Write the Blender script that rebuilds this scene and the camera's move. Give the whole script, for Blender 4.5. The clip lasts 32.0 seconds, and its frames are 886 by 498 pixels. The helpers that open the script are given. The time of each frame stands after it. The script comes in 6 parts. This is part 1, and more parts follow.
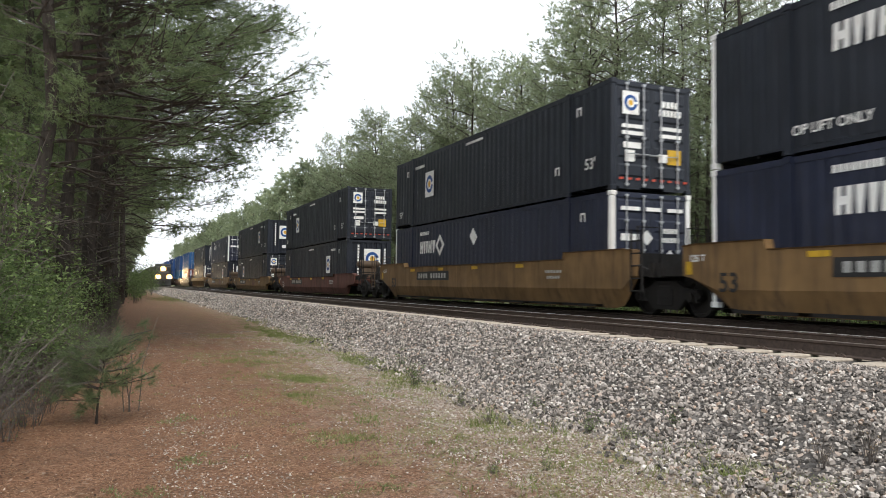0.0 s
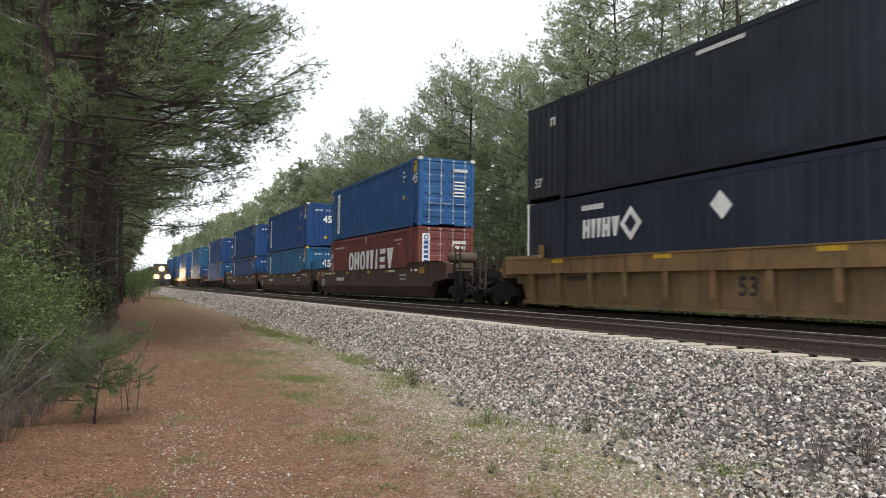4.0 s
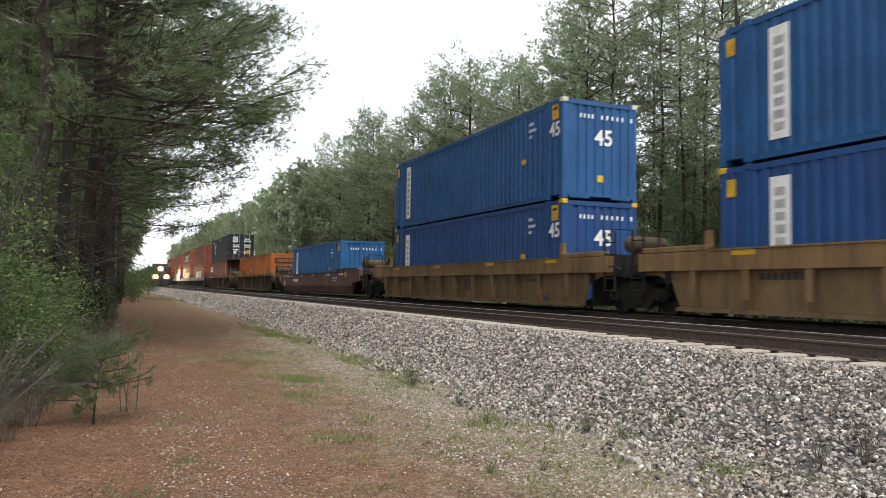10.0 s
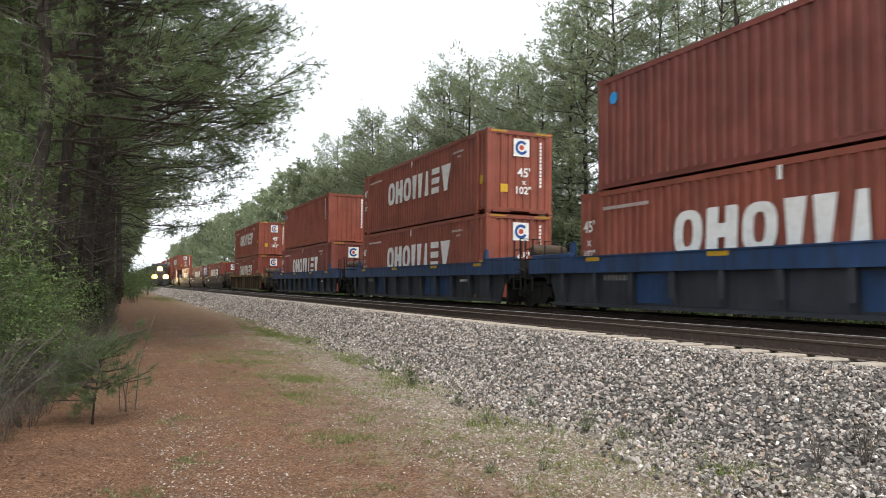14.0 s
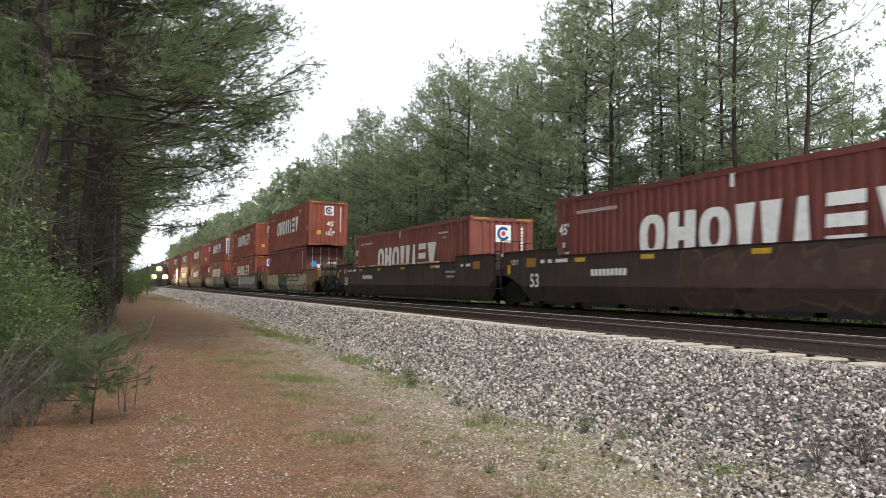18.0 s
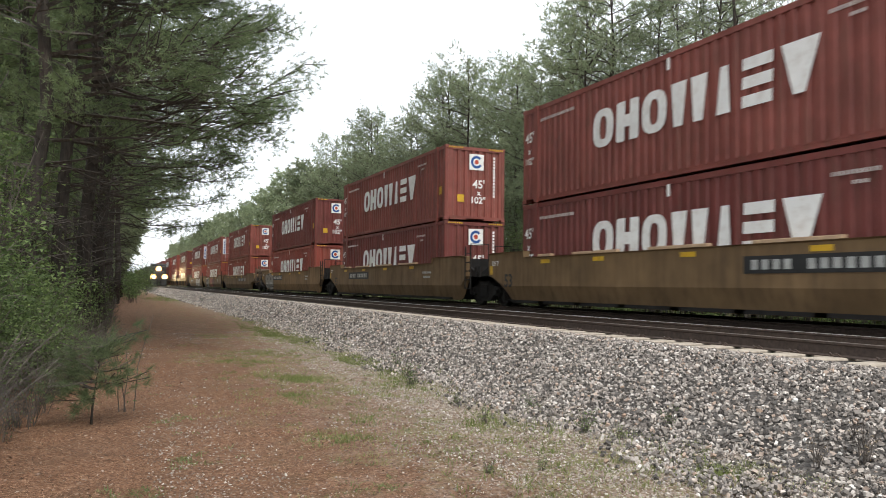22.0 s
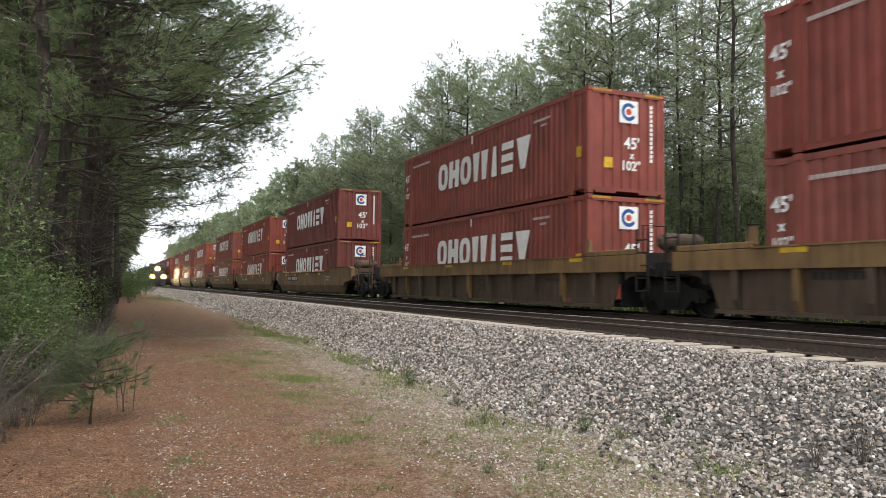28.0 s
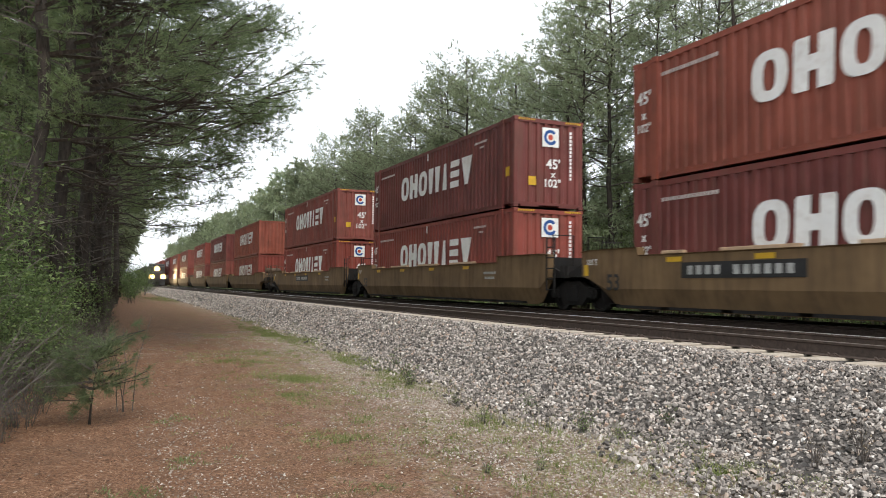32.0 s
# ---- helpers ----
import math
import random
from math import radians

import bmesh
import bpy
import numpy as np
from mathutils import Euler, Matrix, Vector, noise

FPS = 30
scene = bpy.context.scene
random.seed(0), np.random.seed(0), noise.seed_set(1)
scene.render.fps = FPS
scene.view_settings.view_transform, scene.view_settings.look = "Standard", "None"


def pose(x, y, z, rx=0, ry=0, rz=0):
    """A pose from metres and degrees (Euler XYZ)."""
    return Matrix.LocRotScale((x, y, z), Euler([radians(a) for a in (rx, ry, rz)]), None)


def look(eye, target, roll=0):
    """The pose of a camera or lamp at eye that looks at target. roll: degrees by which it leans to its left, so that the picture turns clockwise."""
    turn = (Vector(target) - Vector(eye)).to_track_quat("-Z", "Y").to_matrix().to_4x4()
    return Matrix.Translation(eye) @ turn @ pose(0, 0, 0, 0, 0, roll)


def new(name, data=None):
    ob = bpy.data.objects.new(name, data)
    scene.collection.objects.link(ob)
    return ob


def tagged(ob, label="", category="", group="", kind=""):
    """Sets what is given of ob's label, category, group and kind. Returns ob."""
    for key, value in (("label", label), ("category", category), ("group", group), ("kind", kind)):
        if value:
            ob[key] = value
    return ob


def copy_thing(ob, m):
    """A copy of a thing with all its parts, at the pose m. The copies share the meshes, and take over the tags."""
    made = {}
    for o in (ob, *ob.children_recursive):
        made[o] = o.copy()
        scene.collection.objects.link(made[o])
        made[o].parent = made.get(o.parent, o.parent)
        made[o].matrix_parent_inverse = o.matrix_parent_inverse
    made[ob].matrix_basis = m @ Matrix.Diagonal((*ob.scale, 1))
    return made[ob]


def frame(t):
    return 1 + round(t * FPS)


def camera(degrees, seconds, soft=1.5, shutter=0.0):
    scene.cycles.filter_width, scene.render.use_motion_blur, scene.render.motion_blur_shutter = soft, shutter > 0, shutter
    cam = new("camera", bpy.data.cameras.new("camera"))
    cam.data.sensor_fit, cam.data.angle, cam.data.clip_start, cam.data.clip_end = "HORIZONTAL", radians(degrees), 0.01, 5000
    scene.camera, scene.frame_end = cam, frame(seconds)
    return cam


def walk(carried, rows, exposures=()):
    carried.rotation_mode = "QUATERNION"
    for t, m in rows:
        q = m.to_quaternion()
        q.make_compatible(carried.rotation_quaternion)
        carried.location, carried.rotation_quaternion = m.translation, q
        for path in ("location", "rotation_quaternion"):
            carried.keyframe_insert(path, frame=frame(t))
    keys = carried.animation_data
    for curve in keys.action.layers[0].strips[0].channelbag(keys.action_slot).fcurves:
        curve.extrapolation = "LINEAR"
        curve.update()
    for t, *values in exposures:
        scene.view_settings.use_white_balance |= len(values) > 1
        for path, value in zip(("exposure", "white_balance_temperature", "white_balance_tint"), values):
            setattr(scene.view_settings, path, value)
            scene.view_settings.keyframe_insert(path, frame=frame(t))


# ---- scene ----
YAW, PITCH, ROLL, EYE = 23.465, 2.870, 0.766, 1.50
cam = camera(60.91, 32.0, soft=0.7, shutter=0.12)


def aim(turn):
    a, b = radians(YAW + turn), radians(PITCH)
    eye = Vector((0, 0, EYE))
    return look(eye, eye + Vector((math.sin(a) * math.cos(b), math.cos(a) * math.cos(b), math.sin(b))), ROLL)


walk(cam, [(t, aim(d)) for t, d in ((0, 0.0), (1.5, 0.01), (3.0, 0.08), (6.0, 0.13), (9.0, 0.17), (13.0, 0.22), (17.0, 0.27),
                                    (22.0, 0.31), (25.0, 0.345), (28.0, 0.385), (32.0, 0.415))])

# ---- light: a bright overcast sky with a broad, weak sun behind the camera ----
SUN_ELEV, SUN_AZ = 50, 182
world = bpy.data.worlds.new("sky")
scene.world = world
world.use_nodes = True
wn, wl = world.node_tree.nodes, world.node_tree.links
wn.clear()
sky = wn.new("ShaderNodeTexSky")
sky.sky_type, sky.sun_disc = "NISHITA", False
sky.sun_elevation, sky.sun_rotation = radians(SUN_ELEV), radians(SUN_AZ)
sky.air_density, sky.dust_density = 1.0, 3.0
bg_blue, bg_cloud, mixw, outw = wn.new("ShaderNodeBackground"), wn.new("ShaderNodeBackground"), wn.new("ShaderNodeMixShader"), wn.new("ShaderNodeOutputWorld")
bg_blue.inputs[1].default_value = 0.10
bg_cloud.inputs[0].default_value, bg_cloud.inputs[1].default_value = (0.92, 0.97, 1.03, 1), 1.08
mixw.inputs[0].default_value = 0.85
wl.new(sky.outputs[0], bg_blue.inputs[0])
wl.new(bg_blue.outputs[0], mixw.inputs[1])
wl.new(bg_cloud.outputs[0], mixw.inputs[2])
wl.new(mixw.outputs[0], outw.inputs[0])
sun = new("sun", bpy.data.lights.new("sun", "SUN"))
sun.data.energy, sun.data.angle, sun.data.color = 1.5, radians(16), (1.0, 0.96, 0.90)
sx, sy = math.sin(radians(SUN_AZ)), math.cos(radians(SUN_AZ))
sun.matrix_world = look(Vector((sx, sy, math.tan(radians(SUN_ELEV)))) * 50, (0, 0, 0))
scene.view_settings.exposure = 0.58

# ---- materials ----


def shader(name, rough=0.7, metal=0.0, spec=0.4):
    m = bpy.data.materials.new(name)
    m.use_nodes = True
    n, l = m.node_tree.nodes, m.node_tree.links
    b = n["Principled BSDF"]
    b.inputs["Roughness"].default_value, b.inputs["Metallic"].default_value = rough, metal
    b.inputs["Specular IOR Level"].default_value = spec
    return m, n, l, b


def coords(n, l, scale, space="Object"):
    c, mp = n.new("ShaderNodeTexCoord"), n.new("ShaderNodeMapping")
    mp.inputs["Scale"].default_value = scale
    l.new(c.outputs[space], mp.inputs[0])
    return mp.outputs[0]


def noise_of(n, l, vec, scale, detail=4.0, rough=0.6):
    t = n.new("ShaderNodeTexNoise")
    t.inputs["Scale"].default_value, t.inputs["Detail"].default_value, t.inputs["Roughness"].default_value = scale, detail, rough
    l.new(vec, t.inputs["Vector"])
    return t.outputs[0]


def ramp_of(n, l, fac, stops):
    r = n.new("ShaderNodeValToRGB")
    e = r.color_ramp.elements
    while len(e) < len(stops):
        e.new(0.5)
    for k, (p, c) in zip(e, stops):
        k.position, k.color = p, (*c, 1) if len(c) == 3 else c
    l.new(fac, r.inputs[0])
    return r.outputs[0]


def mix_of(n, l, fac, a, b, mode="MIX"):
    m = n.new("ShaderNodeMix")
    m.data_type, m.blend_type = "RGBA", mode
    for sock, val in ((m.inputs[0], fac), (m.inputs[6], a), (m.inputs[7], b)):
        if isinstance(val, bpy.types.NodeSocket):
            l.new(val, sock)
        else:
            sock.default_value = (*val, 1) if isinstance(val, tuple) else val
    return m.outputs[2]


def bump_of(n, l, b, height, strength=0.3, dist=0.02):
    k = n.new("ShaderNodeBump")
    k.inputs["Strength"].default_value, k.inputs["Distance"].default_value = strength, dist
    l.new(height, k.inputs["Height"])
    l.new(k.outputs[0], b.inputs["Normal"])


def painted(name, col, dirt=(0.10, 0.075, 0.05), amount=0.5, rough=0.5, fade=0.25, seed=0.0):
    """Weathered paint: faded patches, vertical streaks of grime, rust freckles."""
    m, n, l, b = shader(name, rough)
    info = n.new("ShaderNodeObjectInfo")
    shift = n.new("ShaderNodeVectorMath")
    shift.operation = "MULTIPLY_ADD"
    c = n.new("ShaderNodeTexCoord")
    comb = n.new("ShaderNodeCombineXYZ")
    for k in range(3):
        l.new(info.outputs["Random"], comb.inputs[k])
    l.new(comb.outputs[0], shift.inputs[0])
    shift.inputs[1].default_value = (37.0, 53.0, 11.0)
    l.new(c.outputs["Object"], shift.inputs[2])
    v = shift.outputs[0]
    st = n.new("ShaderNodeMapping")
    st.inputs["Scale"].default_value = (1.0, 1.0, 0.09)
    l.new(v, st.inputs[0])
    patches = noise_of(n, l, v, 0.9, 3)
    streaks = noise_of(n, l, st.outputs[0], 5.0, 5, 0.65)
    fine = noise_of(n, l, v, 26.0, 4, 0.7)
    light = tuple(min(1.0, x * (1 + fade) + 0.02 * fade) for x in col)
    dark = tuple(x * (1 - fade) for x in col)
    base = ramp_of(n, l, patches, [(0.3, dark), (0.7, light)])
    grime = ramp_of(n, l, streaks, [(0.48, (0, 0, 0)), (0.75, (amount,) * 3)])
    base = mix_of(n, l, grime, base, dirt)
    rust = ramp_of(n, l, fine, [(0.66, (0, 0, 0)), (0.74, (amount * 0.8,) * 3)])
    base = mix_of(n, l, rust, base, (0.13, 0.06, 0.03))
    l.new(base, b.inputs["Base Color"])
    rr = ramp_of(n, l, streaks, [(0.3, (rough - 0.1,) * 3), (0.8, (min(1, rough + 0.25),) * 3)])
    l.new(rr, b.inputs["Roughness"])
    bump_of(n, l, b, fine, 0.12, 0.004)
    return m


def plain(name, col, rough=0.6, metal=0.0, vary=0.2, scale=9.0):
    m, n, l, b = shader(name, rough, metal)
    f = noise_of(n, l, coords(n, l, (1, 1, 1)), scale, 5, 0.65)
    l.new(ramp_of(n, l, f, [(0.3, tuple(x * (1 - vary) for x in col)), (0.7, tuple(min(1, x * (1 + vary)) for x in col))]), b.inputs["Base Color"])
    bump_of(n, l, b, f, 0.15, 0.01)
    return m


def foliage(name, a, b_, c_, trans=0.3, rough=0.6):
    """Leaves or needles: each small piece takes its own tone; some light passes through."""
    m, n, l, b = shader(name, rough, 0, 0.25)
    g = n.new("ShaderNodeNewGeometry")
    o = n.new("ShaderNodeObjectInfo")
    big = noise_of(n, l, coords(n, l, (1, 1, 1)), 0.5, 2)
    r = ramp_of(n, l, g.outputs["Random Per Island"], [(0.0, a), (0.55, b_), (1.0, c_)])
    r = mix_of(n, l, ramp_of(n, l, big, [(0.4, (0, 0, 0)), (0.8, (0.8, 0.8, 0.8))]), r, a)
    hsv = n.new("ShaderNodeHueSaturation")
    mr = n.new("ShaderNodeMapRange")
    mr.inputs[3].default_value, mr.inputs[4].default_value = 0.75, 1.25
    l.new(o.outputs["Random"], mr.inputs[0])
    l.new(mr.outputs[0], hsv.inputs["Value"])
    l.new(r, hsv.inputs["Color"])
    l.new(hsv.outputs[0], b.inputs["Base Color"])
    t = n.new("ShaderNodeBsdfTranslucent")
    l.new(hsv.outputs[0], t.inputs[0])
    mx = n.new("ShaderNodeMixShader")
    mx.inputs[0].default_value = trans
    l.new(b.outputs[0], mx.inputs[1])
    l.new(t.outputs[0], mx.inputs[2])
    l.new(mx.outputs[0], n["Material Output"].inputs[0])
    return m


RED = painted("red_paint", (0.212, 0.044, 0.030), amount=0.45)
RED_ORANGE = painted("faded_red_paint", (0.245, 0.063, 0.038), amount=0.4)
MAROON = painted("maroon_paint", (0.140, 0.032, 0.026), amount=0.45)
BROWNRED = painted("brown_red_paint", (0.205, 0.055, 0.041), amount=0.45)
BLUE = painted("blue_paint", (0.010, 0.076, 0.215), amount=0.14, fade=0.2)
BLUE_DARK = painted("dark_blue_paint", (0.008, 0.052, 0.178), amount=0.12, fade=0.15)
BLUE_TEAL = painted("teal_blue_paint", (0.012, 0.100, 0.215), amount=0.18, fade=0.2)
BLUE_LIGHT = painted("light_blue_paint", (0.016, 0.105, 0.270), amount=0.2, fade=0.2)
BLACK = painted("black_paint", (0.009, 0.0125, 0.021), dirt=(0.024, 0.026, 0.031), amount=0.2, rough=0.45)
NAVY = painted("navy_paint", (0.007, 0.011, 0.030), dirt=(0.05, 0.05, 0.055), amount=0.3, rough=0.45)
ORANGE = painted("orange_paint", (0.40, 0.115, 0.022), amount=0.4)
CAR_YELLOW = painted("yellow_car_paint", (0.19, 0.110, 0.042), dirt=(0.06, 0.042, 0.028), amount=0.85, rough=0.65)
CAR_OLIVE = painted("dirty_yellow_car_paint", (0.165, 0.102, 0.046), dirt=(0.06, 0.042, 0.028), amount=0.6, rough=0.7)
CAR_BROWN = painted("brown_car_paint", (0.068, 0.032, 0.023), dirt=(0.05, 0.038, 0.03), amount=0.5, rough=0.65)
CAR_DARK = painted("dark_brown_car_paint", (0.046, 0.029, 0.023), dirt=(0.035, 0.028, 0.024), amount=0.6, rough=0.7)
CAR_MUD = painted("mud_car_paint", (0.085, 0.056, 0.034), dirt=(0.035, 0.03, 0.026), amount=0.6, rough=0.7)
PLACARD = painted("orange_placard", (0.36, 0.16, 0.02), amount=0.5)
CAR_GREY = painted("weathered_grey_car_paint", (0.13, 0.112, 0.08), dirt=(0.06, 0.05, 0.04), amount=0.7, rough=0.7)
CAR_RED = painted("rust_red_car_paint", (0.105, 0.036, 0.025), dirt=(0.05, 0.035, 0.028), amount=0.7, rough=0.65)
CAR_ROSE = painted("rose_brown_car_paint", (0.105, 0.046, 0.037), dirt=(0.05, 0.036, 0.03), amount=0.5, rough=0.65)
CAR_SCARLET = painted("scarlet_car_paint", (0.20, 0.056, 0.034), dirt=(0.05, 0.03, 0.024), amount=0.7, rough=0.6)
CAR_SLATE = painted("slate_car_paint", (0.030, 0.034, 0.043), dirt=(0.03, 0.027, 0.025), amount=0.6, rough=0.65)
CAR_BLUE = painted("blue_car_paint", (0.012, 0.044, 0.120), dirt=(0.03, 0.028, 0.026), amount=0.8, rough=0.6)
GRIMY = painted("grimy_steel", (0.011, 0.0092, 0.008), dirt=(0.024, 0.018, 0.014), amount=0.6, rough=0.8)
WHITE = painted("white_marking", (0.80, 0.80, 0.77), dirt=(0.42, 0.34, 0.27), amount=0.4, rough=0.55, fade=0.08)
SILL_WHITE = painted("cream_casting_paint", (0.62, 0.58, 0.47), amount=0.4, fade=0.1)
YELLOW = painted("yellow_marking", (0.60, 0.36, 0.02), amount=0.5, fade=0.15)
FAINT_BLUE = painted("worn_white_marking", (0.58, 0.62, 0.66), amount=0.3, fade=0.1)
FAINT = painted("faded_white_marking", (0.52, 0.46, 0.43), amount=0.5, fade=0.1)
LOGO_BLUE = plain("logo_blue", (0.012, 0.07, 0.26), 0.5)
LOGO_GOLD = plain("logo_gold", (0.70, 0.40, 0.05), 0.5)
LOGO_RED = plain("logo_red", (0.45, 0.06, 0.03), 0.5)
SKYBLUE = plain("sky_blue_sticker", (0.03, 0.35, 0.75), 0.5)
STEEL = plain("worn_wheel_steel", (0.022, 0.019, 0.017), 0.6, 0.3)
GALV = plain("galvanised_steel", (0.45, 0.46, 0.47), 0.45, 0.6)
RUST = plain("rusty_rail", (0.066, 0.046, 0.036), 0.75, 0.0, 0.35, 14)
RAIL_HEAD = plain("polished_rail_head", (0.86, 0.86, 0.86), 0.38, 0.85, 0.06)
# darker copy of the rail head, the missing sky reflection painted in
GLINTLESS_HEAD = plain("dull_rail_head", (0.15, 0.125, 0.105), 0.5, 0.3, 0.25)
CONCRETE = plain("concrete_tie", (0.42, 0.36, 0.29), 0.85, 0, 0.18, 20)
# dirty tie, darkened further by painting in the shade under the train
SHADED_TIE = plain("grease-fouled tie", (0.05, 0.042, 0.036), 0.85, 0, 0.3, 12)
SPRAY_CYAN = plain("cyan_spray_paint", (0.085, 0.135, 0.155), 0.6, 0, 0.45, 3)
SPRAY_GREY = plain("grey_spray_paint", (0.38, 0.38, 0.36), 0.6, 0, 0.3, 4)
SPRAY_CREAM = plain("cream_spray_paint", (0.38, 0.33, 0.19), 0.6, 0, 0.3, 4)
SPRAY_RED = plain("red_spray_paint", (0.25, 0.05, 0.04), 0.6, 0, 0.3, 4)
SPRAY_WHITE = plain("white_spray_paint", (0.62, 0.62, 0.60), 0.6, 0, 0.3, 4)
SPRAY_STONE = plain("stone_grey_spray_paint", (0.20, 0.19, 0.175), 0.6, 0, 0.35, 4)
SPRAY_MAROON = plain("maroon_spray_paint", (0.10, 0.025, 0.025), 0.6, 0, 0.35, 4)
SPRAY_TEAL = plain("teal_spray_paint", (0.05, 0.11, 0.13), 0.6, 0, 0.4, 4)
SPRAY_AMBER = plain("amber_spray_paint", (0.45, 0.27, 0.06), 0.6, 0, 0.35, 4)
GUIDE = plain("worn_guide_steel", (0.42, 0.29, 0.18), 0.7, 0, 0.3, 6)
SPRAY_BLACK = plain("black_spray_paint", (0.02, 0.02, 0.02), 0.6, 0, 0.3, 4)
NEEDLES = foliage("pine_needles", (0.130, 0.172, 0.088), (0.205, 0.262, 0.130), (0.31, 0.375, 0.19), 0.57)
# paler copy of the needles: distance haze painted into the colour
NEEDLES_HAZED = foliage("pine_needles_open", (0.20, 0.24, 0.145), (0.285, 0.33, 0.195), (0.39, 0.43, 0.265), 0.54)
LEAVES = foliage("green_leaves", (0.070, 0.105, 0.04), (0.128, 0.182, 0.066), (0.26, 0.345, 0.13), 0.5)
LEAVES_LIME = foliage("spring_leaves", (0.12, 0.15, 0.06), (0.19, 0.235, 0.09), (0.30, 0.35, 0.15), 0.45)
GRASS = foliage("grass_blades", (0.13, 0.165, 0.05), (0.215, 0.265, 0.085), (0.36, 0.35, 0.16), 0.35)
STRAW = foliage("pine_straw", (0.035, 0.016, 0.010), (0.25, 0.122, 0.066), (0.52, 0.34, 0.21), 0.1)
LITTER = foliage("leaf_litter", (0.05, 0.026, 0.015), (0.22, 0.125, 0.075), (0.48, 0.38, 0.30), 0.1)
DRY = foliage("dry_grass", (0.22, 0.16, 0.09), (0.32, 0.25, 0.15), (0.42, 0.34, 0.22), 0.2)


def bark_material(name, a, b_):
    m, n, l, b = shader(name, 0.9, 0, 0.2)
    v = coords(n, l, (1, 1, 0.25))
    f = noise_of(n, l, v, 14, 6, 0.7)
    g = noise_of(n, l, coords(n, l, (1, 1, 1)), 1.2, 2)
    c = ramp_of(n, l, f, [(0.35, a), (0.65, b_)])
    l.new(mix_of(n, l, ramp_of(n, l, g, [(0.4, (0, 0, 0)), (0.7, (0.5, 0.5, 0.5))]), c, (0.075, 0.070, 0.062)), b.inputs["Base Color"])
    bump_of(n, l, b, f, 0.8, 0.03)
    return m


BARK = bark_material("pine_bark", (0.020, 0.016, 0.013), (0.074, 0.060, 0.050))
LIMB = bark_material("limb_bark", (0.050, 0.042, 0.036), (0.15, 0.128, 0.11))
TWIG = bark_material("grey_twigs", (0.060, 0.050, 0.043), (0.175, 0.150, 0.130))


def ground_material():
    """Red pine straw by the trees, pale crushed gravel and thin grass towards the track."""
    m, n, l, b = shader("forest_path_ground", 0.95, 0, 0.15)
    c = n.new("ShaderNodeTexCoord")
    v = c.outputs["Object"]
    sep = n.new("ShaderNodeSeparateXYZ")
    l.new(v, sep.inputs[0])
    straw_f = noise_of(n, l, v, 34, 8, 0.85)
    straw = ramp_of(n, l, straw_f, [(0.34, (0.018, 0.010, 0.007)), (0.45, (0.115, 0.058, 0.034)), (0.55, (0.30, 0.158, 0.090)), (0.68, (0.55, 0.40, 0.29))])
    vor = n.new("ShaderNodeTexVoronoi")
    vor.inputs["Scale"].default_value = 38.0
    l.new(v, vor.inputs["Vector"])
    grav = ramp_of(n, l, vor.outputs["Color"], [(0.2, (0.12, 0.10, 0.078)), (0.55, (0.30, 0.255, 0.205)), (0.85, (0.58, 0.53, 0.47))])
    big = noise_of(n, l, v, 0.55, 4, 0.65)
    mid = noise_of(n, l, v, 3.2, 5, 0.7)
    straw = mix_of(n, l, ramp_of(n, l, mid, [(0.36, (0.4, 0.4, 0.4)), (0.54, (0, 0, 0))]), straw, (0.085, 0.050, 0.030))
    straw = mix_of(n, l, ramp_of(n, l, noise_of(n, l, v, 9.0, 5, 0.75), [(0.56, (0, 0, 0)), (0.70, (0.4, 0.4, 0.4))]), straw, (0.36, 0.245, 0.165))
    # gravel share grows with x
    mr = n.new("ShaderNodeMapRange")
    mr.inputs[1].default_value, mr.inputs[2].default_value = 0.9, 4.6
    back = n.new("ShaderNodeMapRange")
    back.inputs[1].default_value, back.inputs[2].default_value, back.inputs[3].default_value, back.inputs[4].default_value = 8.0, 30.0, 0.0, 2.3
    l.new(sep.outputs[1], back.inputs[0])
    less = n.new("ShaderNodeMath")
    less.operation = "SUBTRACT"
    l.new(sep.outputs[0], less.inputs[0])
    l.new(back.outputs[0], less.inputs[1])
    l.new(less.outputs[0], mr.inputs[0])
    add = n.new("ShaderNodeMath")
    add.operation = "MULTIPLY_ADD"
    l.new(mid, add.inputs[0])
    add.inputs[1].default_value = 1.3
    l.new(mr.outputs[0], add.inputs[2])
    sc = n.new("ShaderNodeMath")
    sc.operation = "MULTIPLY"
    l.new(add.outputs[0], sc.inputs[0])
    sc.inputs[1].default_value = 0.5
    share = ramp_of(n, l, sc.outputs[0], [(0.44, (0, 0, 0)), (0.82, (0.85, 0.85, 0.85))])
    col = mix_of(n, l, share, straw, grav)
    # green cover
    green_f = noise_of(n, l, v, 1.7, 6, 0.75)
    fg = ramp_of(n, l, green_f, [(0.50, (0, 0, 0)), (0.66, (0.8, 0.8, 0.8))])
    mg = n.new("ShaderNodeMapRange")
    mg.inputs[1].default_value, mg.inputs[2].default_value = 1.0, 3.2
    l.new(sep.outputs[0], mg.inputs[0])
    fg = mix_of(n, l, 1.0, fg, mg.outputs[0], "MULTIPLY")
    col = mix_of(n, l, fg, col, (0.17, 0.18, 0.07))
    col = mix_of(n, l, ramp_of(n, l, big, [(0.35, (0.35, 0.35, 0.35)), (0.65, (0, 0, 0))]), col, (0.16, 0.10, 0.065))
    # beyond the far track: grass
    far = n.new("ShaderNodeMapRange")
    far.inputs[1].default_value, far.inputs[2].default_value = 15.0, 17.0
    l.new(sep.outputs[0], far.inputs[0])
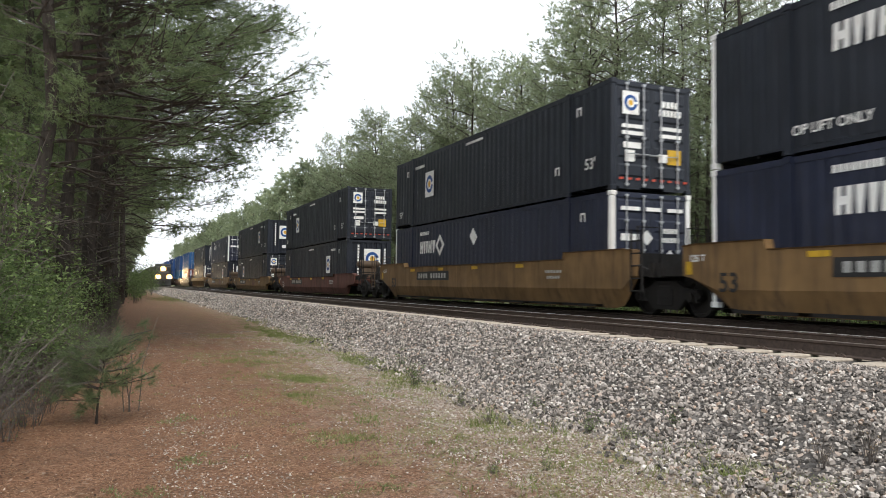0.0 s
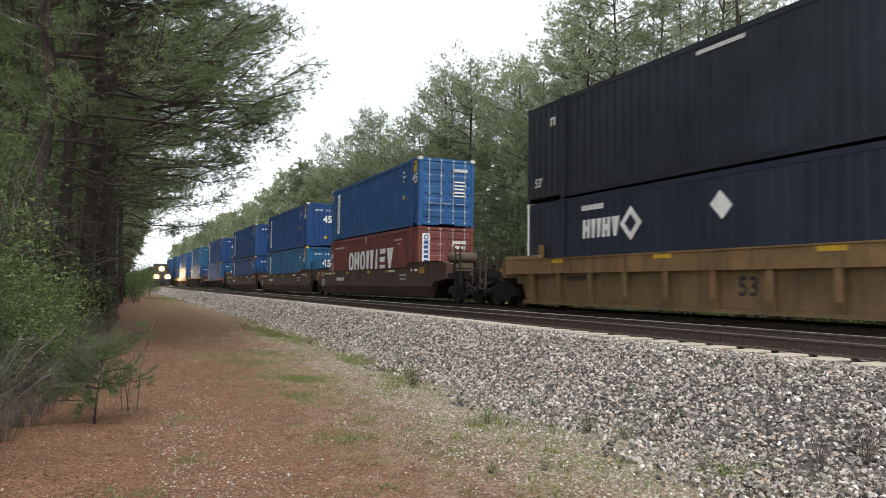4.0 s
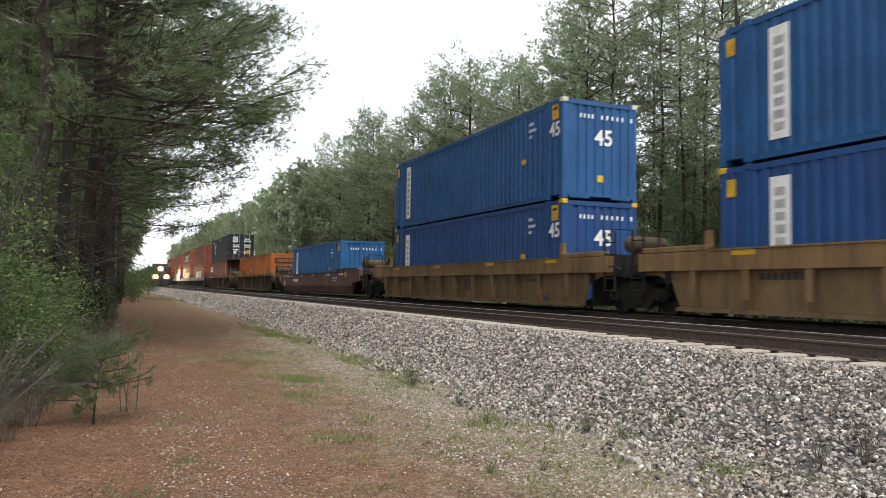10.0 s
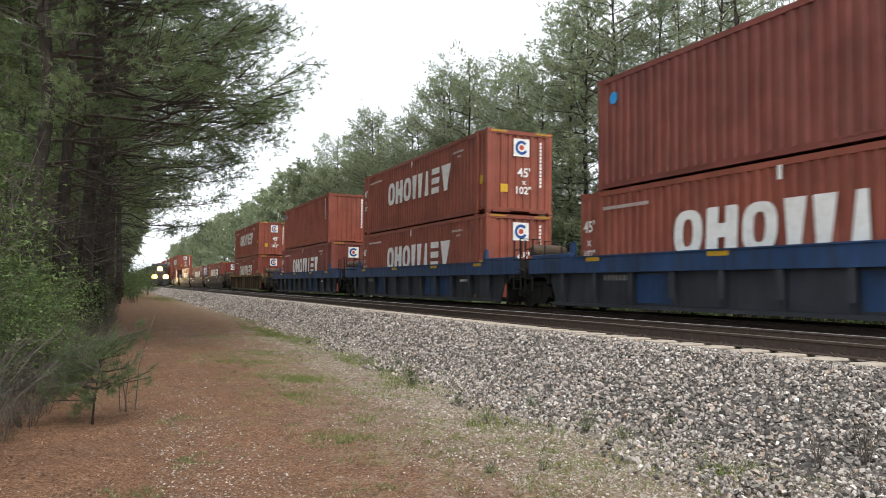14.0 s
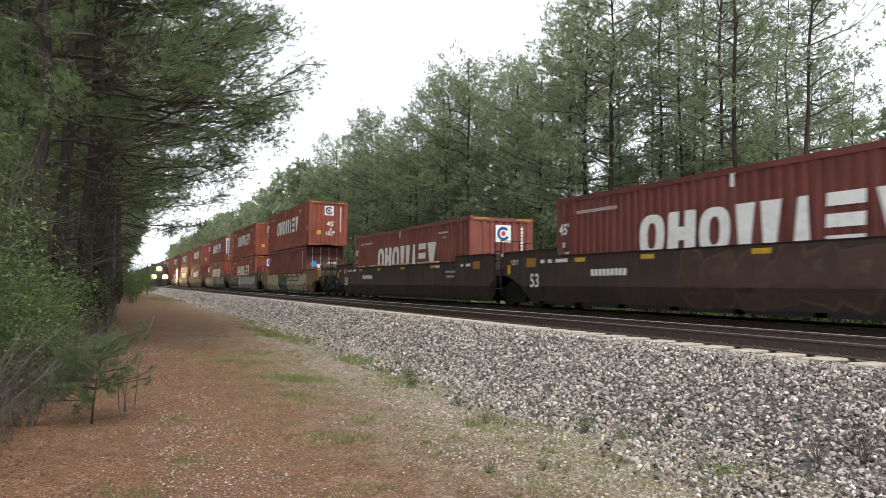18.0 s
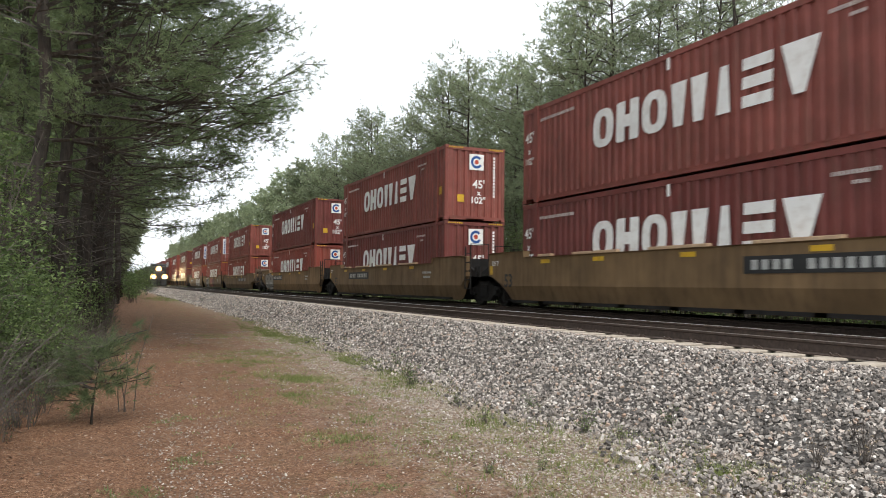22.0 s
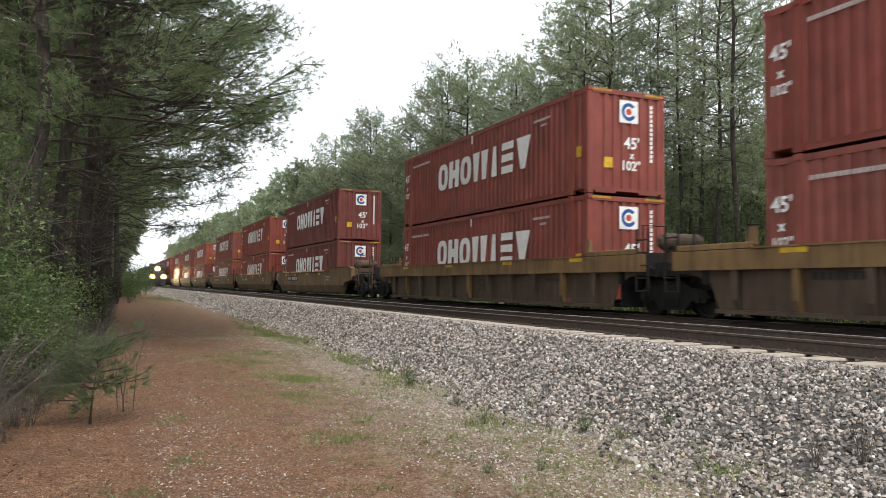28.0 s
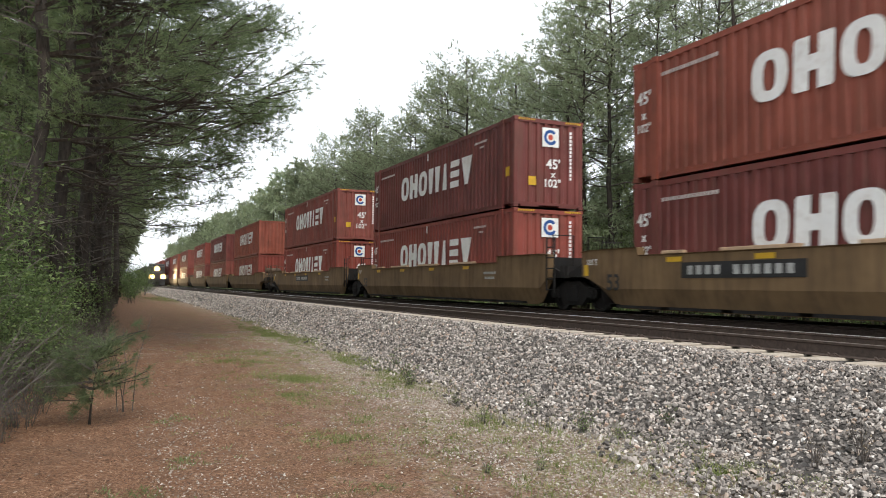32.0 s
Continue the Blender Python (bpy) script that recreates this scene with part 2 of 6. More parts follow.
    col = mix_of(n, l, far.outputs[0], col, mix_of(n, l, mid, (0.07, 0.095, 0.03), (0.20, 0.19, 0.09)))
    l.new(col, b.inputs["Base Color"])
    bump_of(n, l, b, mix_of(n, l, share, straw_f, vor.outputs["Distance"]), 0.6, 0.03)
    return m


def ballast_material(name, scale):
    m, n, l, b = shader(name, 0.9, 0, 0.25)
    v = coords(n, l, (1, 1, 1))
    vor = n.new("ShaderNodeTexVoronoi")
    vor.inputs["Scale"].default_value = scale
    l.new(v, vor.inputs["Vector"])
    c = ramp_of(n, l, vor.outputs["Color"], [(0.0, (0.02, 0.018, 0.016)), (0.5, (0.10, 0.09, 0.082)), (1.0, (0.26, 0.24, 0.22))])
    c = mix_of(n, l, noise_of(n, l, v, 0.8, 3), c, (0.07, 0.062, 0.055))
    # the bed between the rails: train shade painted in, with grease and brake dust
    sep, shade_grime = n.new("ShaderNodeSeparateXYZ"), n.new("ShaderNodeMapRange")
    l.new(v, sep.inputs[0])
    shade_grime.inputs[1].default_value, shade_grime.inputs[2].default_value, shade_grime.inputs[4].default_value = 7.8, 8.6, 0.95
    l.new(sep.outputs[0], shade_grime.inputs[0])
    l.new(mix_of(n, l, shade_grime.outputs[0], c, (0.016, 0.0135, 0.012)), b.inputs["Base Color"])
    bump_of(n, l, b, vor.outputs["Distance"], 1.0, 0.05)
    return m


def stone_material(name, stops):
    m, n, l, b = shader(name, 0.85, 0, 0.3)
    g = n.new("ShaderNodeNewGeometry")
    c = ramp_of(n, l, g.outputs["Random Per Island"], stops)
    f = noise_of(n, l, coords(n, l, (1, 1, 1)), 40, 4, 0.7)
    l.new(mix_of(n, l, ramp_of(n, l, f, [(0.45, (0, 0, 0)), (0.7, (0.6, 0.6, 0.6))]), c, (0.22, 0.195, 0.17)), b.inputs["Base Color"])
    bump_of(n, l, b, f, 0.3, 0.005)
    return m


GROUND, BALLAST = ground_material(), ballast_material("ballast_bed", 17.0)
STONE = stone_material("crushed_stone", [(0.0, (0.045, 0.042, 0.039)), (0.3, (0.168, 0.149, 0.133)), (0.62, (0.350, 0.310, 0.275)),
                                         (0.86, (0.55, 0.50, 0.45)), (0.93, (0.40, 0.28, 0.205)), (1.0, (0.82, 0.79, 0.74))])
CHIP = stone_material("pale_gravel_chips", [(0.0, (0.16, 0.115, 0.085)), (0.3, (0.30, 0.25, 0.205)), (0.7, (0.42, 0.365, 0.31)), (1.0, (0.62, 0.57, 0.51))])


def lamp_material(name, col, power):
    m, n, l, b = shader(name, 0.3)
    b.inputs["Base Color"].default_value = (*col, 1)
    b.inputs["Emission Color"].default_value = (*col, 1)
    b.inputs["Emission Strength"].default_value = power
    return m


HEADLAMP = lamp_material("headlamp_glow", (1.0, 0.86, 0.55), 12.0)
# orange glare round the lamps, built as a glowing surface
LAMP_HALO = lamp_material("lamp_reflector_glow", (1.0, 0.56, 0.18), 1.5)

# ---- mesh building ----


class Geo:
    """Collects vertices and faces of one mesh."""

    def __init__(self):
        self.v, self.f = [], []

    def add(self, verts, faces):
        o = len(self.v)
        self.v.extend(verts)
        self.f.extend([tuple(i + o for i in q) for q in faces])
        return self

    def box(self, x0, x1, y0, y1, z0, z1):
        return self.add([(x, y, z) for z in (z0, z1) for y in (y0, y1) for x in (x0, x1)],
                        [(0, 2, 3, 1), (4, 5, 7, 6), (0, 1, 5, 4), (1, 3, 7, 5), (3, 2, 6, 7), (2, 0, 4, 6)])

    def cbox(self, x0, x1, y0, y1, z0, z1, c=0.02):
        """A box with its upright and top edges chamfered."""
        a = [(x0 + c, y0), (x1 - c, y0), (x1, y0 + c), (x1, y1 - c), (x1 - c, y1), (x0 + c, y1), (x0, y1 - c), (x0, y0 + c)]
        mx, my = (x0 + x1) / 2, (y0 + y1) / 2
        sh = [(mx + (x - mx) * (1 - c / max(0.01, abs(x1 - x0))), my + (y - my) * (1 - c / max(0.01, abs(y1 - y0)))) for x, y in a]
        vs = [(x, y, z0) for x, y in a] + [(x, y, z1 - c) for x, y in a] + [(x, y, z1) for x, y in sh]
        fs = [tuple(range(7, -1, -1)), tuple(range(16, 24))]
        for r in (0, 8):
            fs += [(r + k, r + (k + 1) % 8, r + 8 + (k + 1) % 8, r + 8 + k) for k in range(8)]
        return self.add(vs, fs)

    def prism_x(self, outline, x0, x1):
        """An outline in (y, z), drawn out along x."""
        n = len(outline)
        vs = [(x0, y, z) for y, z in outline] + [(x1, y, z) for y, z in outline]
        return self.add(vs, [tuple(range(n)), tuple(range(2 * n - 1, n - 1, -1))] + [(k, n + k, n + (k + 1) % n, (k + 1) % n) for k in range(n)])

    def prism_y(self, outline, y0, y1):
        n = len(outline)
        vs = [(x, y0, z) for x, z in outline] + [(x, y1, z) for x, z in outline]
        return self.add(vs, [tuple(range(n)), tuple(range(2 * n - 1, n - 1, -1))] + [(k, n + k, n + (k + 1) % n, (k + 1) % n) for k in range(n)])

    def tube(self, path, radii, n=6, cap=True):
        path = [Vector(p) for p in path]
        o = len(self.v)
        for i, p in enumerate(path):
            d = (path[min(i + 1, len(path) - 1)] - path[max(i - 1, 0)]).normalized()
            a = d.cross(Vector((0.31, 0.17, 0.94)) if abs(d.z) < 0.9 else Vector((1, 0.1, 0))).normalized()
            b = d.cross(a)
            r = radii[i] if isinstance(radii, (list, tuple)) else radii
            for k in range(n):
                w = 2 * math.pi * k / n
                self.v.append(tuple(p + (a * math.cos(w) + b * math.sin(w)) * r))
        for i in range(len(path) - 1):
            for k in range(n):
                q = o + i * n
                self.f.append((q + k, q + (k + 1) % n, q + n + (k + 1) % n, q + n + k))
        if cap:
            self.f.append(tuple(o + k for k in range(n - 1, -1, -1)))
            q = o + (len(path) - 1) * n
            self.f.append(tuple(q + k for k in range(n)))
        return self

    def mesh(self, name, mat, smooth=False):
        me = bpy.data.meshes.new(name)
        me.from_pydata(self.v, [], self.f)
        me.validate()
        if mat:
            me.materials.append(mat)
        if smooth:
            me.polygons.foreach_set("use_smooth", [True] * len(me.polygons))
        bm = bmesh.new()
        bm.from_mesh(me)
        bmesh.ops.recalc_face_normals(bm, faces=bm.faces)
        bm.to_mesh(me)
        bm.free()
        return me


SMALL_WRITING = {"number_line", "car_number", "number_column", "web_line", "weight_table", "stencil", "label_writing", "panel_writing", "hazard_strip"}


def part(name, data, parent, label="", at=None):
    ob = new(name, data)
    ob.parent = parent
    if name in SMALL_WRITING:
        ob["kind"] = "stuff"
    if at is not None:
        ob.matrix_basis = at
    return tagged(ob, label) if label else ob


def arrays_mesh(name, verts, tris, mat, flat=False):
    """A mesh of triangles from numpy arrays, for foliage and stones."""
    me = bpy.data.meshes.new(name)
    me.vertices.add(len(verts))
    me.vertices.foreach_set("co", np.asarray(verts, dtype=np.float32).ravel())
    tris = np.asarray(tris, dtype=np.int32)
    me.loops.add(tris.size)
    me.loops.foreach_set("vertex_index", tris.ravel())
    me.polygons.add(len(tris))
    me.polygons.foreach_set("loop_start", np.arange(0, tris.size, 3, dtype=np.int32))
    me.polygons.foreach_set("use_smooth", np.full(len(tris), not flat))
    me.update(calc_edges=True)
    me.materials.append(mat)
    return me


CACHE = {}


def once(key, make):
    if key not in CACHE:
        CACHE[key] = make()
    return CACHE[key]


def recoloured(key, me, mat):
    """The same mesh data in another paint."""
    def make():
        c = me.copy()
        c.materials.clear()
        c.materials.append(mat)
        return c
    return once((key, mat.name), make)


def lettering(text, size, mat):
    """Characters as a flat mesh in the xy plane, centred."""
    def make():
        cu = bpy.data.curves.new("lettering", "FONT")
        cu.body, cu.size, cu.align_x, cu.align_y, cu.resolution_u, cu.offset = text, size, "CENTER", "CENTER", 3, size * 0.02
        ob = bpy.data.objects.new("lettering", cu)
        scene.collection.objects.link(ob)
        me = bpy.data.meshes.new_from_object(ob.evaluated_get(bpy.context.evaluated_depsgraph_get()))
        bpy.data.objects.remove(ob)
        me.materials.clear()
        me.materials.append(mat)
        return me
    return once(("text", text, size, mat.name), make)


# frames in which flat marks are laid on a face: local x to the reader's right, local y up
def on_side(x, y, z):
    """On a wall that faces -x."""
    return Matrix(((0, 0, -1, x), (-1, 0, 0, y), (0, 1, 0, z), (0, 0, 0, 1)))


def on_end(x, y, z):
    """On a wall that faces -y."""
    return Matrix(((1, 0, 0, x), (0, 0, -1, y), (0, 1, 0, z), (0, 0, 0, 1)))


def bars(spec, mat, key):
    """Flat bars (x0, x1, y0, y1) as one thin mesh."""
    def make():
        g = Geo()
        for x0, x1, y0, y1 in spec:
            g.box(x0, x1, y0, y1, -0.002, 0.002)
        return g.mesh("marks", mat)
    return once(("bars", key, mat.name), make)


def disc(r0, r1, mat, n=24, a0=0.0, a1=360.0):
    def make():
        g = Geo()
        k = n
        vs = []
        for i in range(k + 1):
            w = radians(a0 + (a1 - a0) * i / k)
            vs += [(r0 * math.cos(w), r0 * math.sin(w), 0), (r1 * math.cos(w), r1 * math.sin(w), 0)]
        g.add(vs, [(2 * i, 2 * i + 1, 2 * i + 3, 2 * i + 2) for i in range(k)])
        return g.mesh("ring", mat)
    return once(("disc", r0, r1, mat.name, a0, a1), make)

# ---- the setting ----
RAIL_TOP, TIE_TOP, SIDING, MAIN = 0.883, 0.70, 9.02, 12.86


def ground_height(x, y):
    h = 0.05 * noise.noise((x * 0.35, y * 0.35, 0)) + 0.02 * noise.noise((x * 1.7, y * 1.7, 3))
    return h - 0.03


def build_ground():
    xs = [-2500, -600, -150, -60, -30, -18, -12] + [-9 + 0.3 * k for k in range(62)] + [10, 12, 14, 17, 19, 22, 27, 40, 70, 200, 700, 2500]
    ys = [-2500, -900, -300, -100, -40, -15, -6, 0] + [1.0 + 0.3 * k for k in range(64)] + [20.5 + 1.2 * k for k in range(30)] + [60, 72, 90, 120, 160, 220, 320, 500, 900, 1600, 2800]
    g = Geo()
    w = len(xs)
    g.add([(x, y, ground_height(x, y) if abs(x) < 40 and -10 < y < 90 else -0.03) for y in ys for x in xs],
          [(j * w + i, j * w + i + 1, (j + 1) * w + i + 1, (j + 1) * w + i) for j in range(len(ys) - 1) for i in range(w - 1)])
    tagged(new("ground", g.mesh("ground", GROUND, True)), "forest floor and service path of red pine straw and gravel", "ground", kind="structure")


def toe(y):
    """Where the foot of the near ballast shoulder runs."""
    return float(np.interp(y, [0, 5, 11, 16, 23, 31, 47, 80], [4.3, 4.5, 5.0, 5.3, 5.6, 5.85, 6.05, 6.15]))


def bed_height(x, y=10.0):
    f = toe(y)
    if x < f:
        return -1
    if x <= 7.2:
        return float(np.interp((x - f) / (7.2 - f), [0, 0.35, 1], [-0.10, 0.16, 0.66]))
    return float(np.interp(x, [7.2, 14.7, 17.5], [0.66, 0.66, -0.1]))


def build_bed():
    us = [0.0, 0.12, 0.25, 0.38, 0.5, 0.62, 0.75, 0.88, 1.0]
    tops = [7.6, 10.3, 11, 11.6, 14.7, 16, 17.5]
    ys = [-900, -300, -60, -10] + [-4 + 0.4 * k for k in range(120)] + [46, 55, 70, 100, 200, 500, 1300]
    g = Geo()
    w = len(us) + len(tops)
    vs = []
    for y in ys:
        for x in [toe(y) + u * (7.2 - toe(y)) for u in us] + tops:
            vs.append((x, y, bed_height(x + 1e-5 if x < 7.2 else x, y) + (0.03 * noise.noise((x * 2, y * 2, 0)) if x < 8 and -5 < y < 46 else 0)))
    g.add(vs, [(j * w + i, j * w + i + 1, (j + 1) * w + i + 1, (j + 1) * w + i) for j in range(len(ys) - 1) for i in range(w - 1)])
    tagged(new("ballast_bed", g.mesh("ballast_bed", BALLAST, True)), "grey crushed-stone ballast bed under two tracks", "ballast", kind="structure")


def rail_mesh(y0, y1):
    prof = [(-0.075, 0), (0.075, 0), (0.075, 0.012), (0.012, 0.03), (0.010, 0.135), (0.034, 0.15), (0.034, 0.176), (0.026, 0.1805),
            (-0.026, 0.1805), (-0.034, 0.176), (-0.034, 0.15), (-0.010, 0.135), (-0.012, 0.03), (-0.075, 0.012)]
    g = Geo()
    g.prism_y(prof, y0, y1)
    return g.mesh("rail", RUST)


def build_track(cx, label, clip_span):
    track = tagged(new("track"), label, "railway track", kind="structure")
    track.matrix_basis = pose(cx, 0, TIE_TOP)
    rail = once("rail", lambda: rail_mesh(-900, 1300))
    head = once("head", lambda: Geo().prism_y([(-0.0345, 0.172), (-0.028, 0.179), (-0.014, 0.183), (0.014, 0.183), (0.028, 0.179), (0.0345, 0.172)], -900, 1300).mesh("rail_head", RAIL_HEAD))
    for x in (-0.7525, 0.7525):
        r = part("rail", rail, track, "rusty steel rail with a polished head", pose(x, 0, 0))
        # only the siding's far head keeps its glint; the others are coloured darker
        part("rail_head", head if clip_span and x > 0 else recoloured("head", head, GLINTLESS_HEAD), r)
    tie = once("tie", lambda: Geo().add(
        [(x * s, y * s2, z) for z, s, s2 in ((-0.2, 1.0, 1.0), (-0.015, 1.0, 1.0), (0.0, 0.985, 0.88)) for y in (-0.14, 0.14) for x in (-1.295, 1.295)],
        [(0, 1, 3, 2), (0, 4, 5, 1), (1, 5, 7, 3), (3, 7, 6, 2), (2, 6, 4, 0), (4, 8, 9, 5), (5, 9, 11, 7), (7, 11, 10, 6), (6, 10, 8, 4), (8, 10, 11, 9)]).mesh("tie", CONCRETE))
    clip = once("clip", lambda: Geo().tube([(0, -0.07, 0.01), (0.05, -0.05, 0.05), (0.07, 0.0, 0.03), (0.05, 0.05, 0.05), (0, 0.07, 0.01)], 0.012, 5).mesh("rail_clip", RUST))
    y, k = -2.0, 0
    while k < (150 if clip_span else 95):
        # main-track ties carry the train's shade in their colour
        t = part("tie", tie if clip_span else recoloured("tie", tie, SHADED_TIE), track, "", pose(0, y, 0.001 * (k % 3), 0, 0, ((k * 37) % 11 - 5) * 0.12))
        if clip_span and y < 24:
            part("rail_clip", clip, t, "", pose(-0.85, 0, 0, 0, 0, 180))
        y += 0.61
        k += 1
    return track


def stone_cloud(name, count, place, size, seed, flat=0.75, mat=None, tilt=0.6):
    """Many small angular stones as one mesh: broken blocks with skewed faces."""
    rng = np.random.default_rng(seed)
    base = np.array([(-1, -0.8, -0.8), (1, -0.9, -0.7), (0.9, 0.9, -0.8), (-0.8, 0.8, -0.7), (-0.7, -0.6, 0.8), (0.75, -0.55, 0.7), (0.6, 0.65, 0.85), (-0.75, 0.5, 0.6)], dtype=float) * 0.86
    tri = np.array([(0, 2, 1), (0, 3, 2), (4, 5, 6), (4, 6, 7), (0, 1, 5), (0, 5, 4), (1, 2, 6), (1, 6, 5), (2, 3, 7), (2, 7, 6), (3, 0, 4), (3, 4, 7)])
    pos = place(rng, count)
    count = len(pos)
    s = size[0] * (size[1] / size[0]) ** rng.random(count)
    v = base[None] * (1 + 0.24 * rng.standard_normal((count, 8, 3)).clip(-1.5, 1.5))
    v = v * s[:, None, None] * np.stack([np.ones(count), 0.6 + 0.4 * rng.random(count), flat * (0.6 + 0.4 * rng.random(count))], 1)[:, None]
    q = rng.standard_normal((count, 4))
    q[:, 1:3] *= tilt
    q /= np.linalg.norm(q, axis=1)[:, None]
    a, b, c, d = q.T
    rot = np.stack([np.stack([1 - 2 * (c * c + d * d), 2 * (b * c - a * d), 2 * (b * d + a * c)], 1),
                    np.stack([2 * (b * c + a * d), 1 - 2 * (b * b + d * d), 2 * (c * d - a * b)], 1),
                    np.stack([2 * (b * d - a * c), 2 * (c * d + a * b), 1 - 2 * (b * b + c * c)], 1)], 1)
    v = np.einsum("nij,nkj->nki", rot, v) + pos[:, None]
    f = tri[None] + 8 * np.arange(count)[:, None, None]
    return arrays_mesh(name, v.reshape(-1, 3), f.reshape(-1, 3), mat or STONE, True)


def build_ballast_stones():
    def slope(y0, y1, hi=7.70, power=0.62):
        def place(rng, n):
            y = y0 + (y1 - y0) * rng.random(n)
            base = np.array([toe(v) for v in y])
            foot = base - 0.2 + 0.12 * np.sin(y * 1.3) + 0.1 * np.sin(y * 3.1 + 1) - 0.6 * rng.random(n) ** 4
            x = hi - (hi - foot) * rng.random(n) ** (1 / power)
            z = np.array([max(-0.012, bed_height(a, b)) if a < 7.2 else 0.655 - 0.004 * min(1, (a - 7.2) / 0.3) for a, b in zip(x, y)])
            return np.stack([x, y, z + 0.032 * rng.random(n) ** 1.5 - 0.004], 1)
        return place
    for k, (y0, y1, n, s) in enumerate(((1.5, 6.0, 12500, (0.014, 0.034)), (6.0, 11.0, 13500, (0.015, 0.036)), (11.0, 18.0, 13500, (0.018, 0.040)),
                                        (18.0, 30.0, 11500, (0.024, 0.048)), (30.0, 60.0, 12000, (0.035, 0.065)), (60.0, 130.0, 8000, (0.06, 0.11)))):
        tagged(new("ballast_stones", stone_cloud("ballast_stones", n, slope(y0, y1), s, 11 + k)), "loose angular grey ballast stones on the track shoulder", "stones", kind="stuff")

    def path(rng, n):
        x = 5.3 - 5.0 * rng.random(n) ** 1.35
        y = 3.2 + 22 * rng.random(n) ** 1.7
        # thick in worn patches, thin in between
        keep = [rng.random() < max(0.14, min(1, 0.34 * (a - 0.35 - 0.04 * b) + 1.5 * noise.noise((a * 0.8, b * 0.45, 5)) + 0.9 * noise.noise((a * 2.6, b * 1.6, 9)))) for a, b in zip(x, y)]
        x, y = x[keep], y[keep]
        return np.stack([x, y, [max(ground_height(a, b), bed_height(a, b)) + 0.002 for a, b in zip(x, y)]], 1)
    def margin(rng, n):
        y = 3.0 + 19 * rng.random(n) ** 1.5
        x = np.array([toe(v) for v in y]) + 0.45 - 2.1 * rng.random(n) ** 1.5 + 0.15 * np.sin(y * 1.7)
        return np.stack([x, y, [max(ground_height(a, b), bed_height(a, b)) + 0.003 for a, b in zip(x, y)]], 1)
    tagged(new("margin_gravel", stone_cloud("margin_gravel", 17000, margin, (0.006, 0.022), 37, 0.5, CHIP, 0.35)), "pale gravel spilled from the ballast onto the path", "stones", kind="stuff")
    tagged(new("path_gravel", stone_cloud("path_gravel", 56000, path, (0.004, 0.016), 31, 0.45, CHIP, 0.3)), "pale gravel scattered over the path", "stones", kind="stuff")


# ---- containers ----
H_BOX = 2.896


def corrugated(length, height, pitch, depth, lead=0.12):
    """A trapezoid-corrugated sheet in the yz plane that bulges to -x; the outer ridges lie at x = 0."""
    n = max(2, int((length - 2 * lead) / pitch))
    pitch = (length - 2 * lead) / n
    ys, xs = [-length / 2], [0.0]
    for k in range(n):
        y = -length / 2 + lead + k * pitch
        for f, x in ((0.0, 0.0), (0.12, depth), (0.5, depth), (0.62, 0.0)):
            ys.append(y + f * pitch)
            xs.append(x)
    ys.append(length / 2)
    xs.append(0.0)
    g = Geo()
    m = len(ys)
    g.add([(x, y, 0) for x, y in zip(xs, ys)] + [(x, y, height) for x, y in zip(xs, ys)], [(k + 1, k, m + k, m + k + 1) for k in range(m - 1)])
    return g


